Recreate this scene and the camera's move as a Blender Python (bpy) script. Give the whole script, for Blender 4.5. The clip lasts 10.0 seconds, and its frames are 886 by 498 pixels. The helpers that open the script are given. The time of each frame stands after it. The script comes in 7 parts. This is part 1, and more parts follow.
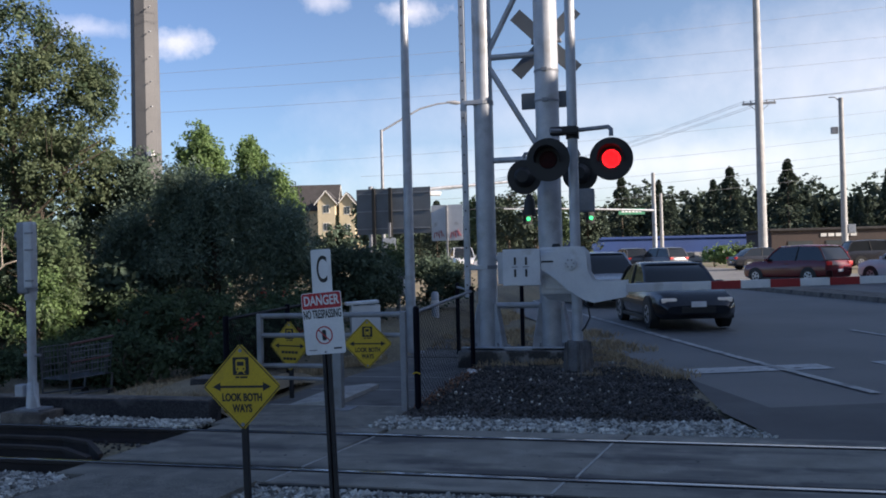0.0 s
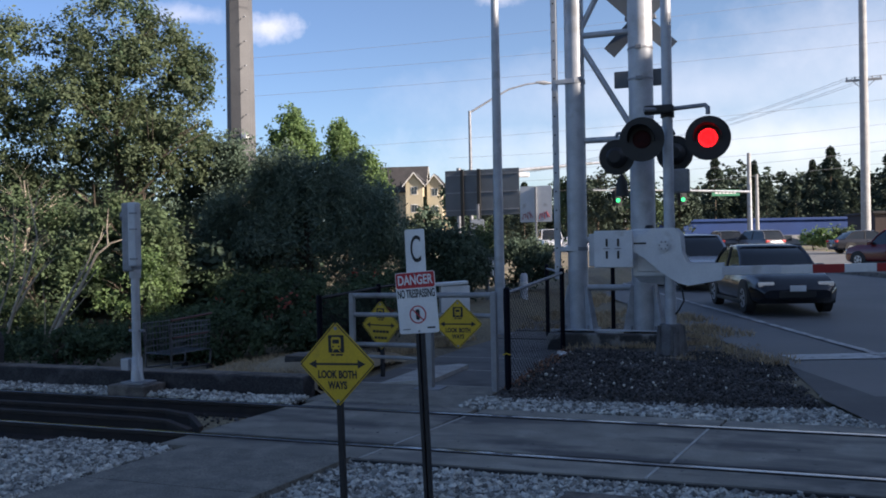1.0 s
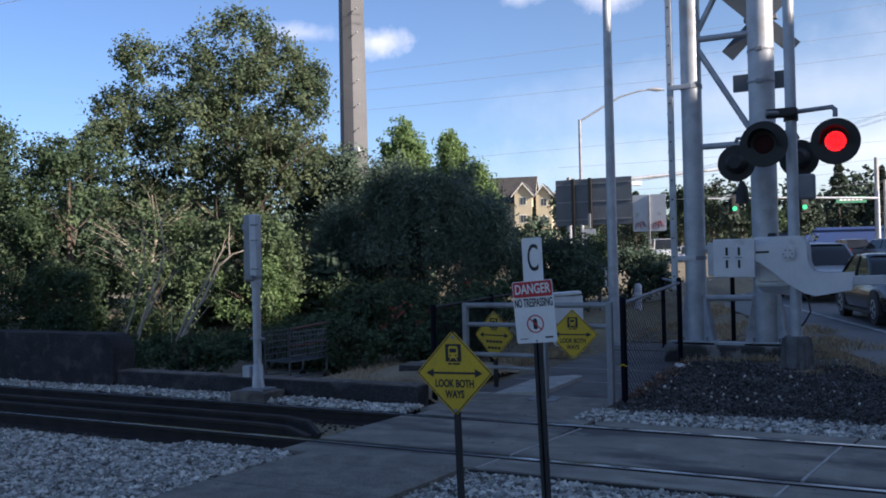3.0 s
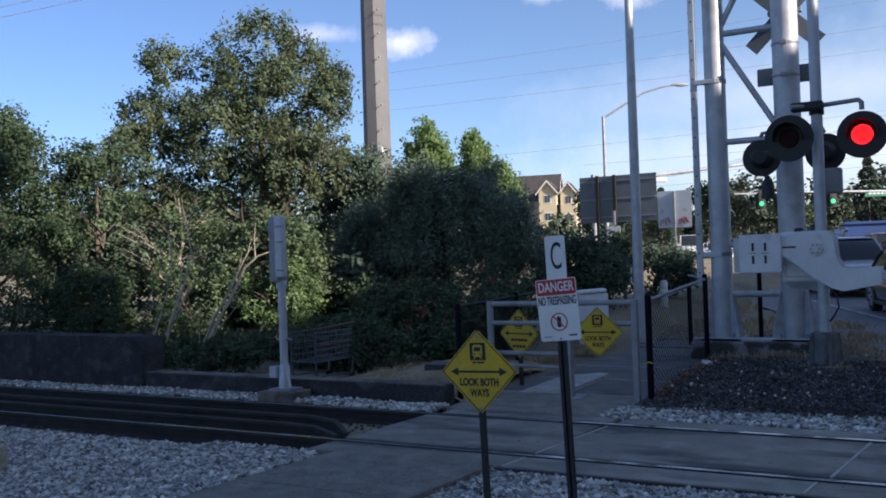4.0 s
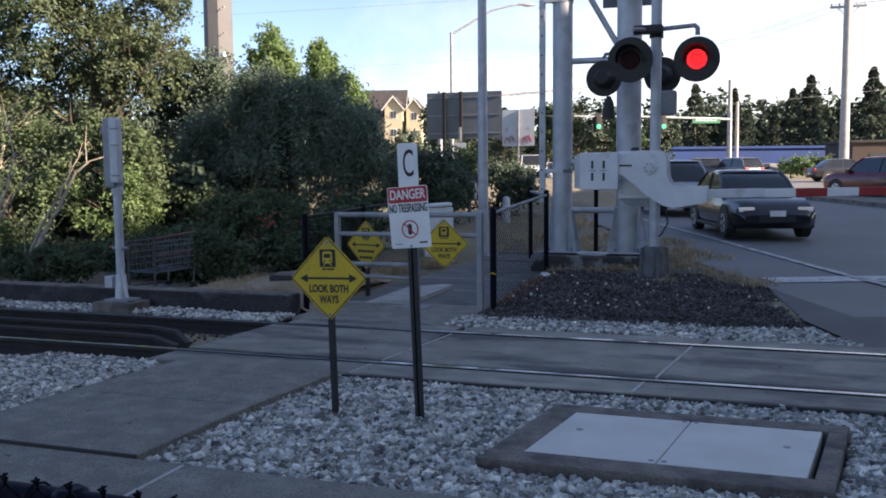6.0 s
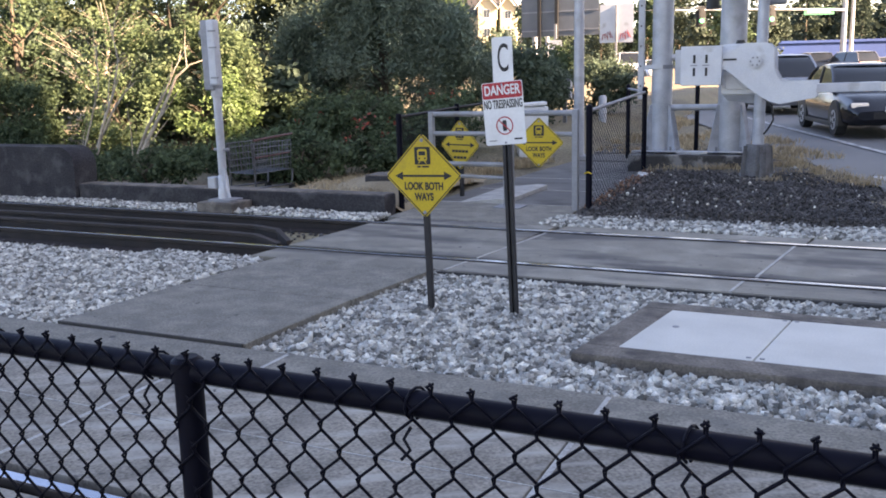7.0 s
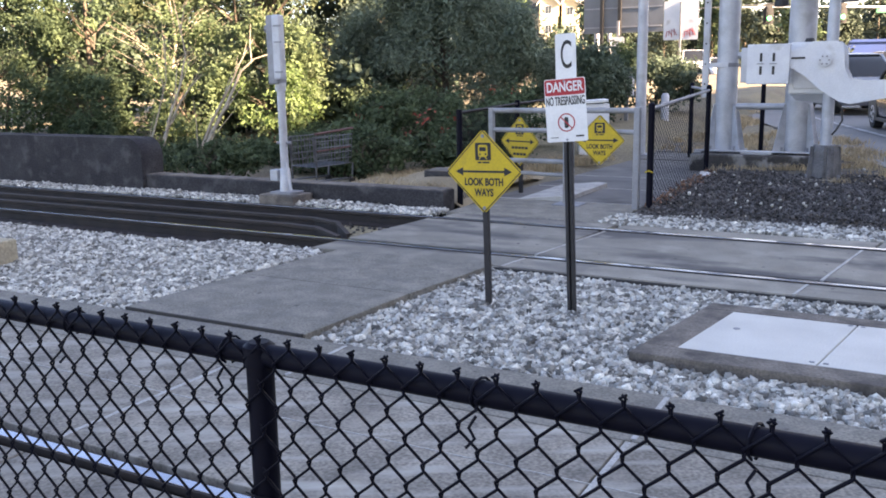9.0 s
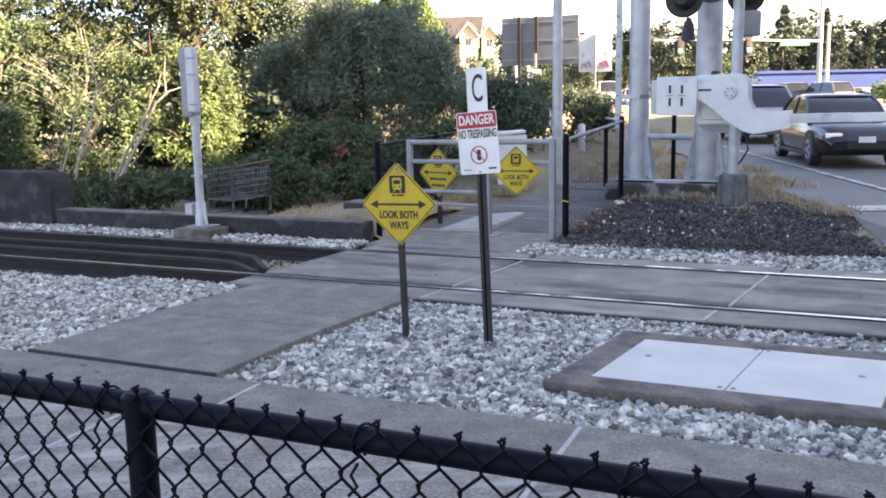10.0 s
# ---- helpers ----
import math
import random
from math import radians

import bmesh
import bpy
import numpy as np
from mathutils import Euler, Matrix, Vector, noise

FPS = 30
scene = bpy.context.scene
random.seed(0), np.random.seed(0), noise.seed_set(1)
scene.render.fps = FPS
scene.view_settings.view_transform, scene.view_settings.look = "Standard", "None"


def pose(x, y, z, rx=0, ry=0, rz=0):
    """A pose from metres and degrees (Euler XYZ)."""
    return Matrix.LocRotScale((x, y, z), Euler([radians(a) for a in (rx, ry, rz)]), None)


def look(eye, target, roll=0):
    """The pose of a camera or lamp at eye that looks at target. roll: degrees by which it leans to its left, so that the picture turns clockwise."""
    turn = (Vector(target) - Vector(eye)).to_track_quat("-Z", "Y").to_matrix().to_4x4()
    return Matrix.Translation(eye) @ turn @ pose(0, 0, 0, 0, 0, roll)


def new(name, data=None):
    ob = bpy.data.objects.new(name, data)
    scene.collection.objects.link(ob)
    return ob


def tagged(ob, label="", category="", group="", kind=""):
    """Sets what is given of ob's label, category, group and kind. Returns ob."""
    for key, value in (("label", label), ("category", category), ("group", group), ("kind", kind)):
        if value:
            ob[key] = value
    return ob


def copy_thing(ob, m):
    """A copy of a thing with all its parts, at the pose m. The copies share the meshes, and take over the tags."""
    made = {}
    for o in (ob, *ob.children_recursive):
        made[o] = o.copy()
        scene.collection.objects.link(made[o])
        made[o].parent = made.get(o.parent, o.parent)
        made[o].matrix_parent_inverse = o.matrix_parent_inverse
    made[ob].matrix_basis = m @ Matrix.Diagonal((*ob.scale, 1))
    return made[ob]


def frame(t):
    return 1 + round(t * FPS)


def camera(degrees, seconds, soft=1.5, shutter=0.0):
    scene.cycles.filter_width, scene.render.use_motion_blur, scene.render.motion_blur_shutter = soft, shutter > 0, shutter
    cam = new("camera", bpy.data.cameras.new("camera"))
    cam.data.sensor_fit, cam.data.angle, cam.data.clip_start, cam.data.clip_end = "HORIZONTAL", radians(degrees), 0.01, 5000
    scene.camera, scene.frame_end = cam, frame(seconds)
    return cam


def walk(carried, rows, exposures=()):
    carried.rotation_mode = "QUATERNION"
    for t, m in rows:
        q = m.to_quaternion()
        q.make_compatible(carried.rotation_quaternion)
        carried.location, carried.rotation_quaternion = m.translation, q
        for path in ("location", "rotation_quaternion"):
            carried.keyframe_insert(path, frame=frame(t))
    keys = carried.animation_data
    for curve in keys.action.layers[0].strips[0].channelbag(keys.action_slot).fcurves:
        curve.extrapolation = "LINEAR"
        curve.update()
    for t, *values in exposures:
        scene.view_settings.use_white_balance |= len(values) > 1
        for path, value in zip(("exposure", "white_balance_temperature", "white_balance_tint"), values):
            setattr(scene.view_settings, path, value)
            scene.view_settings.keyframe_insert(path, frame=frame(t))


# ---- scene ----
cam = camera(53.0, 10.0, soft=1.8)

PATH = [
    (0, (0.673, 0.151, 1.698), (0.162, 2.085, 1.725), -1.4),
    (0.5, (0.655, 0.176, 1.689), (0.103, 2.098, 1.665), -1.5),
    (1, (0.625, 0.159, 1.689), (-0.073, 2.033, 1.679), -1.1),
    (1.5, (0.594, 0.158, 1.68), (-0.153, 2.013, 1.647), -0.8),
    (2, (0.593, 0.183, 1.662), (-0.147, 2.04, 1.617), -1.1),
    (2.5, (0.558, 0.175, 1.675), (-0.29, 1.986, 1.679), -0.7),
    (4, (0.586, 0.147, 1.678), (-0.384, 1.896, 1.697), -2.0),
    (4.5, (0.587, 0.143, 1.674), (-0.4, 1.882, 1.693), -2.0),
    (5, (0.577, 0.15, 1.678), (-0.361, 1.916, 1.712), -1.0),
    (5.5, (0.543, 0.15, 1.648), (-0.149, 2.026, 1.608), -0.2),
    (5.7, (0.528, 0.147, 1.637), (-0.106, 2.042, 1.54), -0.1),
    (6.8, (0.532, 0.159, 1.577), (-0.268, 1.958, 1.223), -1.5),
    (7, (0.525, 0.14, 1.579), (-0.313, 1.913, 1.19), -1.5),
    (7.5, (0.527, 0.123, 1.585), (-0.384, 1.863, 1.209), -1.9),
    (8, (0.547, 0.121, 1.589), (-0.367, 1.863, 1.23), -2.1),
    (8.5, (0.525, 0.11, 1.587), (-0.42, 1.836, 1.229), -1.1),
    (9, (0.52, 0.11, 1.579), (-0.43, 1.825, 1.184), -1.0),
    (9.5, (0.606, 0.161, 1.597), (-0.232, 1.936, 1.214), -2.2),
    (10, (0.573, 0.152, 1.595), (-0.231, 1.953, 1.263), -1.1),
]
EXPOSURES = [(0.0, 0.94, 7000, 17), (3.0, 1.01, 6700, 17), (5.6, 1.08, 6800, 18), (6.7, 2.92, 10050, 26), (7.05, 2.94, 10050, 26), (7.5, 3.28, 10050, 26), (8.0, 3.16, 10050, 26), (10.0, 3.18, 10050, 26)]
walk(cam, [(r[0], look(*r[1:])) for r in PATH], EXPOSURES)

# ---- world and sun ----
SUN_EL, SUN_AZ = radians(24), radians(95)  # azimuth clockwise from +y
sun_dir = Vector((math.sin(SUN_AZ) * math.cos(SUN_EL), math.cos(SUN_AZ) * math.cos(SUN_EL), math.sin(SUN_EL)))
world = bpy.data.worlds.new("sky")
scene.world = world
world.use_nodes = True
wn, wl = world.node_tree.nodes, world.node_tree.links
wn.clear()
w_out, w_bg, w_sky = wn.new("ShaderNodeOutputWorld"), wn.new("ShaderNodeBackground"), wn.new("ShaderNodeTexSky")
w_sky.sky_type, w_sky.sun_disc = "NISHITA", False
w_sky.sun_elevation, w_sky.sun_rotation = SUN_EL, SUN_AZ
w_sky.air_density, w_sky.dust_density, w_sky.ozone_density = 0.92, 0.5, 3.9
w_bg.inputs[1].default_value = 0.100
# a few small clouds: soft ellipses broken up by noise
w_tc, w_noise = wn.new("ShaderNodeTexCoord"), wn.new("ShaderNodeTexNoise")
w_noise.inputs["Scale"].default_value, w_noise.inputs["Detail"].default_value, w_noise.inputs["Roughness"].default_value = 26, 7, 0.62
wl.new(w_tc.outputs["Generated"], w_noise.inputs["Vector"])
cloud = None
for d, wide, high, dense in (((-0.503, 0.829, 0.238), 0.036, 0.014, 0.5), ((-0.570, 0.786, 0.246), 0.04, 0.011, 0.3), ((-0.272, 0.924, 0.272), 0.035, 0.014, 0.5), ((-0.358, 0.893, 0.282), 0.03, 0.011, 0.35), ((-0.08, 0.97, 0.16), 0.30, 0.05, 0.24), ((0.02, 0.985, 0.10), 0.40, 0.05, 0.42), ((0.20, 0.96, 0.17), 0.30, 0.09, 0.36)):
    m_ = wn.new("ShaderNodeVectorMath"); m_.operation = "SUBTRACT"; m_.inputs[1].default_value = d
    k_ = wn.new("ShaderNodeVectorMath"); k_.operation = "MULTIPLY"; k_.inputs[1].default_value = (1 / wide, 1 / wide, 1 / high)
    l_ = wn.new("ShaderNodeVectorMath"); l_.operation = "LENGTH"
    b_ = wn.new("ShaderNodeMath"); b_.operation = "SUBTRACT"
    r_ = wn.new("ShaderNodeMapRange"); r_.inputs[1].default_value, r_.inputs[2].default_value, r_.inputs[4].default_value = -0.45, 0.75, dense
    wl.new(w_tc.outputs["Generated"], m_.inputs[0]); wl.new(m_.outputs[0], k_.inputs[0]); wl.new(k_.outputs[0], l_.inputs[0])
    wl.new(l_.outputs["Value"], b_.inputs[1])
    # denser where the noise is high and the centre is near
    n_ = wn.new("ShaderNodeMath"); n_.operation = "MULTIPLY_ADD"; n_.inputs[1].default_value, n_.inputs[2].default_value = (2.6, -0.55) if wide < 0.1 else (0.8, 0.35)
    wl.new(w_noise.outputs["Fac"], n_.inputs[0]); wl.new(n_.outputs[0], b_.inputs[0]); wl.new(b_.outputs[0], r_.inputs[0])
    if cloud is None:
        cloud = r_.outputs[0]
    else:
        x_ = wn.new("ShaderNodeMath"); x_.operation = "MAXIMUM"
        wl.new(cloud, x_.inputs[0]); wl.new(r_.outputs[0], x_.inputs[1]); cloud = x_.outputs[0]
w_mix = wn.new("ShaderNodeMix")
w_mix.data_type = "RGBA"
w_mix.inputs["B"].default_value = (8.0, 7.9, 8.2, 1)
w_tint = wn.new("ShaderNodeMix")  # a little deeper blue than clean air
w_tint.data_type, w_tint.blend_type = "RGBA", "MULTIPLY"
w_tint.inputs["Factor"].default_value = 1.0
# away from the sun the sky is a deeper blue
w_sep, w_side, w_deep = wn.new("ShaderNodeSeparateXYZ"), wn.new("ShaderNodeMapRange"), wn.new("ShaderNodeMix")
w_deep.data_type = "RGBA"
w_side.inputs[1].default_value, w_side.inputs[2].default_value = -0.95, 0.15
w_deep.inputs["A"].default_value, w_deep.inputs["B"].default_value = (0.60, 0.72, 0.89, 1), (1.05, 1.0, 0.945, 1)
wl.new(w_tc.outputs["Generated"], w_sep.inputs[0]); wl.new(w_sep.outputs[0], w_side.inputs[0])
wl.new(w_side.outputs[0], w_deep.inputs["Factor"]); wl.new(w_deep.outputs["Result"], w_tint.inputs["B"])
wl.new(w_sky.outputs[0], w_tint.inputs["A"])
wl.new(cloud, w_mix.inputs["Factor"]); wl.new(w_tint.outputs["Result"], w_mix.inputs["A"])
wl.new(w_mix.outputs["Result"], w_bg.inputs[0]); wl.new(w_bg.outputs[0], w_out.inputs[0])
sun = new("sun", bpy.data.lights.new("sun", "SUN"))
sun.data.energy, sun.data.angle, sun.data.color = 4.8, radians(0.6), (1.0, 0.94, 0.85)
sun.matrix_world = Matrix.Translation((20, 10, 40)) @ sun_dir.to_track_quat("Z", "Y").to_matrix().to_4x4()


# ---- materials ----
def mat(name, a, b=None, rough=0.8, metal=0.0, s1=1.2, s2=60.0, fine=0.25, bump=0.0, dist=0.01, island=0.0, rand=0.0, stain=None, s3=0.5, lo=0.55, hi=0.7, spec=0.5, stretch=None, spots=None):
    """Two colours mixed by coarse noise, fine grain, optional stains, variation and relief."""
    m = bpy.data.materials.new(name)
    m.use_nodes = True
    n, l = m.node_tree.nodes, m.node_tree.links
    p = n["Principled BSDF"]
    p.inputs["Roughness"].default_value, p.inputs["Metallic"].default_value = rough, metal
    p.inputs["Specular IOR Level"].default_value = spec
    b = b or tuple(c * 0.75 for c in a)
    tc = n.new("ShaderNodeTexCoord")

    def noise_tex(scale, detail):
        t = n.new("ShaderNodeTexNoise")
        t.inputs["Scale"].default_value, t.inputs["Detail"].default_value = scale, detail
        l.new(tc.outputs["Object"], t.inputs["Vector"])
        return t

    def mix(kind, fac, x, y):
        k = n.new("ShaderNodeMix")
        k.data_type, k.blend_type = "RGBA", kind
        for sock, v in ((k.inputs["Factor"], fac), (k.inputs["A"], x), (k.inputs["B"], y)):
            if hasattr(v, "is_output"):
                l.new(v, sock)
            else:
                sock.default_value = v if isinstance(v, float) else (*v, 1)
        return k.outputs["Result"]

    def remap(sock, p0, p1, v0=0.0, v1=1.0):
        r = n.new("ShaderNodeMapRange")
        for i, v in enumerate((p0, p1, v0, v1)):
            r.inputs[i + 1].default_value = v
        l.new(sock, r.inputs[0])
        return r.outputs[0]

    t1, t2 = noise_tex(s1, 4), noise_tex(s2, 3)
    col = mix("MIX", remap(t1.outputs["Fac"], 0.35, 0.65), a, b)
    g = n.new("ShaderNodeCombineColor")
    grain = remap(t2.outputs["Fac"], 0.3, 0.7, 1 - fine, 1 + fine)
    for k in range(3):
        l.new(grain, g.inputs[k])
    col = mix("MULTIPLY", 1.0, col, g.outputs[0])
    if stain:
        st = noise_tex(s3, 5)
        if stretch:
            mp = n.new("ShaderNodeMapping")
            mp.vector_type = "TEXTURE"
            mp.inputs["Scale"].default_value = tuple(1 / c for c in stretch[:3])
            mp.inputs["Rotation"].default_value = (0, 0, stretch[3] if len(stretch) > 3 else 0)
            l.new(tc.outputs["Object"], mp.inputs["Vector"]); l.new(mp.outputs[0], st.inputs["Vector"])
        col = mix("MIX", remap(st.outputs["Fac"], lo, hi), col, stain)
    if spots:
        col = mix("MIX", remap(noise_tex(11.0, 2).outputs["Fac"], 0.70, 0.74), col, spots)
        col = mix("MIX", remap(noise_tex(3.1, 8).outputs["Fac"], 0.54, 0.70, 0.0, 0.3), col, tuple(c * 1.7 for c in a))
    for amount, node, sock in ((island, "ShaderNodeNewGeometry", "Random Per Island"), (rand, "ShaderNodeObjectInfo", "Random")):
        if amount:
            v = n.new("ShaderNodeCombineColor")
            r = remap(n.new(node).outputs[sock], 0, 1, 1 - amount, 1 + amount)
            for k in range(3):
                l.new(r, v.inputs[k])
            col = mix("MULTIPLY", 1.0, col, v.outputs[0])
    l.new(col, p.inputs["Base Color"])
    l.new(remap(t2.outputs["Fac"], 0.3, 0.7, max(0, rough - 0.08), min(1, rough + 0.08)), p.inputs["Roughness"])
    if bump:
        k = n.new("ShaderNodeBump")
        k.inputs["Strength"].default_value, k.inputs["Distance"].default_value = bump, dist
        l.new(t2.outputs["Fac"], k.inputs["Height"])
        l.new(k.outputs[0], p.inputs["Normal"])
    return m


def leaf_mat(name, a, b, trans=0.35, rough=0.6):
    m = mat(name, a, b, rough=rough, s1=1.7, s2=9, fine=0.2, island=0.28, spec=0.1)
    n, l = m.node_tree.nodes, m.node_tree.links
    p, out = n["Principled BSDF"], n["Material Output"]
    tr, mx = n.new("ShaderNodeBsdfTranslucent"), n.new("ShaderNodeMixShader")
    src = p.inputs["Base Color"].links[0].from_socket
    l.new(src, tr.inputs[0])
    mx.inputs[0].default_value = trans
    l.new(p.outputs[0], mx.inputs[1]); l.new(tr.outputs[0], mx.inputs[2]); l.new(mx.outputs[0], out.inputs[0])
    return m


def glow(name, colour, strength):
    m = bpy.data.materials.new(name)
    m.use_nodes = True
    p = m.node_tree.nodes["Principled BSDF"]
    p.inputs["Base Color"].default_value = (*colour, 1)
    p.inputs["Emission Color"].default_value, p.inputs["Emission Strength"].default_value = (*colour, 1), strength
    return m


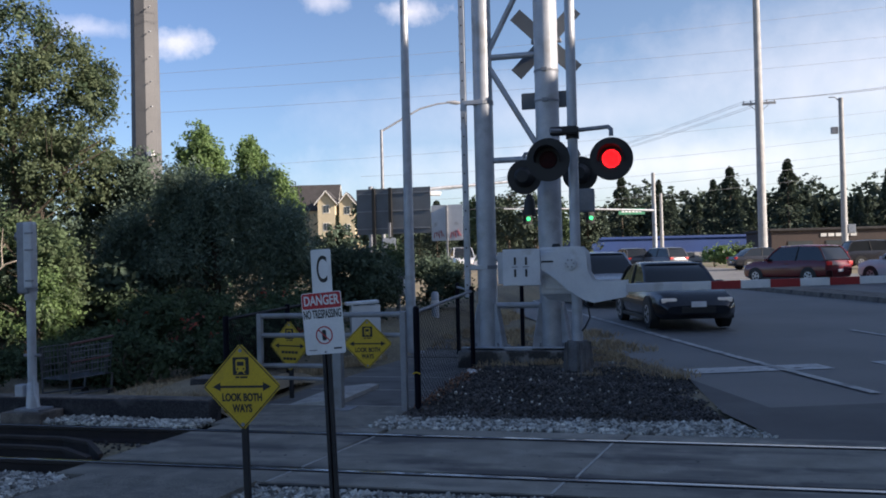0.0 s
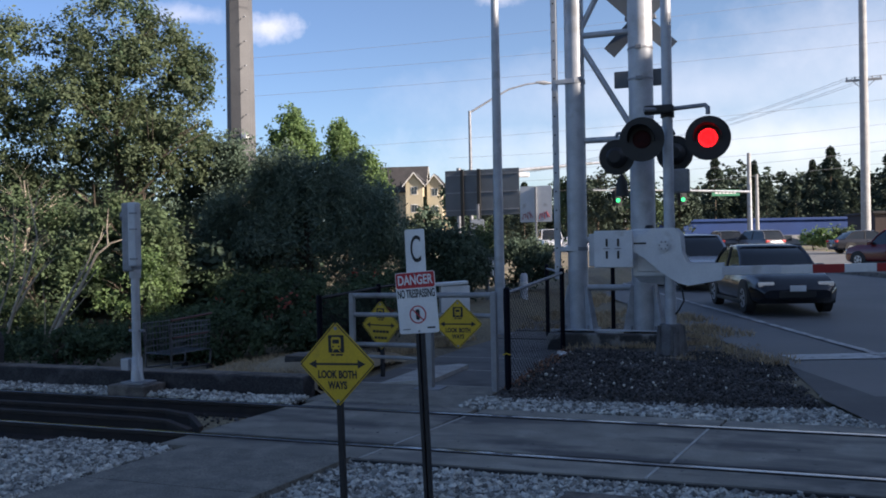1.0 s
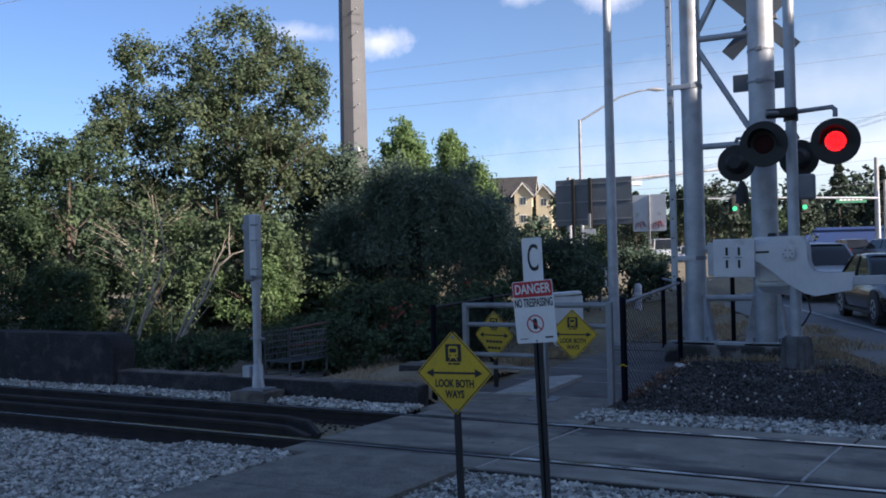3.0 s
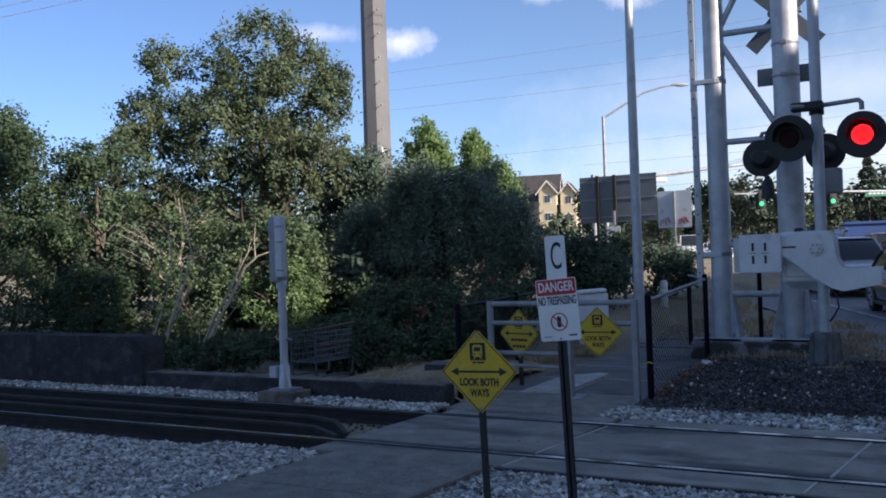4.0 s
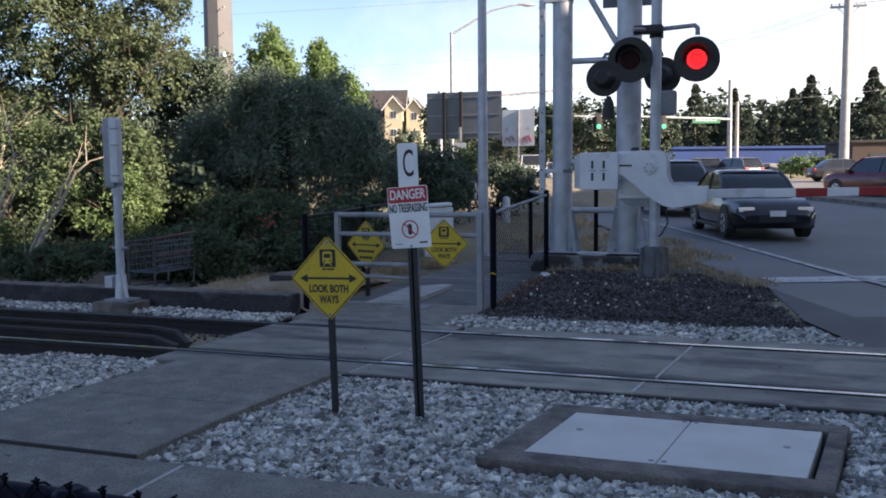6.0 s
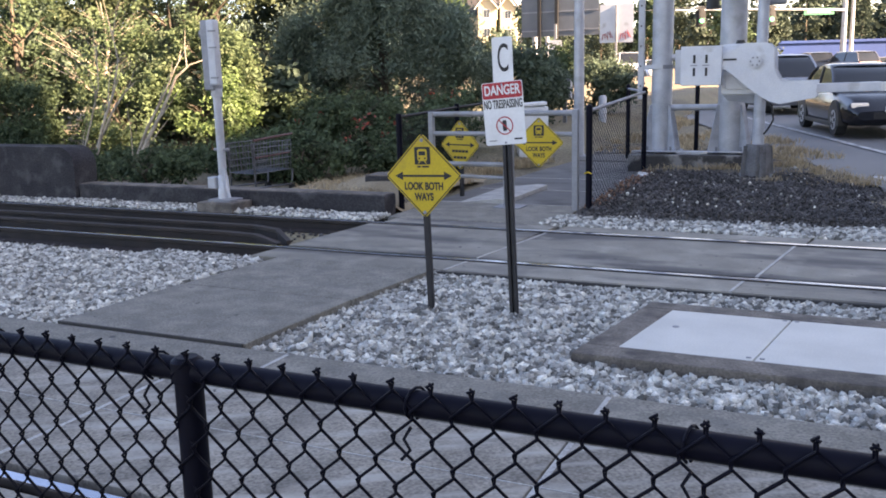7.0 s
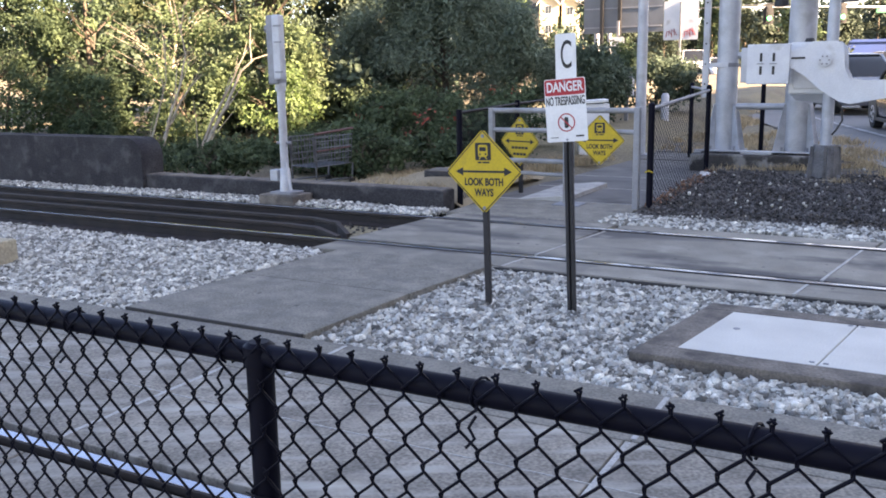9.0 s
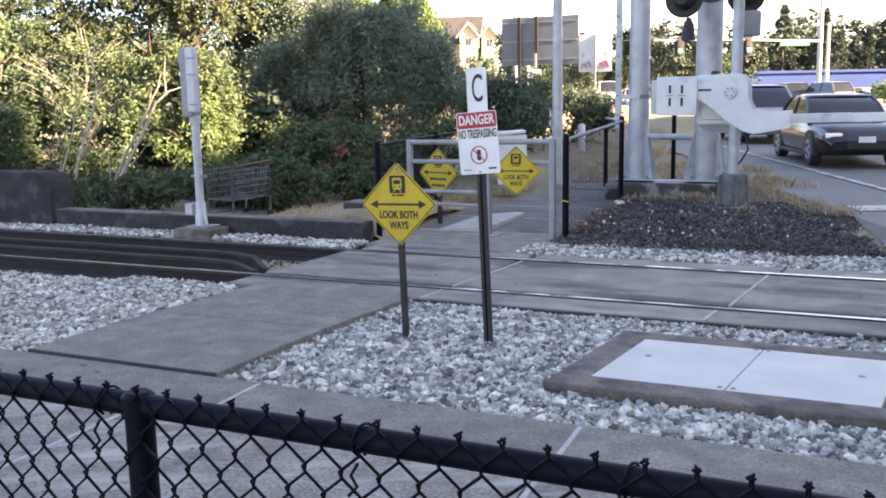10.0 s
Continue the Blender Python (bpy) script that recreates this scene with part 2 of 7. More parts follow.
M = dict(
    earth=mat("earth", (0.16, 0.13, 0.09), (0.24, 0.20, 0.12), rough=0.95, s1=0.4, s2=22, fine=0.4, bump=0.6, dist=0.03, stain=(0.10, 0.12, 0.05), s3=0.15),
    mulch=mat("dark_mulch", (0.075, 0.065, 0.058), (0.045, 0.04, 0.037), rough=0.95, s1=2.5, s2=70, fine=0.5, bump=0.9, dist=0.03, stain=(0.13, 0.11, 0.08), s3=1.6),
    sand=mat("dry_dirt", (0.34, 0.27, 0.18), (0.24, 0.18, 0.11), rough=0.95, s1=1.8, s2=60, fine=0.3, bump=0.5, dist=0.02),
    # near-black, so that its colour holds the shade in gaps between stones
    ballast_gap_shade=mat("ballast_gap_shade", (0.03, 0.03, 0.03), (0.018, 0.018, 0.018), rough=0.95, s1=14, s2=45, fine=0.5, bump=1.0, dist=0.03),
    stone=mat("ballast_stone", (0.55, 0.535, 0.475), (0.27, 0.270, 0.250), rough=0.9, s1=9, s2=120, fine=0.25, bump=0.3, dist=0.004, island=0.75, spec=0.3),
    stone_dark=mat("soiled_stone", (0.105, 0.098, 0.096), (0.055, 0.052, 0.05), rough=0.95, s1=2.2, s2=100, fine=0.3, island=0.7),
    asphalt=mat("asphalt", (0.172, 0.168, 0.163), (0.138, 0.136, 0.133), rough=0.74, s1=0.35, s2=180, fine=0.35, bump=0.4, dist=0.006, stain=(0.190, 0.186, 0.180), s3=0.25, lo=0.5, hi=0.75),
    asphalt_dark=mat("darker_asphalt", (0.098, 0.096, 0.095), (0.076, 0.075, 0.075), rough=0.8, s1=0.9, s2=160, fine=0.4, bump=0.4, dist=0.006, stain=(0.125, 0.122, 0.118), s3=0.8, lo=0.5, hi=0.7),
    paint_worn=mat("worn_road_paint", (0.50, 0.495, 0.48), (0.34, 0.335, 0.325), rough=0.8, s1=7, s2=80, fine=0.3, stain=(0.20, 0.196, 0.19), s3=3.2, lo=0.50, hi=0.66),
    cast=mat("grey_casting", (0.165, 0.165, 0.168), (0.115, 0.115, 0.12), rough=0.75, metal=0.1, s1=6, s2=50, fine=0.25, bump=0.4, dist=0.006, stain=(0.08, 0.075, 0.07), s3=5, lo=0.5, hi=0.68),
    concrete=mat("concrete", (0.235, 0.217, 0.182), (0.170, 0.157, 0.132), rough=0.88, s1=5.0, s2=70, fine=0.40, bump=0.45, dist=0.005, stain=(0.12, 0.115, 0.108), s3=1.5, lo=0.50, hi=0.85, rand=0.10, stretch=(3.0, 4.0, 1.0), spots=(0.09, 0.085, 0.082)),
    panel=mat("crossing_concrete", (0.275, 0.255, 0.214), (0.195, 0.181, 0.152), rough=0.85, s1=2.2, s2=95, fine=0.16, bump=0.4, dist=0.004, stain=(0.09, 0.085, 0.082), s3=1.3, lo=0.47, hi=0.62, rand=0.14, stretch=(0.45, 1.7, 1.0), spots=(0.07, 0.066, 0.064)),
    slab=mat("streaked_concrete", (0.275, 0.245, 0.205), (0.150, 0.134, 0.114), rough=0.88, s1=3.0, s2=60, fine=0.42, bump=0.45, dist=0.005, stain=(0.37, 0.35, 0.31), s3=1.6, lo=0.50, hi=0.68, rand=0.12, stretch=(0.9, 5.0, 1.0, 0.55), spots=(0.09, 0.085, 0.08)),
    path_old=mat("worn_path_concrete", (0.17, 0.165, 0.155), (0.125, 0.12, 0.115), rough=0.9, s1=1.6, s2=90, fine=0.2, bump=0.4, dist=0.004, stain=(0.075, 0.072, 0.07), s3=1.3, lo=0.52, hi=0.72, rand=0.1),
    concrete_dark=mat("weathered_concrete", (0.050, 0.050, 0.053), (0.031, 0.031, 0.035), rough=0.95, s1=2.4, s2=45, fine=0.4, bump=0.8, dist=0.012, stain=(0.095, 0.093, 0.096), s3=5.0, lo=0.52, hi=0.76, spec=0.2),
    footing=mat("blotched_concrete", (0.075, 0.070, 0.066), (0.045, 0.042, 0.040), rough=0.92, s1=3.0, s2=45, fine=0.35, bump=0.7, dist=0.012, stain=(0.26, 0.25, 0.235), s3=4.2, lo=0.50, hi=0.60),
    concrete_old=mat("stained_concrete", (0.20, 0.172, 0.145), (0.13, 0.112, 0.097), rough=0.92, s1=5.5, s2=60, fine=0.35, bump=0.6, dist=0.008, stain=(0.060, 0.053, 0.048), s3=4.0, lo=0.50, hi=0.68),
    joint=mat("pale_joint", (0.46, 0.45, 0.42), (0.34, 0.33, 0.31), rough=0.9, s1=5, s2=60),
    lid=mat("pale_lid", (0.60, 0.59, 0.54), (0.52, 0.512, 0.47), rough=0.7, s1=2.2, s2=90, fine=0.08, bump=0.1, dist=0.002, stain=(0.36, 0.34, 0.33), s3=2.6, lo=0.68, hi=0.8),
    rail=mat("rusty_rail", (0.050, 0.038, 0.034), (0.030, 0.026, 0.025), rough=0.75, metal=0.3, s1=4, s2=70, bump=0.3, dist=0.004),
    rail_top=mat("polished_rail", (0.38, 0.39, 0.42), (0.28, 0.29, 0.32), rough=0.18, metal=1.0, s1=3, s2=30, fine=0.1),
    rubber=mat("black_flangeway", (0.03, 0.03, 0.03), (0.045, 0.042, 0.04), rough=0.9),
    tie=mat("dark_tie", (0.042, 0.036, 0.032), (0.026, 0.024, 0.023), rough=0.9, s1=5, s2=60, bump=0.5, rand=0.2),
    black=mat("black_vinyl", (0.0024, 0.0026, 0.0075), (0.0036, 0.004, 0.0105), rough=0.55, s1=6, s2=120, fine=0.15, spec=0.12),
    galv=mat("galvanised_steel", (0.50, 0.52, 0.55), (0.40, 0.42, 0.45), rough=0.55, metal=0.35, s1=5, s2=60, fine=0.08, bump=0.05, dist=0.002, stain=(0.34, 0.34, 0.34), s3=2.5),
    post=mat("dark_post_steel", (0.034, 0.033, 0.035), (0.022, 0.022, 0.024), rough=0.6, metal=0.3, s1=8, s2=60),
    barrier=mat("dull_galvanised", (0.34, 0.35, 0.36), (0.26, 0.27, 0.28), rough=0.6, metal=0.3, s1=4, s2=60, fine=0.1, stain=(0.2, 0.19, 0.18), s3=3),
    galv_dark=mat("aged_steel", (0.30, 0.31, 0.33), (0.22, 0.23, 0.25), rough=0.6, metal=0.4, s1=4, s2=60, fine=0.12),
    alu=mat("painted_aluminium", (0.66, 0.68, 0.70), (0.58, 0.60, 0.63), rough=0.5, metal=0.1, s1=4, s2=60, fine=0.06, stain=(0.40, 0.39, 0.38), s3=3.0, lo=0.62, hi=0.76),
    sign_back=mat("sign_back", (0.160, 0.180, 0.200), (0.130, 0.147, 0.165), rough=0.6, metal=0.3, s1=2, s2=50, fine=0.06),
    mono=mat("weathering_steel", (0.135, 0.134, 0.135), (0.105, 0.104, 0.106), rough=0.75, metal=0.0, s1=0.8, s2=25, fine=0.12),
    white=mat("white_sign", (0.78, 0.78, 0.77), (0.70, 0.70, 0.69), rough=0.45, s1=4, s2=60, fine=0.04, stain=(0.60, 0.59, 0.56), s3=5, lo=0.62, hi=0.8),
    yellow=mat("yellow_sign", (0.62, 0.415, 0.018), (0.53, 0.35, 0.018), rough=0.45, s1=4, s2=60, fine=0.08, stain=(0.36, 0.23, 0.035), s3=7, lo=0.57, hi=0.78),
    red=mat("red_sign", (0.52, 0.025, 0.035), (0.45, 0.02, 0.03), rough=0.5, s1=4, s2=60, fine=0.04),
    ink=mat("black_ink", (0.014, 0.014, 0.014), (0.02, 0.02, 0.02), rough=0.6),
    arm_red=mat("arm_red", (0.40, 0.03, 0.03), (0.33, 0.025, 0.025), rough=0.45, fine=0.05),
    paint=mat("road_paint", (0.56, 0.56, 0.55), (0.38, 0.38, 0.37), rough=0.8, s1=6, s2=70, fine=0.2, stain=(0.13, 0.13, 0.13), s3=5, lo=0.58, hi=0.7),
    bark=mat("bark", (0.13, 0.10, 0.075), (0.08, 0.065, 0.05), rough=0.95, s1=4, s2=30, bump=0.8, dist=0.02),
    deadwood=mat("bleached_wood", (0.40, 0.345, 0.27), (0.29, 0.245, 0.19), rough=0.9, s1=6, s2=40, bump=0.4),
    pole_wood=mat("utility_pole_wood", (0.40, 0.40, 0.40), (0.32, 0.32, 0.32), rough=0.9, s1=2, s2=25, bump=0.3),
    leaf_olive=leaf_mat("leaf_olive", (0.172, 0.212, 0.116), (0.102, 0.134, 0.080), trans=0.48),
    leaf_green=leaf_mat("leaf_green", (0.098, 0.146, 0.082), (0.058, 0.092, 0.055), trans=0.46),
    leaf_bright=leaf_mat("leaf_bright", (0.205, 0.300, 0.125), (0.145, 0.220, 0.092), trans=0.55),
    leaf_dark=leaf_mat("leaf_dark", (0.108, 0.150, 0.105), (0.070, 0.103, 0.074), trans=0.28),
    leaf_willow=leaf_mat("leaf_willow", (0.185, 0.240, 0.178), (0.108, 0.150, 0.112), trans=0.3),
    leaf_ivy=leaf_mat("leaf_ivy", (0.088, 0.128, 0.068), (0.056, 0.085, 0.049), trans=0.3),
    leaf_yellow=leaf_mat("leaf_yellow", (0.150, 0.208, 0.106), (0.096, 0.138, 0.076), trans=0.45),
    # needle green paled to carry the haze of distance in its colour
    needle_haze=leaf_mat("conifer", (0.068, 0.090, 0.064), (0.045, 0.062, 0.046), trans=0.15),
    straw=leaf_mat("dry_grass", (0.50, 0.39, 0.25), (0.36, 0.27, 0.17), trans=0.25),
    dead_leaf=mat("dead_leaf", (0.26, 0.14, 0.09), (0.14, 0.075, 0.055), rough=0.9, s1=8, s2=40, island=0.6),
    berry=mat("red_berry", (0.30, 0.05, 0.03), (0.22, 0.06, 0.03), island=0.3),
    siding=mat("cream_siding", (0.50, 0.43, 0.30), (0.45, 0.385, 0.27), rough=0.8, s1=0.5, s2=12, fine=0.06),
    shingle=mat("dark_shingle", (0.055, 0.05, 0.05), (0.04, 0.037, 0.037), rough=0.9, s1=1, s2=14),
    pane=mat("window_pane", (0.05, 0.06, 0.07), (0.04, 0.05, 0.06), rough=0.08, fine=0.02),
    trim=mat("white_trim", (0.75, 0.73, 0.68), (0.68, 0.66, 0.62), rough=0.6),
    blue=mat("blue_wall", (0.004, 0.040, 0.17), (0.003, 0.032, 0.14), rough=0.6, s1=0.2, s2=6, fine=0.08),
    wall_brown=mat("brown_wall", (0.075, 0.05, 0.042), (0.055, 0.04, 0.036), rough=0.8, s1=0.2, s2=5),
    wall_grey=mat("grey_wall", (0.30, 0.30, 0.30), (0.24, 0.24, 0.24), rough=0.85, s1=0.2, s2=8),
    tyre=mat("tyre", (0.02, 0.02, 0.02), (0.03, 0.03, 0.03), rough=0.9),
    rim=mat("alloy_rim", (0.55, 0.56, 0.58), (0.45, 0.46, 0.48), rough=0.35, metal=0.8),
    glass=mat("car_glass", (0.015, 0.018, 0.02), (0.02, 0.022, 0.025), rough=0.05, fine=0.02, spec=0.6),
    chrome=mat("wire_chrome", (0.16, 0.165, 0.18), (0.11, 0.115, 0.125), rough=0.45, metal=0.9),
    red_plastic=mat("red_plastic", (0.10, 0.035, 0.032), (0.075, 0.03, 0.027), rough=0.5),
    lens_off=mat("dark_red_lens", (0.035, 0.003, 0.004), (0.022, 0.002, 0.003), rough=0.55, s1=20, s2=120, fine=0.3, spec=0.15),
    green_sign=mat("green_sign", (0.02, 0.20, 0.11), (0.02, 0.17, 0.09), rough=0.5),
    timber=mat("pale_timber", (0.42, 0.36, 0.25), (0.34, 0.29, 0.21), rough=0.9, s1=4, s2=40, bump=0.3),
    litter=mat("white_litter", (0.75, 0.75, 0.75), (0.6, 0.6, 0.62), rough=0.6),
    lens_red=glow("lit_red_lens", (1.0, 0.015, 0.02), 1.5),
    lamp_green=glow("green_signal_lamp", (0.0, 0.75, 0.24), 0.4),
    lamp_head=glow("headlamp", (0.8, 0.78, 0.72), 0.03),
    lamp_tail=glow("tail_lamp", (0.35, 0.01, 0.01), 0.12),
)


def diode_lens(m):
    """Small bright points over a dimmer red lens."""
    n, l = m.node_tree.nodes, m.node_tree.links
    tc, vo, mr = n.new("ShaderNodeTexCoord"), n.new("ShaderNodeTexVoronoi"), n.new("ShaderNodeMapRange")
    vo.inputs["Scale"].default_value, vo.inputs["Randomness"].default_value = 34.0, 0.15
    for k, v in enumerate((0.25, 0.5, 2.4, 0.45)):
        mr.inputs[k + 1].default_value = v
    l.new(tc.outputs["Object"], vo.inputs["Vector"]); l.new(vo.outputs["Distance"], mr.inputs[0])
    l.new(mr.outputs[0], n["Principled BSDF"].inputs["Emission Strength"])


diode_lens(M["lens_red"])


def paint_mat(name, colour):
    m = mat(name, colour, tuple(c * 0.9 for c in colour), rough=0.22, metal=0.0, fine=0.03, s2=200)
    m.node_tree.nodes["Principled BSDF"].inputs["Coat Weight"].default_value = 0.4
    return m


# ---- mesh helpers ----
def part(name, bm, material, parent=None, label="", smooth=False):
    me = bpy.data.meshes.new(name)
    bm.normal_update()
    bm.to_mesh(me)
    bm.free()
    me.materials.append(M[material] if isinstance(material, str) else material)
    if smooth:
        for p in me.polygons:
            p.use_smooth = True
        me.set_sharp_from_angle(angle=radians(38))
    ob = new(name, me)
    ob.parent = parent
    return tagged(ob, label)


def fast(name, verts, faces, material, parent=None, label=""):
    """A mesh from numpy arrays: faces all of one size."""
    me = bpy.data.meshes.new(name)
    faces = np.asarray(faces, dtype=np.int32)
    k = faces.shape[1]
    me.vertices.add(len(verts)); me.vertices.foreach_set("co", np.asarray(verts, dtype=np.float32).ravel())
    me.loops.add(faces.size); me.loops.foreach_set("vertex_index", faces.ravel())
    me.polygons.add(len(faces)); me.polygons.foreach_set("loop_start", np.arange(len(faces), dtype=np.int32) * k)
    me.update(calc_edges=True)
    me.materials.append(M[material] if isinstance(material, str) else material)
    ob = new(name, me)
    ob.parent = parent
    return tagged(ob, label)


def thing(name, label, category, m=None, group="", kind=""):
    ob = new(name)
    if m is not None:
        ob.matrix_world = m
    return tagged(ob, label, category, group, kind)


def box(bm, x0, x1, y0, y1, z0, z1, bevel=0.0, m=None):
    r = bmesh.ops.create_cube(bm, size=1)
    vs = r["verts"]
    for v in vs:
        v.co = Vector((x0 + (v.co.x + 0.5) * (x1 - x0), y0 + (v.co.y + 0.5) * (y1 - y0), z0 + (v.co.z + 0.5) * (z1 - z0)))
    if bevel:
        es = list({e for v in vs for e in v.link_edges})
        r = bmesh.ops.bevel(bm, geom=es, offset=bevel, segments=2, affect="EDGES", profile=0.6)
        vs = list({v for f in r["faces"] for v in f.verts} | {v for v in vs if v.is_valid})
    if m is not None:
        bmesh.ops.transform(bm, matrix=m, verts=vs)
    return bm


def B(*args, **kw):
    return box(bmesh.new(), *args, **kw)


def tube(bm, pts, radii, seg=12, caps=True):
    """A tapered tube along a line of points."""
    pts = [Vector(p) for p in pts]
    if not hasattr(radii, "__len__"):
        radii = [radii] * len(pts)
    rings, side = [], None
    for i, p in enumerate(pts):
        d = ((pts[min(i + 1, len(pts) - 1)] - p).normalized() + (p - pts[max(i - 1, 0)]).normalized()).normalized()
        if side is None:
            side = d.orthogonal().normalized()
            if abs(d.z) > 0.9:
                side = (Vector((1, 0, 0)) - d * d.x).normalized()
        side = (side - d * side.dot(d)).normalized()
        up = d.cross(side)
        rings.append([bm.verts.new(p + (side * math.cos(a) + up * math.sin(a)) * radii[i]) for a in (2 * math.pi * k / seg for k in range(seg))])
    for a, b in zip(rings, rings[1:]):
        for k in range(seg):
            bm.faces.new((a[k], a[(k + 1) % seg], b[(k + 1) % seg], b[k]))
    if caps:
        bm.faces.new(rings[0][::-1]); bm.faces.new(rings[-1])
    return bm


def T(pts, radii, seg=12, caps=True):
    return tube(bmesh.new(), pts, radii, seg, caps)


def plate(bm, outline, y0, y1):
    """An outline in x, z made into a slab from y0 to y1."""
    a = [bm.verts.new((x, y0, z)) for x, z in outline]
    b = [bm.verts.new((x, y1, z)) for x, z in outline]
    bm.faces.new(a); bm.faces.new(b[::-1])
    for i in range(len(a)):
        j = (i + 1) % len(a)
        bm.faces.new((a[j], a[i], b[i], b[j]))
    bmesh.ops.recalc_face_normals(bm, faces=bm.faces[:])
    return bm


def P(outline, y0, y1):
    return plate(bmesh.new(), outline, y0, y1)


def rounded(x0, x1, z0, z1, r, n=5):
    out = []
    for cx, cz, a0 in ((x1 - r, z1 - r, 0), (x0 + r, z1 - r, 90), (x0 + r, z0 + r, 180), (x1 - r, z0 + r, 270)):
        out += [(cx + r * math.cos(radians(a0 + 90 * k / n)), cz + r * math.sin(radians(a0 + 90 * k / n))) for k in range(n + 1)]
    return out


def ring_xz(cx, cz, r0, r1, y0, y1, seg=28):
    bm = bmesh.new()
    rows = [[bm.verts.new((cx + r * math.cos(2 * math.pi * k / seg), y, cz + r * math.sin(2 * math.pi * k / seg))) for k in range(seg)] for r, y in ((r0, y0), (r1, y0), (r1, y1), (r0, y1))]
    for a, b in zip(rows, rows[1:] + rows[:1]):
        for k in range(seg):
            bm.faces.new((a[k], a[(k + 1) % seg], b[(k + 1) % seg], b[k]))
    bmesh.ops.recalc_face_normals(bm, faces=bm.faces[:])
    return bm


def text(name, body, size, x, z, y, material, parent, sx=1.0, bold=0.0):
    """Raised lettering in the x, z plane that faces -y, centred on x, z."""
    cu = bpy.data.curves.new(name, "FONT")
    cu.body, cu.size, cu.align_x, cu.align_y, cu.extrude, cu.offset = body, size, "CENTER", "CENTER", 0.001, bold
    ob = bpy.data.objects.new(name, cu)
    scene.collection.objects.link(ob)
    me = bpy.data.meshes.new_from_object(ob.evaluated_get(bpy.context.evaluated_depsgraph_get()))
    bpy.data.objects.remove(ob)
    me.name = name
    me.transform(Matrix.Translation((x, y, z)) @ Matrix.Rotation(math.pi / 2, 4, "X") @ Matrix.Diagonal((sx, 1, 1, 1)))
    me.materials.clear()
    me.materials.append(M[material])
    t = new(name, me)
    t.parent = parent
    return t


def rise(y):
    """The land climbs gently away from the tracks."""
    return 0.012 * min(max(0.0, y - 14.0), 70.0)


RX, RY, UX, UY = 1.74, 14.88, -0.344, 0.939  # the road: a point on its edge line, and its direction


def road_pt(o, s, z=0.0):
    x, y = RX + UX * s + UY * o, RY + UY * s - UX * o
    return Vector((x, y, rise(y) + z))


# ---- ground ----
def sheet(name, xs, ys, fz, material, keep=None, label="", category=""):
    vs = [(x, y, fz(x, y)) for y in ys for x in xs]
    n = len(xs)
    fs = [(j * n + i, j * n + i + 1, (j + 1) * n + i + 1, (j + 1) * n + i) for j in range(len(ys) - 1) for i in range(n - 1)
          if keep is None or keep((xs[i] + xs[i + 1]) / 2, (ys[j] + ys[j + 1]) / 2)]
    ob = fast(name, vs, fs, material)
    return tagged(ob, label, category, kind="structure")


def ground_z(x, y):
    yard = min(1, max(0, (y - 9.15) / 0.3)) * min(1, max(0, (-4.4 - x) / 0.2))
    o = (x - RX) * UY - (y - RY) * UX
    verge = min(1, max(0, (y - 9.2) / 1.5)) * min(1, max(0, (-1.15 - o) / 0.4)) * (1 - yard)
    bump = 0.03 * noise.noise(Vector((x * 0.7, y * 0.7, 0)))
    return rise(y) - 0.16 + yard * (0.20 + 0.05 * min(6, max(0, y - 11)) + bump) + verge * (0.14 + bump * 0.5)


axis_x = [-900, -500, -250, -140, -90, -60, -45, -36] + [-30 + 0.5 * i for i in range(84)] + [14, 18, 25, 40, 70, 120, 250, 500, 900]
axis_y = [-300, -120, -50, -20, -8, -3, 0, 3] + [4 + 0.5 * i for i in range(72)] + [42, 46, 52, 60, 70, 80, 84, 95, 120, 200, 400, 900]
sheet("ground", axis_x, axis_y, ground_z, "earth", label="dry brown earth and rough grass", category="ground")

# road with its markings and median
road_s = [-16 + 2 * i for i in range(84)]
rv, rf = [], []
for s_ in road_s:
    for o_ in (-1.6, 0, 4, 9, 13, 17, 21):
        rv.append(road_pt(o_, s_, -0.01))
for j in range(len(road_s) - 1):
    for i in range(6):
        p = (rv[j * 7 + i] + rv[(j + 1) * 7 + i + 1]) / 2
        if min(rv[j * 7 + i].y, rv[j * 7 + i + 1].y) > 8.9:
            rf.append((j * 7 + i, j * 7 + i + 1, (j + 1) * 7 + i + 1, (j + 1) * 7 + i))
tagged(fast("road", rv, rf, "asphalt"), "worn grey asphalt road", "road", kind="structure")
# apron where the road meets the crossing panels
bm = bmesh.new()
bm.faces.new([bm.verts.new(p) for p in ((1.55, 8.78, -0.012), (12, 8.78, -0.012), (12, 15, -0.012), (0.72, 15, -0.012), (0.8, 12.6, -0.012), (1.1, 10.2, -0.012))])
tagged(part("road_apron", bm, "asphalt_dark"), "asphalt apron leading onto the crossing", "road", kind="structure")


def marking(name, o0, o1, s0, s1, label):
    bm = bmesh.new()
    n = max(1, int((s1 - s0) / 4))
    for k in range(n):
        a, b = s0 + (s1 - s0) * k / n, s0 + (s1 - s0) * (k + 1) / n
        bm.faces.new([bm.verts.new(road_pt(o, s, 0.006)) for o, s in ((o0, a), (o1, a), (o1, b), (o0, b))])
    bmesh.ops.remove_doubles(bm, verts=bm.verts[:], dist=0.001)
    return tagged(part(name, bm, "paint_worn" if name == "edge_line" else "paint"), label, "road marking", kind="structure")


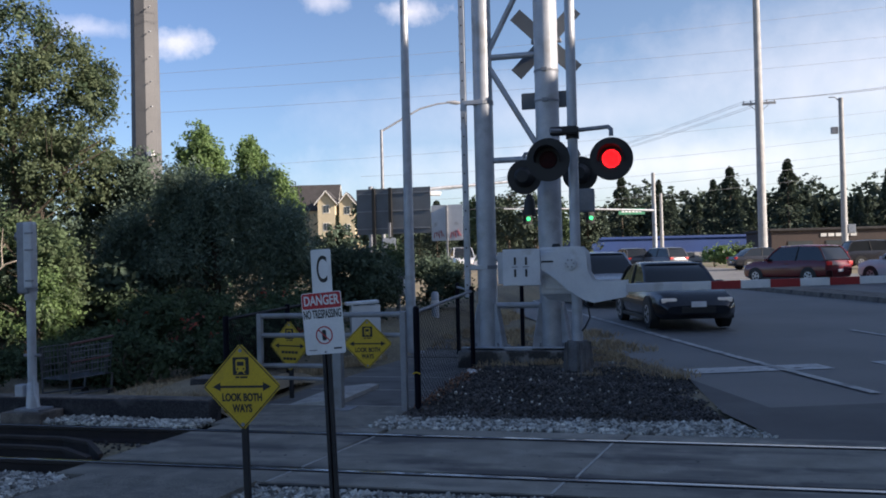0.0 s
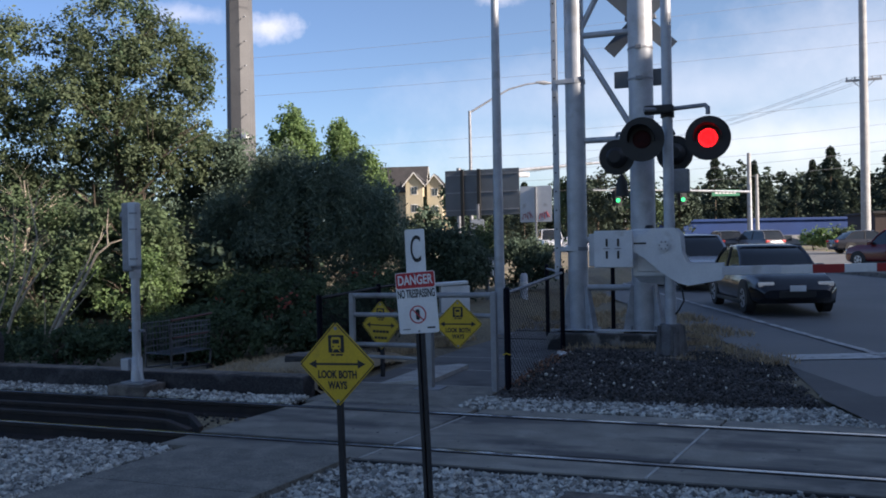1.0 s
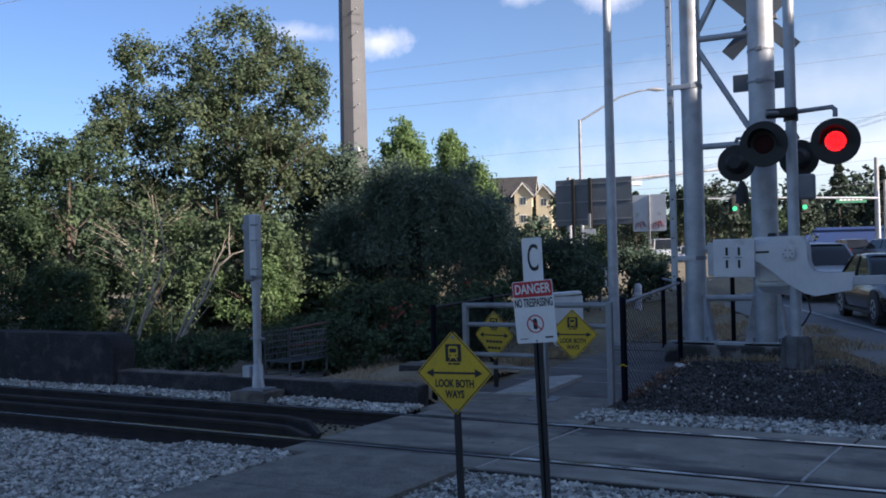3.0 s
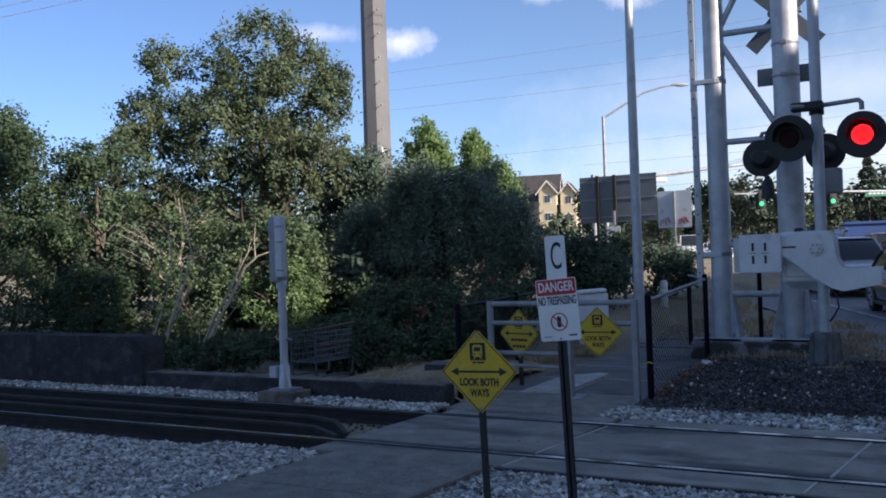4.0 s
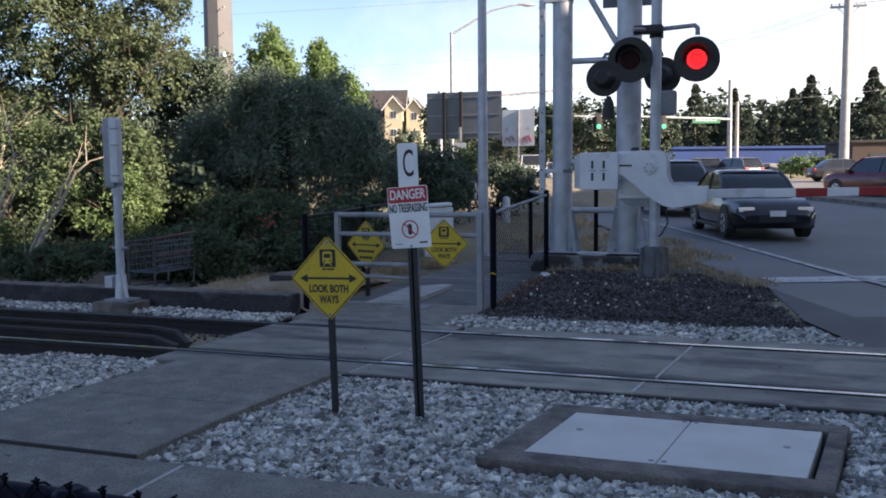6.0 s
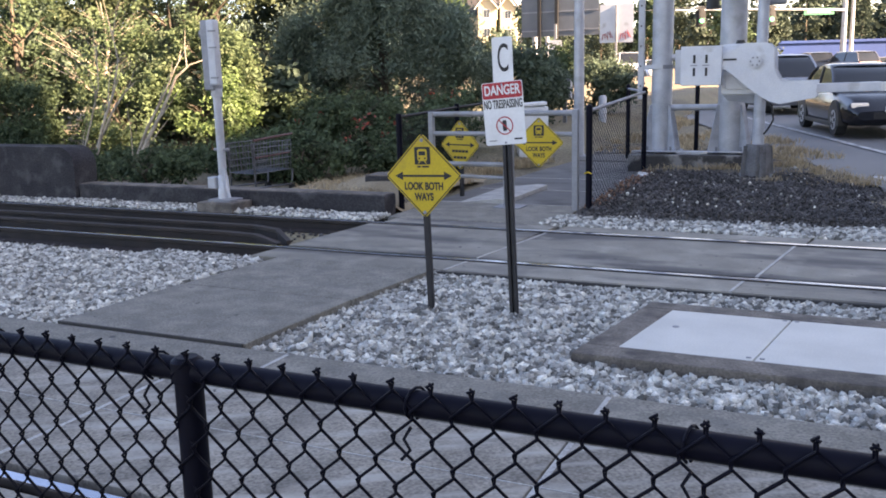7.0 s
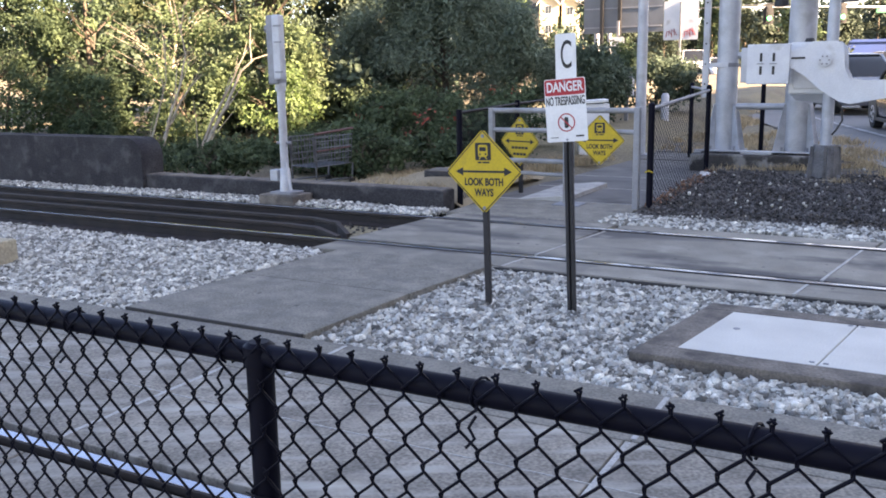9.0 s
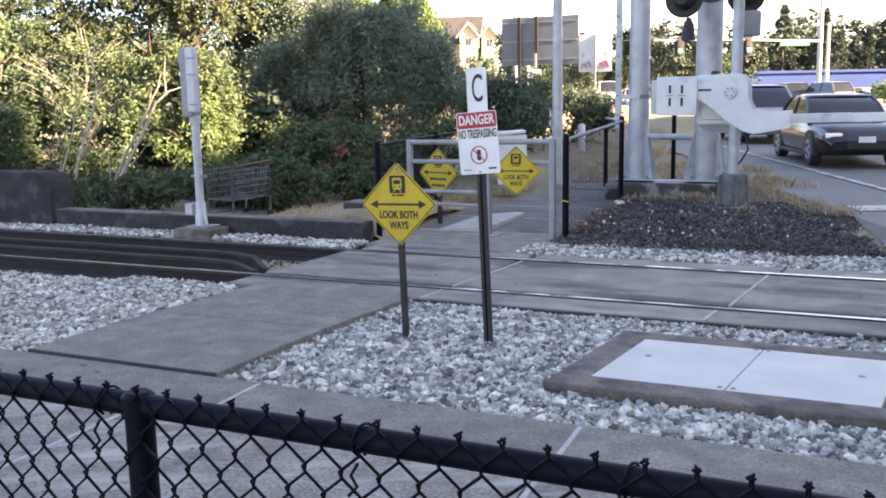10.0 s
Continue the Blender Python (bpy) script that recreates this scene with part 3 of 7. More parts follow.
marking("edge_line", -0.07, 0.07, -3.4, 70, "worn white edge line on the asphalt")
marking("stop_line", 1.6, 4.8, -1.15, -0.6, "worn white stop line before the crossing")
marking("stop_line", -1.35, 0.75, -1.15, -0.6, "worn white stop line before the crossing")
for k in range(8):
    marking("lane_line", 3.9, 4.02, 1 + k * 9, 4 + k * 9, "short white lane line")
bm = bmesh.new()
for k in range(20):
    s0, s1 = 10 + k * 5, 15 + k * 5
    a = [bm.verts.new(road_pt(o, s0, z)) for o, z in ((9.0, -0.02), (9.05, 0.14), (10.45, 0.14), (10.5, -0.02))]
    b = [bm.verts.new(road_pt(o, s1, z)) for o, z in ((9.0, -0.02), (9.05, 0.14), (10.45, 0.14), (10.5, -0.02))]
    for i in range(3):
        bm.faces.new((a[i], a[i + 1], b[i + 1], b[i]))
    if k == 0:
        bm.faces.new(a[::-1])
bmesh.ops.remove_doubles(bm, verts=bm.verts[:], dist=0.001)
tagged(part("median_kerb", bm, "concrete_old"), "raised concrete median kerb between the lanes", "kerb", kind="structure")

# ---- rails and crossing ----
def skew(ob, k, y0):
    """Lean a flat piece's cross edges, as the crossing is laid at a slight angle."""
    for v in ob.data.vertices:
        v.co.x += k * (v.co.y - y0)
    return ob


def rail_bar(name, x0, x1, y, z_top, label, bend=0.0):
    """A rail with foot, web and polished head; bend turns its right end inwards."""
    r = thing(name, label, "rail", kind="structure")
    sec = ((-0.07, -0.16), (0.07, -0.16), (0.07, -0.145), (0.012, -0.12), (0.012, -0.045), (0.036, -0.035), (0.036, -0.004), (-0.036, -0.004), (-0.036, -0.035), (-0.012, -0.045), (-0.012, -0.12), (-0.07, -0.145))
    st = [(x0, y), (x1, y)] if not bend else [(x0, y), (x1 - 0.75, y), (x1 - 0.35, y + bend * 0.5), (x1, y + bend * 1.6)]
    bm = bmesh.new()
    rings = [[bm.verts.new((x, yy + a, z_top + b - (0.05 if bend and i == len(st) - 1 else 0))) for a, b in sec] for i, (x, yy) in enumerate(st)]
    for p, q in zip(rings, rings[1:]):
        for k in range(len(sec)):
            bm.faces.new((p[k], p[(k + 1) % len(sec)], q[(k + 1) % len(sec)], q[k]))
    bm.faces.new(rings[0]); bm.faces.new(rings[-1][::-1])
    bmesh.ops.recalc_face_normals(bm, faces=bm.faces[:])
    part("rail_body", bm, "rail", r)
    if not bend:
        part("rail_head", B(x0, x1, y - 0.026, y + 0.026, z_top - 0.006, z_top, 0.002), "rail_top", r, "polished running surface")
    return r


rail_bar("rail_1", -60, 30, 7.0, 0.0, "steel running rail with a polished head")
rail_bar("rail_2", -60, 30, 8.505, 0.0, "steel running rail with a polished head")
rail_bar("rail_3", -60, 30, 2.46, 0.0, "embedded steel rail with a polished head")
rail_bar("rail_4", -60, 30, 0.955, 0.0, "embedded steel rail with a polished head")
rail_bar("guard_rail_1", -60, -4.66, 7.46, 0.015, "worn inner guard rail with a bent-in end", bend=-0.10)
rail_bar("guard_rail_2", -60, -4.62, 7.86, 0.02, "rusty inner guard rail with a bent-in end", bend=-0.28)
ties = thing("track_ties", "dark ties under the open track", "ties", kind="structure")
tie_me = None
for k in range(48):
    if tie_me is None:
        t = part("tie", B(-0.11, 0.11, 6.42, 9.05, -0.30, -0.165, 0.012), "tie", ties)
        tie_me = t.data
    else:
        t = new("tie", tie_me)
        t.parent = ties
    t.location = (-4.75 - 0.6 * k, random.uniform(-0.04, 0.04), 0)

crossing = thing("crossing_panels", "grey concrete panels between and beside the rails", "crossing", kind="structure")
for y0, y1, xs in ((7.09, 8.415, (-4.40, -2.42, -0.12, 2.2, 4.5, 6.8, 9.1, 11.4)), (6.56, 6.93, (-4.40, -2.42, -0.17, 2.2, 4.5, 6.8, 9.1, 11.4)), (8.575, 8.84, (-4.32, -2.42, -0.05, 2.2, 4.5, 6.8, 9.1, 11.4))):
    for a, b in zip(xs, xs[1:]):
        skew(part("panel", B(a + 0.012, b - 0.012, y0, y1, -0.18, -0.004, 0.008), "panel", crossing), 0.14 if a > -4.3 else 0.10, 7.2)
for y0, y1 in ((6.932, 6.962), (7.038, 7.088), (8.417, 8.467), (8.543, 8.573)):
    part("flangeway_seal", B(-4.38, 11.3, y0, y1, -0.18, -0.035), "rubber", crossing, "black rubber flangeway seal")
# black strip added for the shadow gap where the panels meet the stone
part("panel_edge", B(-2.66, 11.3, 6.522, 6.555, -0.2, -0.012, 0.006), "rubber", crossing, "dark strip for the shadow gap beside the stone")
for x, y0, y1 in ((-0.12, 7.1, 8.41), (-0.17, 6.57, 6.92), (-2.42, 7.1, 8.41), (-2.42, 6.57, 6.92)):
    skew(part("joint_seal", B(x - 0.011, x + 0.011, y0, y1, -0.1, -0.002), "joint", crossing, "pale mortar joint"), 0.14, 7.2)

# near track slab behind the fence and the strip along the gravel
slab = thing("track_slab", "grey concrete slab around the embedded rails", "slab", kind="structure")
for y0, y1, xs, mname in ((3.64, 4.24, (-16, -13, -10, -7, -2.42, -0.52, 1.9, 4.3, 7.0), "concrete"), (2.55, 3.17, (-16, -13, -10, -7, -5.2, -2.81, -0.55, 1.8, 4.2, 7.0), "slab"),
                          (3.18, 3.63, (-16, -13, -10, -7, -5.2, -2.81, -0.55, 1.8, 4.2, 7.0), "slab"), (1.05, 2.37, (-16, -13, -10, -7, -5.2, -2.81, -0.55, 1.8, 4.2, 7.0), "slab"), (-8, 0.86, (-16, -10, -4, 2, 8), "slab")):
    for a, b in zip(xs, xs[1:]):
        part("slab_panel", B(a + 0.006, b - 0.006, y0, y1, -0.18, -0.004, 0.006), mname, slab)
for y0, y1 in ((2.372, 2.42), (2.50, 2.548), (0.862, 0.912), (0.998, 1.048)):
    part("flangeway_seal", B(-16, 7, y0, y1, -0.18, -0.04), "rubber", slab, "black rubber flangeway seal")
for x, y0, y1 in ((-2.81, 2.56, 3.62), (-0.53, 2.56, 3.62), (-0.52, 3.66, 4.22), (-2.42, 3.66, 4.22), (-5.2, 2.56, 3.62)):
    part("joint_seal", B(x - 0.013, x + 0.013, y0, y1, -0.1, -0.002), "joint", slab, "pale mortar joint")
part("joint_seal", B(-16, 7, 3.172, 3.178, -0.1, -0.003), "joint", slab, "pale mortar joint")

# footpath across the tracks and on towards the barrier
path = thing("footpath", "grey concrete footpath across the tracks", "footpath", kind="structure")
skew(part("path_slab", B(-4.295, -2.755, 4.262, 5.40, -0.18, 0.012, 0.008), "concrete", path), 0.05, 4.26)
skew(part("path_slab", B(-4.24, -2.70, 5.418, 6.552, -0.18, 0.008, 0.008), "concrete", path), 0.11, 5.42)
part("path_joint", B(-4.22, -2.71, 5.399, 5.419, -0.16, -0.004), "rubber", path, "dark open joint")
part("path_edge", B(-4.29, -2.765, 4.243, 4.259, -0.16, 0.014, 0.003), "rubber", path, "dark expansion strip")
for k in range(8):
    y0 = 8.86 + 1.28 * k
    sh = -max(0, y0 - 13.5) * 0.36
    part("path_slab", B(-4.28 + sh, -2.36 + sh, y0, y0 + 1.26, -0.2, 0.0 + rise(y0), 0.008), "path_old" if k else "concrete", path)
    if k in (0, 1, 2):
        part("path_joint", B(-4.2 + sh, -2.4 + sh, y0 + 1.262, y0 + 1.278, -0.1, 0.004), "joint", path, "pale sawn joint")

# service vault with pale lids in the gravel
vault = thing("service_vault", "concrete framed service vault with two pale lids", "vault")
bm = bmesh.new()
for a in ((-0.86, 0.98, 4.785, 4.982), (-0.86, 0.98, 5.89, 6.05), (-0.86, -0.66, 4.982, 5.89), (0.872, 0.98, 4.982, 5.89)):
    box(bm, *a, -0.22, 0.014, 0.012)
skew(part("vault_frame", bm, "concrete_old", vault, "stained brown concrete frame"), 0.15, 5.0)
for a, b in ((-0.655, 0.095), (0.103, 0.867)):
    lid = skew(part("lid", B(a, b, 4.988, 5.884, -0.1, 0.011, 0.006), "lid", vault, "pale grey composite lid"), 0.15, 5.2)
    hx = (a + b) / 2 + (-0.16 if a < 0 else 0.27)
    part("lifting_hole", T([(hx, 5.5, 0.0), (hx, 5.5, 0.013)], 0.022, 10), "galv_dark", lid)
for x in (0.065, 0.135):
    for y in (5.03, 5.85):
        skew(part("latch", B(x - 0.013, x + 0.013, y - 0.007, y + 0.007, 0.008, 0.016, 0.002), "galv_dark", vault), 0.15, 5.2)

# ---- gravel ----
ico_v = np.array([(x, y, z) for x in (-1, 1) for y in (-1, 1) for z in (-1, 1)]) * 0.62
ico_f = np.array([(0, 1, 3), (0, 3, 2), (4, 6, 7), (4, 7, 5), (0, 4, 5), (0, 5, 1), (2, 3, 7), (2, 7, 6), (0, 2, 6), (0, 6, 4), (1, 5, 7), (1, 7, 3)])
rng = np.random.default_rng(7)


def stones(name, n, x0, x1, y0, y1, lo, hi, z, material, label, category="gravel", keep=None):
    gap = math.sqrt((x1 - x0) * (y1 - y0) / n * 2)  # two layers, each on a shaken grid
    gx, gy = np.meshgrid(np.arange(x0, x1, gap), np.arange(y0, y1, gap))
    gx[1::2] += gap / 2
    one = np.stack([gx.ravel(), gy.ravel(), np.zeros(gx.size)], 1)
    two = one + np.array([gap / 2, gap / 2, 0.55 * gap])
    c = np.concatenate([one, two]) + rng.uniform(-0.42, 0.42, (gx.size * 2, 3)) * np.array([gap, gap, 0.25 * gap])
    c = c[(c[:, 0] > x0) & (c[:, 0] < x1) & (c[:, 1] > y0) & (c[:, 1] < y1)]
    if keep is not None:
        c = c[[bool(keep(x, y)) for x, y, _ in c]]
    n = len(c)
    size = lo + (hi - lo) * rng.random(n) ** 1.6
    heap = np.array([noise.noise(Vector((x * 1.3, y * 1.3, 3))) for x, y, _ in c])
    zz = np.array([z(x, y) for x, y, _ in c]) if callable(z) else np.full(n, z)
    c[:, 2] += zz + 0.016 * heap
    q = rng.normal(size=(n, 4)); q /= np.linalg.norm(q, axis=1)[:, None]
    w, x, y, zq = q.T
    rot = np.stack([1 - 2 * (y * y + zq * zq), 2 * (x * y - zq * w), 2 * (x * zq + y * w), 2 * (x * y + zq * w), 1 - 2 * (x * x + zq * zq), 2 * (y * zq - x * w), 2 * (x * zq - y * w), 2 * (y * zq + x * w), 1 - 2 * (x * x + y * y)], 1).reshape(n, 3, 3)
    sh = (ico_v[None] + rng.uniform(-0.30, 0.30, (n, 8, 3))) * (size[:, None, None] * 0.62) * rng.uniform(0.62, 1.25, (n, 1, 3))
    v = np.einsum("nij,nkj->nki", rot, sh) + c[:, None]
    f = (ico_f[None] + 8 * np.arange(n)[:, None, None]).reshape(-1, 3)
    return tagged(fast(name, v.reshape(-1, 3), f, material), label, category, kind="stuff")


def bed(name, x0, x1, y0, y1, z, material, label):
    xs = list(np.linspace(x0, x1, max(2, int((x1 - x0) / 0.4))))
    ys = list(np.linspace(y0, y1, max(2, int((y1 - y0) / 0.25))))
    return sheet(name, xs, ys, lambda x, y: z + 0.015 * noise.noise(Vector((x * 2, y * 2, 1))), material, label=label, category="gravel")


bed("gravel_bed", -2.84, 8, 4.25, 6.555, -0.085, "ballast_gap_shade", "dark bed under the crushed stone")
bed("gravel_bed", -20, -4.25, 4.25, 6.45, -0.05, "ballast_gap_shade", "dark bed under the crushed stone")
bed("gravel_bed", -40, -4.35, 6.45, 9.1, -0.215, "mulch", "dark bed under the crushed stone")
not_vault = lambda x, y: not (-0.84 < x - 0.15 * (y - 5.0) < 1.0 and 4.76 < y < 6.11)
stones("gravel", 25000, -2.80, 1.6, 4.27, 6.54, 0.024, 0.060, -0.060, "stone", "loose grey crushed stone", keep=not_vault)
stones("gravel", 28000, -9.5, -4.33, 4.27, 6.35, 0.022, 0.052, -0.042, "stone", "loose grey crushed stone")
stones("gravel", 3500, -5.6, -4.30, 6.1, 6.62, 0.03, 0.07, -0.06, "stone", "loose grey crushed stone")
stones("gravel", 5000, -13, -9.5, 4.27, 6.3, 0.04, 0.09, -0.045, "stone", "loose grey crushed stone")
bed("gravel_bed", -40, -4.35, 8.62, 9.07, -0.055, "ballast_gap_shade", "dark bed under the crushed stone")
stones("gravel", 6500, -13, -4.35, 8.66, 9.06, 0.03, 0.06, -0.03, "stone", "pale crushed stone beside the rail")
stones("gravel", 3000, -13, -4.5, 6.5, 8.6, 0.025, 0.05, -0.21, "stone_dark", "soiled stone between the ties")
stones("gravel", 8500, -2.5, 1.5, 8.86, 10.15, 0.028, 0.06, -0.03, "stone", "pale crushed stone beside the crossing", keep=lambda x, y: y < 9.62 + 0.55 * noise.noise(Vector((x * 2, y, 0))) and x < 1.5 - (y - 8.9) * 0.4 and x > -2.6 + (y - 8.86) * 0.3)


def road_off(x, y):
    return (x - RX) * UY - (y - RY) * UX


def verge_edge(y):
    return 1.5 - (y - 8.9) * 0.36 if y < 10 else (1.1 - (y - 10) * 0.10 if y < 13.6 else 0.76 - (y - 13.6) * 0.366)


def verge_z(x, y):
    d = max(0.0, min(1.0, (verge_edge(y) - x) / 0.9))
    return -0.05 - 0.10 * max(0.0, 9.75 - y) + d * min(0.13, 0.06 + 0.018 * max(0, y - 9.6)) + 0.03 * noise.noise(Vector((x * 1.8, y * 1.8, 4)))


sheet("verge", list(np.linspace(-2.32, 1.6, 40)), list(np.linspace(8.86, 17.5, 70)), verge_z, "mulch", keep=lambda x, y: x < verge_edge(y) + 0.05 and x > -2.3 - max(0, y - 14) * 0.4, label="dark soiled mulch on the verge", category="verge")
stones("verge_gravel", 12500, -2.25, 1.3, 9.4, 13.2, 0.014, 0.042, verge_z, "stone_dark", "dark soiled stones on the verge", keep=lambda x, y: x < verge_edge(y) - 0.05)
stones("verge_gravel", 420, -2.25, 1.1, 9.6, 13.0, 0.015, 0.035, lambda x, y: verge_z(x, y) + 0.005, "stone", "a few pale stones on the dark verge", keep=lambda x, y: x < verge_edge(y) - 0.1 and noise.noise(Vector((x * 2.5, y * 2.5, 9))) > 0.12 * (y - 9.6) - 0.1)


stones("leaf_litter", 900, -2.35, -1.75, 9.9, 13.0, 0.012, 0.035, lambda x, y: verge_z(x, y) + 0.02, "dead_leaf", "brown dead leaves blown along the fence", category="leaf litter", keep=lambda x, y: abs(x + 2.22 - 0.05 * noise.noise(Vector((y * 3, 1, 1)))) < 0.10)


def blades(name, n, spots, h, material, label, lean=0.5, width=0.006, category="grass"):
    """Grass blades round a list of (x, y, z, radius)."""
    sp = np.array(spots)
    k = rng.integers(0, len(sp), n)
    a, r = rng.uniform(0, 6.283, n), np.sqrt(rng.random(n))
    base = np.stack([sp[k, 0] + np.cos(a) * r * sp[k, 3], sp[k, 1] + np.sin(a) * r * sp[k, 3], sp[k, 2]], 1)
    hh = h * (0.4 + 0.8 * rng.random(n))
    d = rng.normal(size=(n, 2)) * lean
    tip = base + np.stack([d[:, 0] * hh, d[:, 1] * hh, hh], 1)
    mid = base + np.stack([d[:, 0] * hh * 0.3, d[:, 1] * hh * 0.3, hh * 0.6], 1)
    ang = rng.uniform(0, 6.283, n)
    s = np.stack([np.cos(ang), np.sin(ang), np.zeros(n)], 1) * width
    v = np.stack([base - s, base + s, mid + s * 0.8, mid - s * 0.8, tip + s * 0.1, tip - s * 0.1], 1).reshape(-1, 3)
    i = np.arange(n)[:, None] * 6
    f = np.concatenate([i + np.array([[0, 1, 2, 3]]), i + np.array([[3, 2, 4, 5]])])
    return tagged(fast(name, v, f, material), label, category, kind="stuff")


tufts = []
for k in range(60):
    x, y = random.uniform(-2.2, 0.75), random.uniform(13.1, 16.2)
    if x < verge_edge(y) - 0.1:
        tufts.append((x, y, verge_z(x, y), random.uniform(0.1, 0.3)))
for k in range(26):
    x = random.uniform(-0.6, 0.75)
    tufts.append((x, random.uniform(12.4, 13.3), 0.03, random.uniform(0.1, 0.25)))
blades("dry_grass", 3600, tufts, 0.085, "straw", "dry straw-coloured grass round the footings")

# ---- chain-link fences ----
def wires(length, height, w, r, z0, parent, x0=0.0, label="", knuckle=0.03, tall=1.15):
    """Woven wire of diamonds w wide in the x, z plane; its top row of twists stands above the rail."""
    step = w * tall / 2
    n, m = int(length / (w / 2)), int(height / step)
    vs, fs = [], []
    off = np.array([(math.cos(a), math.sin(a)) for a in (0.5, 2.0, 3.6, 5.2)]) * r
    base = 0
    for i in range(n + 1):
        pts = []
        for j in range(m + 1):
            sx = 1 if ((i + j) % 2) else -1
            px, pz = x0 + i * w / 2 + sx * (w / 4 + r * 0.5), z0 + knuckle + height - j * step - step / 2
            pts += [(px, 0.003 * sx, pz + step * 0.14), (px, -0.003 * sx, pz - step * 0.14)]
        # neighbouring wires meet at the top and are twisted into a short barb
        lean = 0.004 if i % 2 else -0.004
        pts.insert(0, (pts[0][0] + lean, -0.004, pts[0][2] + 0.002))
        pts.insert(0, (pts[0][0] - 2.2 * lean, 0.002, pts[0][2] + (0.004 if (i // 2) % 3 else 0.001)))
        pts = np.array(pts)
        ring = np.zeros((len(pts), 4, 3))
        d = np.gradient(pts, axis=0)
        d /= np.linalg.norm(d, axis=1)[:, None]
        side = np.stack([d[:, 2], np.zeros(len(d)), -d[:, 0]], 1)
        for k in range(4):
            ring[:, k] = pts + side * off[k, 0] + np.array([0, 1, 0]) * off[k, 1]
        vs.append(ring.reshape(-1, 3))
        for j in range(len(pts) - 1):
            for k in range(4):
                fs.append((base + j * 4 + k, base + j * 4 + (k + 1) % 4, base + j * 4 + 4 + (k + 1) % 4, base + j * 4 + 4 + k))
        base += len(pts) * 4
    return fast("wire_mesh", np.concatenate(vs), fs, "black", parent, label)


fence = thing("chain_link_fence", "black vinyl-coated chain-link fence beside the walkway", "fence", Matrix.Translation((0.03, 1.215, -0.016)))
part("top_rail", T([(-6.5, 0, 1.130), (-0.2, 0, 1.130), (5.5, 0, 1.130)], 0.0195, 18), "black", fence, "black steel top rail", smooth=True)
part("bottom_rail", T([(-6.5, 0, 0.09), (5.5, 0, 0.09)], 0.018, 10), "black", fence, smooth=True)
for x in (-5.3, -2.89, -0.48, 1.93, 4.34):
    post = part("post", T([(x, 0.0, 0.012), (x, 0.0, 1.10), (x, 0, 1.15)], [0.0235, 0.0235, 0.022], 16), "black", fence, smooth=True)
    part("post_cap", T([(x, 0, 1.112), (x, 0, 1.146), (x, 0, 1.153)], [0.028, 0.027, 0.018], 16), "black", post, "black loop cap round the rail", smooth=True)
    for z in (0.35, 0.62, 0.88):
        part("tie_wire", T([(x - 0.031, -0.02, z), (x, -0.031, z + 0.004), (x + 0.031, -0.02, z)], 0.0025, 5), "black", post)
wm = wires(9.0, 1.04, 0.0620, 0.0027, 0.085, fence, x0=-4.6, label="black diamond wire mesh", knuckle=0.054, tall=1.27)
wm.location = (0, -0.022, 0)
for k in range(13):
    x = -3.05 + 0.42 * k + random.uniform(-0.05, 0.05)
    loop = [(x + 0.006 * math.sin(a), 0.0235 * math.sin(a), 1.130 + 0.0235 * math.cos(a)) for a in (radians(d) for d in range(-150, 181, 30))]
    tail = [(x + 0.006, -0.030, 1.106), (x - 0.004, -0.033, 1.088), (x + 0.005, -0.032, 1.072), (x - 0.007, -0.038, 1.058)]
    part("tie_wire", T(loop, 0.0024, 5), "black", fence)
    part("tie_wire", T(tail, 0.0026, 5), "black", fence, "twisted black wire tie")

fence2 = thing("chain_link_fence", "black chain-link fence along the footpath", "fence")
runs = [((-2.24, 9.90), (-2.44, 13.6)), ((-2.44, 13.6), (-3.2, 15.75))]
for i, (x, y, h) in enumerate(((-2.24, 9.90, 1.17), (-2.44, 13.6, 1.28), (-3.2, 15.75, 1.28), (-2.05, 15.9, 1.25))):
    part("post", T([(x, y, -0.05), (x, y, h), (x, y, h + 0.02)], [0.038, 0.038, 0.02], 12), "black", fence2, smooth=True)
for (a, b), z0, z1 in zip(runs, (1.12, 1.22), (1.22, 1.22)):
    part("top_rail", T([(*a, z0), (*b, z1)], 0.021, 10), "galv_dark", fence2, "grey top rail", smooth=True)
    L = math.dist(a, b)
    if a[0] < -2.4:
        continue
    w2 = wires(L - 0.1, 1.08, 0.13, 0.0026, 0.03, fence2, x0=0.05, knuckle=0.02, tall=0.6)
    w2.matrix_basis = Matrix.Translation((*a, 0)) @ Matrix.Rotation(math.atan2(b[1] - a[1], b[0] - a[0]), 4, "Z")
part("yellow_tie", T([(-2.285, 9.87, 0.42), (-2.24, 9.85, 0.44), (-2.20, 9.87, 0.42)], 0.008, 6), "yellow", fence2, "yellow plastic tie")
fence3 = thing("chain_link_fence", "short black fence by the shrubs", "fence")
for x, y, h in ((-4.41, 9.46, 1.12), (-4.62, 11.6, 1.15), (-4.9, 14.2, 1.15)):
    part("post", T([(x, y, -0.05), (x, y, h)], 0.035, 12), "black", fence3, smooth=True)
part("top_rail", T([(-4.41, 9.46, 1.08), (-4.62, 11.6, 1.1), (-4.9, 14.2, 1.1)], 0.02, 10), "black", fence3, smooth=True)
L = math.dist((-4.41, 9.46), (-4.62, 11.6))
w3 = wires(L, 1.05, 0.06, 0.0028, 0.03, fence3, x0=0.03, knuckle=0.02)
w3.matrix_basis = Matrix.Translation((-4.41, 9.46, 0)) @ Matrix.Rotation(math.atan2(2.14, -0.21), 4, "Z")

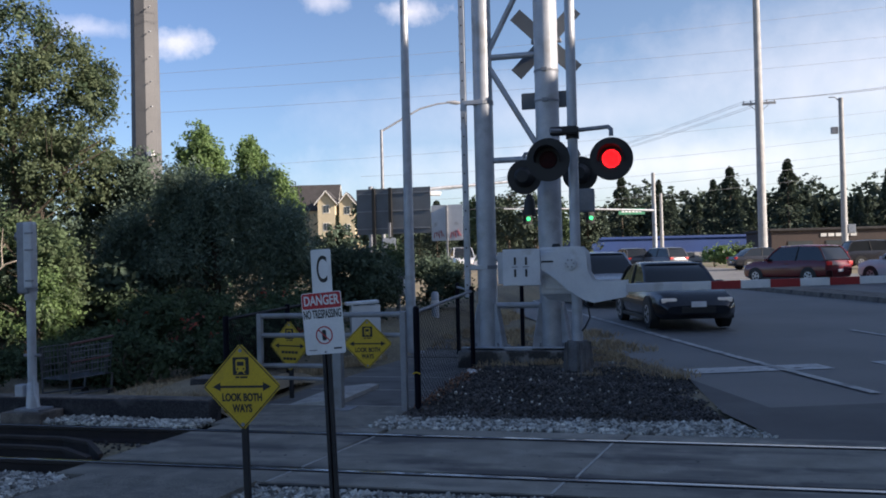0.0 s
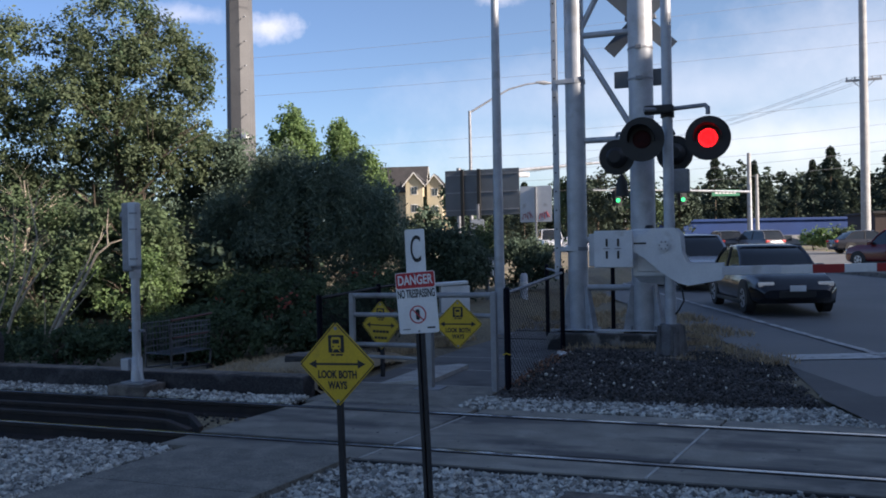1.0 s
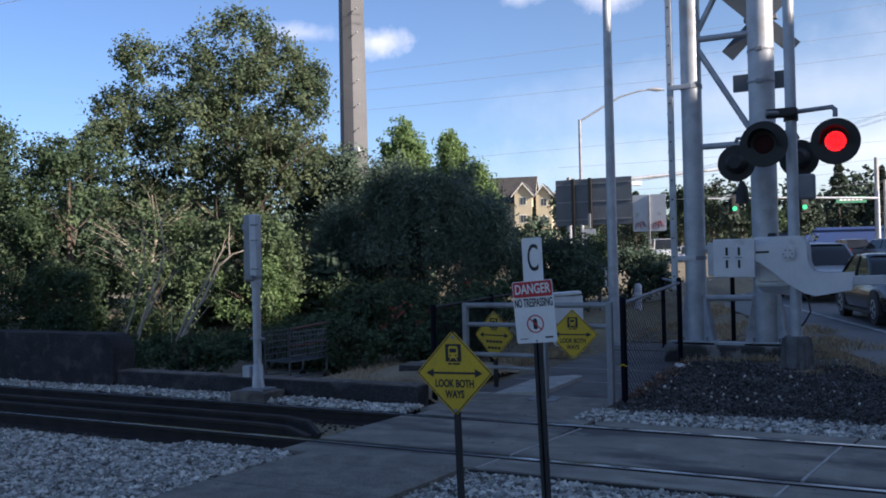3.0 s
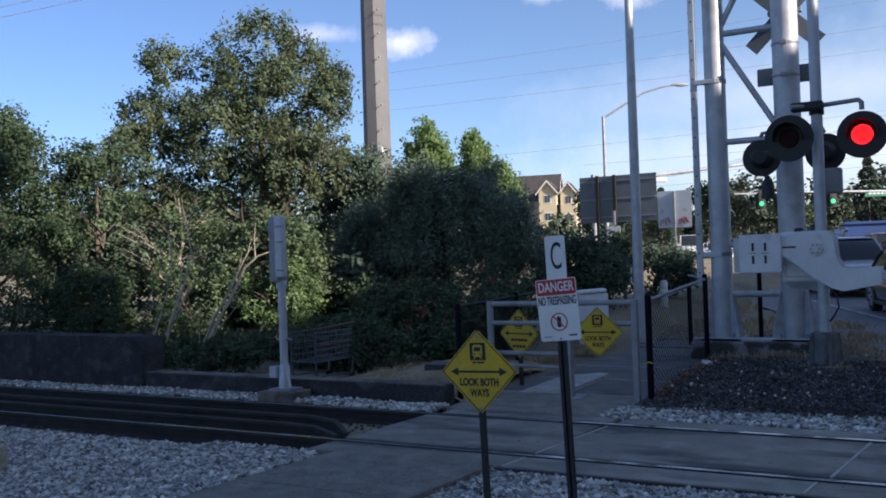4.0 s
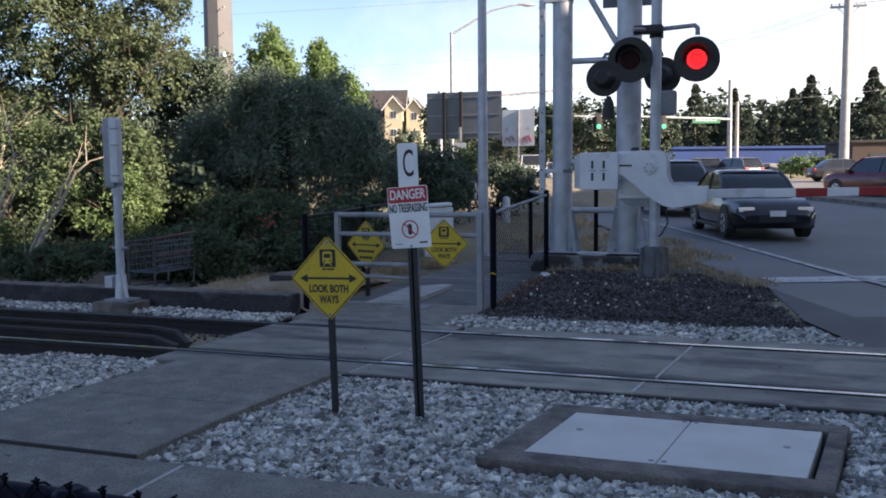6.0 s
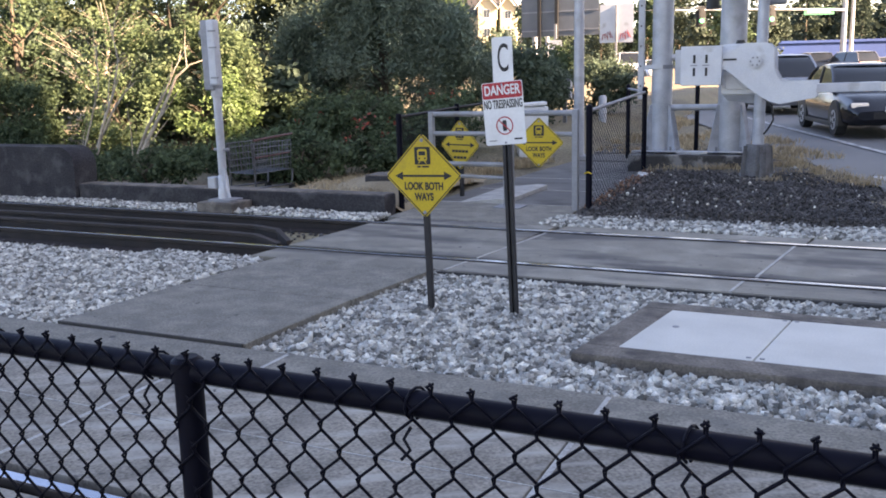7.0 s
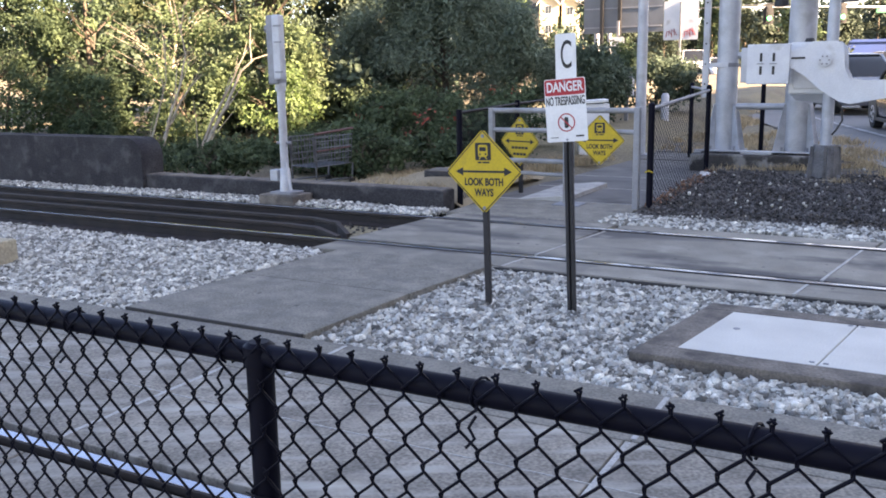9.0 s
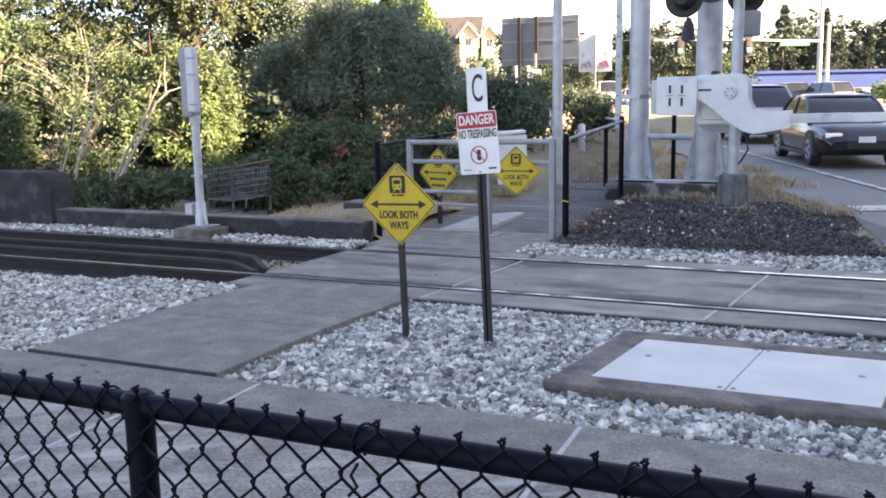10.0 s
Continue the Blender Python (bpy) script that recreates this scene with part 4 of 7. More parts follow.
# ---- grey pedestrian barrier ----
gate = thing("pedestrian_barrier", "grey galvanised steel pedestrian barrier rails", "barrier")
part("top_rail", T([(-4.19, 9.9, 1.09), (-2.40, 9.9, 1.10)], 0.032, 12), "barrier", gate, smooth=True)
part("mid_rail", T([(-4.19, 9.9, 0.86), (-2.40, 9.9, 0.86)], 0.028, 12), "barrier", gate, smooth=True)
part("low_rail", T([(-4.19, 9.9, 0.50), (-3.2, 9.9, 0.50)], 0.028, 12), "barrier", gate, smooth=True)
part("bottom_rail", T([(-4.19, 9.9, 0.36), (-3.2, 9.9, 0.34)], 0.022, 12), "barrier", gate, smooth=True)
part("end_post", B(-4.225, -4.165, 9.86, 9.93, 0.34, 1.12, 0.008), "barrier", gate)
part("centre_post", B(-3.26, -3.15, 9.85, 9.95, -0.02, 1.08, 0.012), "barrier", gate)
part("hinge_post", B(-2.425, -2.355, 9.84, 9.92, -0.05, 1.14, 0.012), "galv_dark", gate, "grey square post")
part("base_plate", B(-3.36, -3.03, 9.76, 10.03, 0.0, 0.012, 0.003), "galv_dark", gate)
ramp = thing("tactile_ramp", "pale concrete ramp edge at the barrier", "ramp", kind="structure")
part("ramp_slab", P([(-3.95, 0.0), (-3.3, 0.0), (-3.3, 0.05), (-3.42, 0.06)], 10.1, 11.6), "joint", ramp)


# ---- signs ----
def train_icon(cx, cz, s, y, parent):
    part("pictogram", P(rounded(cx - s * 0.5, cx + s * 0.5, cz - s * 0.5, cz + s * 0.5, s * 0.07), y - 0.002, y), "ink", parent, "black train pictogram")
    bm = P(rounded(cx - s * 0.30, cx + s * 0.30, cz - s * 0.30, cz + s * 0.38, s * 0.12), y - 0.004, y - 0.0022)
    part("pictogram_train", bm, "yellow", parent)
    part("pictogram_window", P(rounded(cx - s * 0.21, cx + s * 0.21, cz + 0.02 * s, cz + s * 0.25, s * 0.05), y - 0.006, y - 0.0042), "ink", parent)
    for dx in (-0.18, 0.18):
        part("pictogram_lamp", P(rounded(cx + dx * s - s * 0.05, cx + dx * s + s * 0.05, cz - s * 0.2, cz - s * 0.1, s * 0.03), y - 0.006, y - 0.0042), "ink", parent)
        part("pictogram_rail", P([(cx + dx * s * 0.8 - 0.03 * s, cz - s * 0.30), (cx + dx * s * 0.8 + 0.03 * s, cz - s * 0.30), (cx + dx * s * 1.4 + 0.03 * s, cz - s * 0.44), (cx + dx * s * 1.4 - 0.03 * s, cz - s * 0.44)], y - 0.004, y - 0.0022), "yellow", parent)


def diamond(cz, h, parent, y, words):
    """A yellow diamond with half diagonal h; words: lines, None for unreadable ones."""
    k = 0.045
    out = []
    for dx, dz in ((1, 0), (0, 1), (-1, 0), (0, -1)):
        px, pz = -dz, dx
        for s in (-1, 1):
            out.append(((1 - k) * h * dx + s * k * h * px, cz + (1 - k) * h * dz + s * k * h * pz))
    face = part("sign_plate", P(out, y, y + 0.003), "yellow", parent, "yellow diamond plate with a black border")
    bm = bmesh.new()
    for a, b in (((1, 0), (0, 1)), ((0, 1), (-1, 0)), ((-1, 0), (0, -1)), ((0, -1), (1, 0))):
        o, i = 0.965 * h, 0.935 * h
        plate(bm, [(a[0] * o, cz + a[1] * o), (b[0] * o, cz + b[1] * o), (b[0] * i, cz + b[1] * i), (a[0] * i, cz + a[1] * i)], y - 0.002, y)
    part("border", bm, "ink", face)
    train_icon(0, cz + 0.47 * h, 0.41 * h, y, face)
    for dx in (-0.09, 0.03, 0.12):
        part("small_print", B((dx - 0.05) * h, (dx + 0.04) * h, y - 0.002, y, cz + 0.195 * h, cz + 0.235 * h), "ink", face)
    a = 0.74 * h
    part("arrow", P([(-a, cz), (-a + 0.2 * h, cz + 0.1 * h), (-a + 0.2 * h, cz + 0.025 * h), (a - 0.2 * h, cz + 0.025 * h), (a - 0.2 * h, cz + 0.1 * h), (a, cz), (a - 0.2 * h, cz - 0.1 * h), (a - 0.2 * h, cz - 0.025 * h), (-a + 0.2 * h, cz - 0.025 * h), (-a + 0.2 * h, cz - 0.1 * h)], y - 0.002, y), "ink", face, "black double arrow")
    for i, wtxt in enumerate(words):
        z = cz - (0.25 + 0.25 * i) * h
        if wtxt:
            text("lettering", wtxt, 0.245 * h, 0, z, y - 0.001, "ink", face, sx=0.72, bold=0.0024)
        else:
            for c in range(-2, 3 - i):
                part("lettering_bar", B((c * 0.17 - 0.07 + 0.08 * i) * h, (c * 0.17 + 0.07 + 0.08 * i) * h, y - 0.002, y, z - 0.05 * h, z + 0.05 * h), "ink", face)
    for dz in (0.83, -0.86):
        part("bolt", T([(0, y - 0.006, cz + dz * h), (0, y, cz + dz * h)], 0.011 * h / 0.25, 8), "galv_dark", face)
    return face


def channel_post(h, parent, material="galv_dark"):
    """A U-channel post with its row of holes."""
    post = part("post", P([(-0.03, 0), (0.03, 0), (0.03, h), (-0.03, h)], 0.004, 0.008), material, parent)
    bm = bmesh.new()
    for x in (-0.028, 0.022):
        box(bm, x, x + 0.006, 0.008, 0.030, -0.25, h)
    part("post_flange", bm, material, post)
    return post


sign1 = thing("crossing_sign", "yellow diamond look-both-ways sign on a dark steel post in the gravel", "sign", pose(-2.122, 5.51, -0.08, 0, -1.4, -1))
part("post", B(-0.020, 0.020, 0.004, 0.040, -0.2, 1.08, 0.004), "post", sign1, "dark square steel post")
diamond(0.978, 0.290, sign1, -0.001, ("LOOK BOTH", "WAYS"))
sign2 = thing("crossing_sign", "yellow diamond look-both-ways sign fixed to the grey barrier", "sign", pose(-2.80, 9.80, 0.015, 0, 0, 6))
diamond(0.755, 0.292, sign2, -0.001, ("LOOK BOTH", "WAYS"))
part("bracket", B(-0.02, 0.02, 0.003, 0.07, 0.55, 0.98, 0.004), "galv_dark", sign2)
sign3 = thing("crossing_sign", "yellow diamond warning sign on a short post beside the footpath", "sign", pose(-4.14, 10.6, 0.0, 0, 0, -16))
part("post", B(-0.024, 0.024, 0.004, 0.044, -0.1, 0.8, 0.004), "post", sign3, "dark square steel post")
diamond(0.665, 0.325, sign3, -0.001, (None, None))

danger = thing("warning_sign", "white danger no trespassing sign on a leaning steel post", "sign", pose(-1.53, 5.575, -0.08, 0, -2.0, -4))
for x in (-0.03, 0.006):
    part("post_rib", B(x, x + 0.024, 0.006, 0.030, -0.2, 1.80, 0.003), "post", danger)
part("post", B(-0.014, 0.014, 0.026, 0.032, -0.2, 1.80), "post", danger, "dark U-channel post")
plate_c = part("letter_plate", P(rounded(-0.072, 0.072, 1.53, 1.875, 0.014), 0.001, 0.004), "white", danger, "white plate with the letter C")
text("lettering", "C", 0.25, 0.004, 1.735, 0.0, "ink", plate_c, sx=0.48, bold=0.001)
board = part("board", P(rounded(-0.128, 0.128, -0.184, 0.184, 0.014), -0.004, -0.001), "white", danger, "white board with a red heading")
board.matrix_basis = Matrix.Translation((-0.004, 0, 1.392)) @ Matrix.Rotation(radians(-2.4), 4, "Y") @ Matrix.Diagonal((1.13, 1, 1.10, 1))
part("heading", P(rounded(-0.124, 0.124, 0.088, 0.180, 0.012), -0.006, -0.004), "red", board, "red heading panel")
text("lettering", "DANGER", 0.080, 0, 0.134, -0.0075, "white", board, sx=0.70, bold=0.0016)
text("lettering", "NO TRESPASSING", 0.070, 0, 0.052, -0.005, "ink", board, sx=0.44, bold=0.0013)
part("symbol_ring", ring_xz(0, -0.072, 0.047, 0.054, -0.006, -0.004), "red", board, "red prohibition ring")
part("symbol_figure", P(rounded(-0.013, 0.013, -0.104, -0.040, 0.010), -0.0055, -0.004), "ink", board, "plain dark symbol")
part("symbol_bar", B(-0.0035, 0.0035, -0.0075, -0.006, -0.049, 0.049, m=Matrix.Translation((0, 0, -0.072)) @ Matrix.Rotation(radians(-45), 4, "Y")), "red", board)
part("small_print", B(-0.105, -0.055, -0.0055, -0.004, -0.160, -0.156), "ink", board)
part("small_print", B(0.055, 0.105, -0.0055, -0.004, -0.158, -0.148), "ink", board)
for z in (0.168, -0.172):
    part("bolt", T([(0, -0.011, z), (0, -0.004, z)], 0.006, 8), "galv_dark", board)

# ---- small wayside signal post on its block ----
sig = thing("signal_post", "grey metal signal post with a box head on a concrete block", "signal post", Matrix.Translation((-6.54, 8.83, 0)))
part("footing", B(-0.28, 0.26, -0.20, 0.20, -0.22, 0.10, 0.02), "concrete_old", sig, "stained concrete block")
part("base_plate", B(-0.15, 0.18, -0.13, 0.13, 0.10, 0.13, 0.006), "galv_dark", sig)
part("pole_boot", T([(0, 0, 0.12), (0, 0, 0.40), (0, 0, 0.42)], [0.075, 0.065, 0.05], 14), "galv", sig, smooth=True)
part("junction_box", B(-0.17, -0.06, -0.09, 0.03, 0.26, 0.40, 0.012), "galv", sig)
part("pole", T([(0, 0, 0.3), (0, 0, 1.45)], 0.05, 16), "galv", sig, smooth=True)
part("collar", T([(0, 0, 1.36), (0, 0, 1.46)], 0.068, 16), "galv", sig, smooth=True)
part("head", B(-0.115, 0.035, -0.09, 0.09, 1.44, 2.26, 0.025), "galv_dark", sig, "grey box head")
part("cover", B(0.0, 0.115, -0.12, -0.02, 1.50, 2.26, 0.022), "galv", sig, "pale rounded cover")
part("lens_tube", T([(-0.10, 0.0, 2.1), (-0.17, -0.02, 2.1)], 0.05, 14), "galv_dark", sig, smooth=True)
part("clamp", T([(-0.10, 0, 0.73), (0.12, 0, 0.73)], 0.018, 8), "galv_dark", sig)
for z in (1.58, 1.93, 2.12):
    part("clip", B(0.03, 0.13, -0.13, -0.10, z, z + 0.02, 0.004), "galv_dark", sig)
part("conduit", T([(0.07, -0.05, 0.5), (0.10, -0.07, 0.3), (0.15, -0.08, 0.15)], 0.018, 8), "galv", sig, smooth=True)

# ---- low walls ----
lw = thing("wall_low", "low weathered concrete kerb wall behind the track", "wall", kind="structure")
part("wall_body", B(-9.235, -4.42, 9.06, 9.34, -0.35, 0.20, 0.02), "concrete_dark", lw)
# light on the wall's top is put into this paler strip
part("wall_cap", B(-9.23, -4.44, 9.09, 9.33, 0.196, 0.210, 0.006), "concrete_old", lw, "thin top edge coloured paler as if lit")
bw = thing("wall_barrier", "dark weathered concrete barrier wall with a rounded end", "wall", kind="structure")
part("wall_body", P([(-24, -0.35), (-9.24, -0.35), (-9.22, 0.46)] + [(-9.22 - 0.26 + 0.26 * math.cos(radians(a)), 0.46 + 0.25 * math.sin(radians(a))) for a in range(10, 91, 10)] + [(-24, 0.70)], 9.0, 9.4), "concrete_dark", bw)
tb = thing("timber_block", "pale weathered timber block on the gravel", "block", pose(-6.80, 4.86, 0, 0, 0, 8))
part("block", B(-0.45, 0.33, -0.12, 0.12, -0.08, 0.19, 0.015), "timber", tb)
part("strap", B(-0.06, -0.02, -0.124, 0.124, -0.02, 0.195, 0.003), "galv_dark", tb)

# ---- cantilever signal structure ----
truss = thing("cantilever_mast", "galvanised twin-pole cantilever signal mast on a concrete footing", "signal mast")
part("footing", B(-2.75, -0.85, 13.85, 14.75, -0.2, 0.26, 0.03), "footing", truss, "dark stained concrete footing")
part("base_channel", B(-2.72, -0.90, 13.98, 14.10, 0.26, 0.31, 0.008), "galv", truss, "steel channel across the footing")
for x, r in ((-2.32, 0.158), (-1.28, 0.192)):
    pole = part("pole", T([(x, 14.25, 0.27), (x, 14.25, 8.8)], [r, r * 0.97], 28), "galv", truss, "pale galvanised round pole", smooth=True)
    part("base_flange", B(x - 0.30, x + 0.30, 13.98, 14.55, 0.262, 0.30, 0.006), "galv_dark", pole)
    part("cap", T([(x, 14.25, 8.78), (x, 14.25, 8.84)], [r + 0.01, r * 0.6], 24), "galv_dark", pole, smooth=True)
    for a in (35, 145, 215, 325):
        g = part("gusset", P([(r - 0.02, 0.30), (r + 0.17, 0.30), (r + 0.03, 1.0), (r - 0.02, 1.0)], -0.012, 0.012), "galv", pole)
        g.matrix_basis = Matrix.Translation((x, 14.25, 0)) @ Matrix.Rotation(radians(a), 4, "Z")
    for k in range(4):
        a = radians(45 + 90 * k)
        part("anchor_bolt", T([(x + 0.25 * math.cos(a), 14.25 + 0.22 * math.sin(a), 0.30), (x + 0.25 * math.cos(a), 14.25 + 0.22 * math.sin(a), 0.37)], 0.018, 8), "galv_dark", pole)
for z in (0.96, 1.72, 3.30, 4.97, 6.65, 8.3):
    part("strut", T([(-2.2, 14.25, z), (-1.4, 14.25, z)], 0.048, 12), "galv", truss, smooth=True)
for a, b in (((-2.2, 4.80), (-1.42, 3.45)), ((-2.2, 5.10), (-1.42, 6.55)), ((-2.2, 8.2), (-1.42, 6.8))):
    part("diagonal", T([(a[0], 14.25, a[1]), (b[0], 14.25, b[1])], 0.046, 12), "galv", truss, smooth=True)
for z in (4.20, 4.68):
    part("band", T([(-1.28, 14.25, z - 0.015), (-1.28, 14.25, z + 0.015)], 0.198, 28), "galv_dark", truss, smooth=True)
    part("band_buckle", B(-1.33, -1.23, 14.03, 14.06, z - 0.03, z + 0.03, 0.006), "galv_dark", truss)
lad = part("ladder_rail", B(-2.665, -2.575, 14.10, 14.16, 1.10, 8.7, 0.008), "galv", truss, "perforated steel ladder rail")
lad2 = part("ladder_rail", B(-2.665, -2.645, 14.42, 14.48, 1.10, 8.7, 0.004), "galv", truss)
for k in range(25):
    z = 1.3 + 0.3 * k
    part("rung", T([(-2.62, 14.09, z), (-2.655, 14.45, z)], 0.014, 8), "ink", lad)
    part("rung_hole", B(-2.671, -2.663, 14.115, 14.145, z + 0.12, z + 0.16), "ink", lad)
for z in (1.58, 4.24, 7.0):
    part("bracket", B(-2.60, -2.28, 14.08, 14.16, z - 0.035, z + 0.035, 0.006), "galv", truss)
    part("bracket_clamp", T([(-2.32, 14.25, z - 0.03), (-2.32, 14.25, z + 0.03)], 0.168, 24), "galv_dark", truss, smooth=True)

cross = thing("crossbuck", "grey-backed crossbuck sign seen from behind on the mast", "sign", Matrix.Translation((-1.32, 14.55, 5.22)))
for a in (45, -45):
    part("board", B(-0.70, 0.70, -0.002 + (a < 0) * 0.008, 0.003 + (a < 0) * 0.008, -0.115, 0.115, m=Matrix.Rotation(radians(a), 4, "Y")), "sign_back", cross, "bare grey metal back")
part("clamp", B(-0.22, 0.26, -0.12, -0.002, -0.03, 0.03, 0.005), "galv_dark", cross)
tsign = thing("track_count_sign", "small grey-backed plate below the crossbuck", "sign", Matrix.Translation((-1.32, 14.55, 4.275)))
part("plate", P(rounded(-0.42, 0.42, -0.135, 0.135, 0.02), 0, 0.003), "sign_back", tsign)
part("clamp", B(-0.2, 0.2, -0.12, -0.002, -0.02, 0.02, 0.004), "galv_dark", tsign)

# ---- crossing gate with its flashing lights ----
gm = thing("crossing_gate", "grey crossing gate mechanism with a lowered red and white arm", "crossing gate", Matrix.Translation((-0.74, 12.9, 0)))
part("ground_plate", B(-0.42, 0.42, -0.34, 0.32, -0.12, 0.085, 0.02), "concrete", gm, "stained concrete pad")
bm = T([(0, 0, 0.04), (0, 0, 0.08), (0, 0, 0.44), (0, 0, 0.52)], [0.20, 0.175, 0.17, 0.15], 8)
part("foundation", bm, "cast", gm, "weathered grey eight-sided foundation casting")
for k in range(4):
    a = radians(45 + 90 * k)
    part("anchor_bolt", T([(0.28 * math.cos(a), 0.26 * math.sin(a), 0.04), (0.28 * math.cos(a), 0.26 * math.sin(a), 0.14)], 0.016, 6), "galv_dark", gm)
for k in range(4):
    rb = part("rib", P([(0.12, 0.05), (0.23, 0.05), (0.22, 0.12), (0.185, 0.50), (0.12, 0.50)], -0.02, 0.02), "cast", gm, "cast rib")
    rb.matrix_basis = Matrix.Rotation(radians(90 * k + 20), 4, "Z")
part("mast", T([(0, 0, 0.5), (0, 0, 6.6), (0, 0, 6.64)], [0.076, 0.070, 0.03], 20), "galv", gm, "slim galvanised mast", smooth=True)
part("housing", B(-0.52, 0.02, 0.06, 0.36, 1.18, 1.86, 0.025), "alu", gm, "grey gear housing")
part("housing_lid", B(-0.46, -0.02, 0.03, 0.06, 1.25, 1.80, 0.012), "alu", gm)
part("housing_base", P([(-0.50, 1.18), (0.02, 1.18), (-0.1, 1.06), (-0.42, 1.10)], 0.08, 0.34), "galv_dark", gm)
part("top_plug", T([(-0.30, 0.2, 1.86), (-0.30, 0.2, 1.91)], [0.07, 0.05], 12), "ink", gm, smooth=True)
arm_pl = [(-0.62, 1.54), (-0.44, 1.52), (-0.30, 1.42), (-0.10, 1.24), (0.12, 1.10), (0.26, 1.06), (0.70, 1.14), (0.71, 1.36), (0.40, 1.35), (0.24, 1.38), (0.18, 1.50), (0.16, 1.78), (0.08, 1.86), (-0.22, 1.86), (-0.34, 1.76), (-0.62, 1.72)]
for y in (-0.17, 0.40):
    part("side_arm", P(arm_pl, y, y + 0.02), "alu", gm, "pale painted steel arm plate")
part("pivot_hub", T([(-0.06, -0.21, 1.62), (-0.06, -0.15, 1.62)], 0.085, 20), "alu", gm, smooth=True)
for k in range(6):
    a = radians(60 * k)
    part("hub_bolt", T([(-0.06 + 0.055 * math.cos(a), -0.23, 1.62 + 0.055 * math.sin(a)), (-0.06 + 0.055 * math.cos(a), -0.2, 1.62 + 0.055 * math.sin(a))], 0.012, 6), "galv_dark", gm)
cw = part("counterweight", B(-1.02, -0.48, -0.22, -0.13, 1.32, 1.84, 0.012), "alu", gm, "white counterweight plate with dark slots")
part("counterweight_side", B(-1.10, -1.015, -0.20, 0.42, 1.34, 1.80, 0.012), "galv", gm, "stacked weight plates")
for x in (-0.84, -0.68):
    for z in (1.50, 1.67):
        part("slot", B(x - 0.016, x + 0.016, -0.226, -0.219, z - 0.055, z + 0.055, 0.004), "ink", cw)
    part("slot_bolt", B(x - 0.05, x + 0.04, -0.228, -0.219, 1.58, 1.592), "galv_dark", cw)
part("slot", B(-0.47, -0.30, -0.178, -0.169, 1.64, 1.665), "ink", gm)
part("cable", T([(0.06, -0.06, 1.15), (0.17, -0.10, 1.0), (0.19, -0.10, 0.85), (0.12, -0.08, 0.72), (0.07, -0.04, 0.66)], 0.012, 8), "rubber", gm, smooth=True)
# lowered arm across the lanes
AV = Vector((0.975, 0.222, 0.012)).normalized()
a0 = Vector((0.62, -0.02, 1.25))
AM = Matrix.Translation(a0) @ AV.to_track_quat("X", "Z").to_matrix().to_4x4()
adapter = part("arm_adapter", B(-0.10, 0.85, -0.045, 0.045, -0.055, 0.065, 0.01), "alu", gm, "pale arm adapter")
adapter.matrix_basis = AM
for k in range(18):
    x0, x1 = 0.85 + 0.41 * k, 0.85 + 0.41 * (k + 1)
    seg = part("arm_segment", B(x0, x1 - 0.001, -0.022, 0.022, -0.06 + 0.0012 * k, 0.06 - 0.0012 * k, 0.006), "white" if k % 2 == 0 else "arm_red", gm, "white reflective band" if k % 2 == 0 else "red reflective band")
    seg.matrix_basis = AM
for k in (5, 11, 17):
    lm = part("arm_lamp", T([(0.85 + 0.41 * k, 0, 0.06), (0.85 + 0.41 * k, 0, 0.15)], 0.045, 12), "lens_off", gm, "small red arm lamp", smooth=True)
    lm.matrix_basis = AM

lights = thing("crossing_lights", "pair of round black flashing lights on a crossarm, one lit red", "signal lights", Matrix.Translation((-0.74, 12.9, 0)))
part("mast_clamp", T([(0, 0, 3.40), (0, 0, 3.56)], 0.095, 18), "ink", lights, smooth=True)
part("crossarm", T([(-0.28, -0.30, 3.49), (0.0, -0.10, 3.50), (0.52, -0.22, 3.51), (0.56, -0.24, 3.47), (0.56, -0.24, 3.38)], 0.032, 10), "galv_dark", lights, "dark pipe crossarm", smooth=True)
part("crossarm_fitting", B(-0.30, 0.10, -0.22, -0.06, 3.44, 3.56, 0.03), "ink", lights)


def flasher(x, y, z, r, face, lens, label):
    """A round light with background disc, hood and lens; face -1 looks to the camera's side."""
    u = part("light_unit", T([(x, y + 0.02 * -face, z), (x, y + 0.10 * -face, z), (x, y + 0.2 * -face, z)], [0.155, 0.15, 0.09], 22), "ink", lights, label, smooth=True)
    part("background", T([(x, y + 0.018 * -face, z), (x, y - 0.002 * -face, z)], [r, r], 36), "ink", u, "round black background disc", smooth=True)
    part("lens", T([(x, y - 0.002 * -face, z), (x, y - 0.018 * -face, z), (x, y - 0.03 * -face, z)], [0.128, 0.12, 0.05], 24), lens, u, smooth=True)
    bm = bmesh.new()
    seg = 20
    rows = []
    for d, rr in ((0.0, 0.172), (0.14, 0.178), (0.26, 0.182)):
        rows.append([bm.verts.new((x + rr * math.cos(radians(-12 + 204 * k / seg)), y + face * d * (0.55 + 0.45 * math.sin(max(0, min(math.pi, radians(-12 + 204 * k / seg))))), z + rr * math.sin(radians(-12 + 204 * k / seg)))) for k in range(seg + 1)])
    for a, b in zip(rows, rows[1:]):
        for k in range(seg):
            bm.faces.new((a[k], a[k + 1], b[k + 1], b[k]))
    bmesh.ops.solidify(bm, geom=bm.faces[:], thickness=0.004)
    part("hood", bm, "ink", u, "black visor hood", smooth=True)
    return u


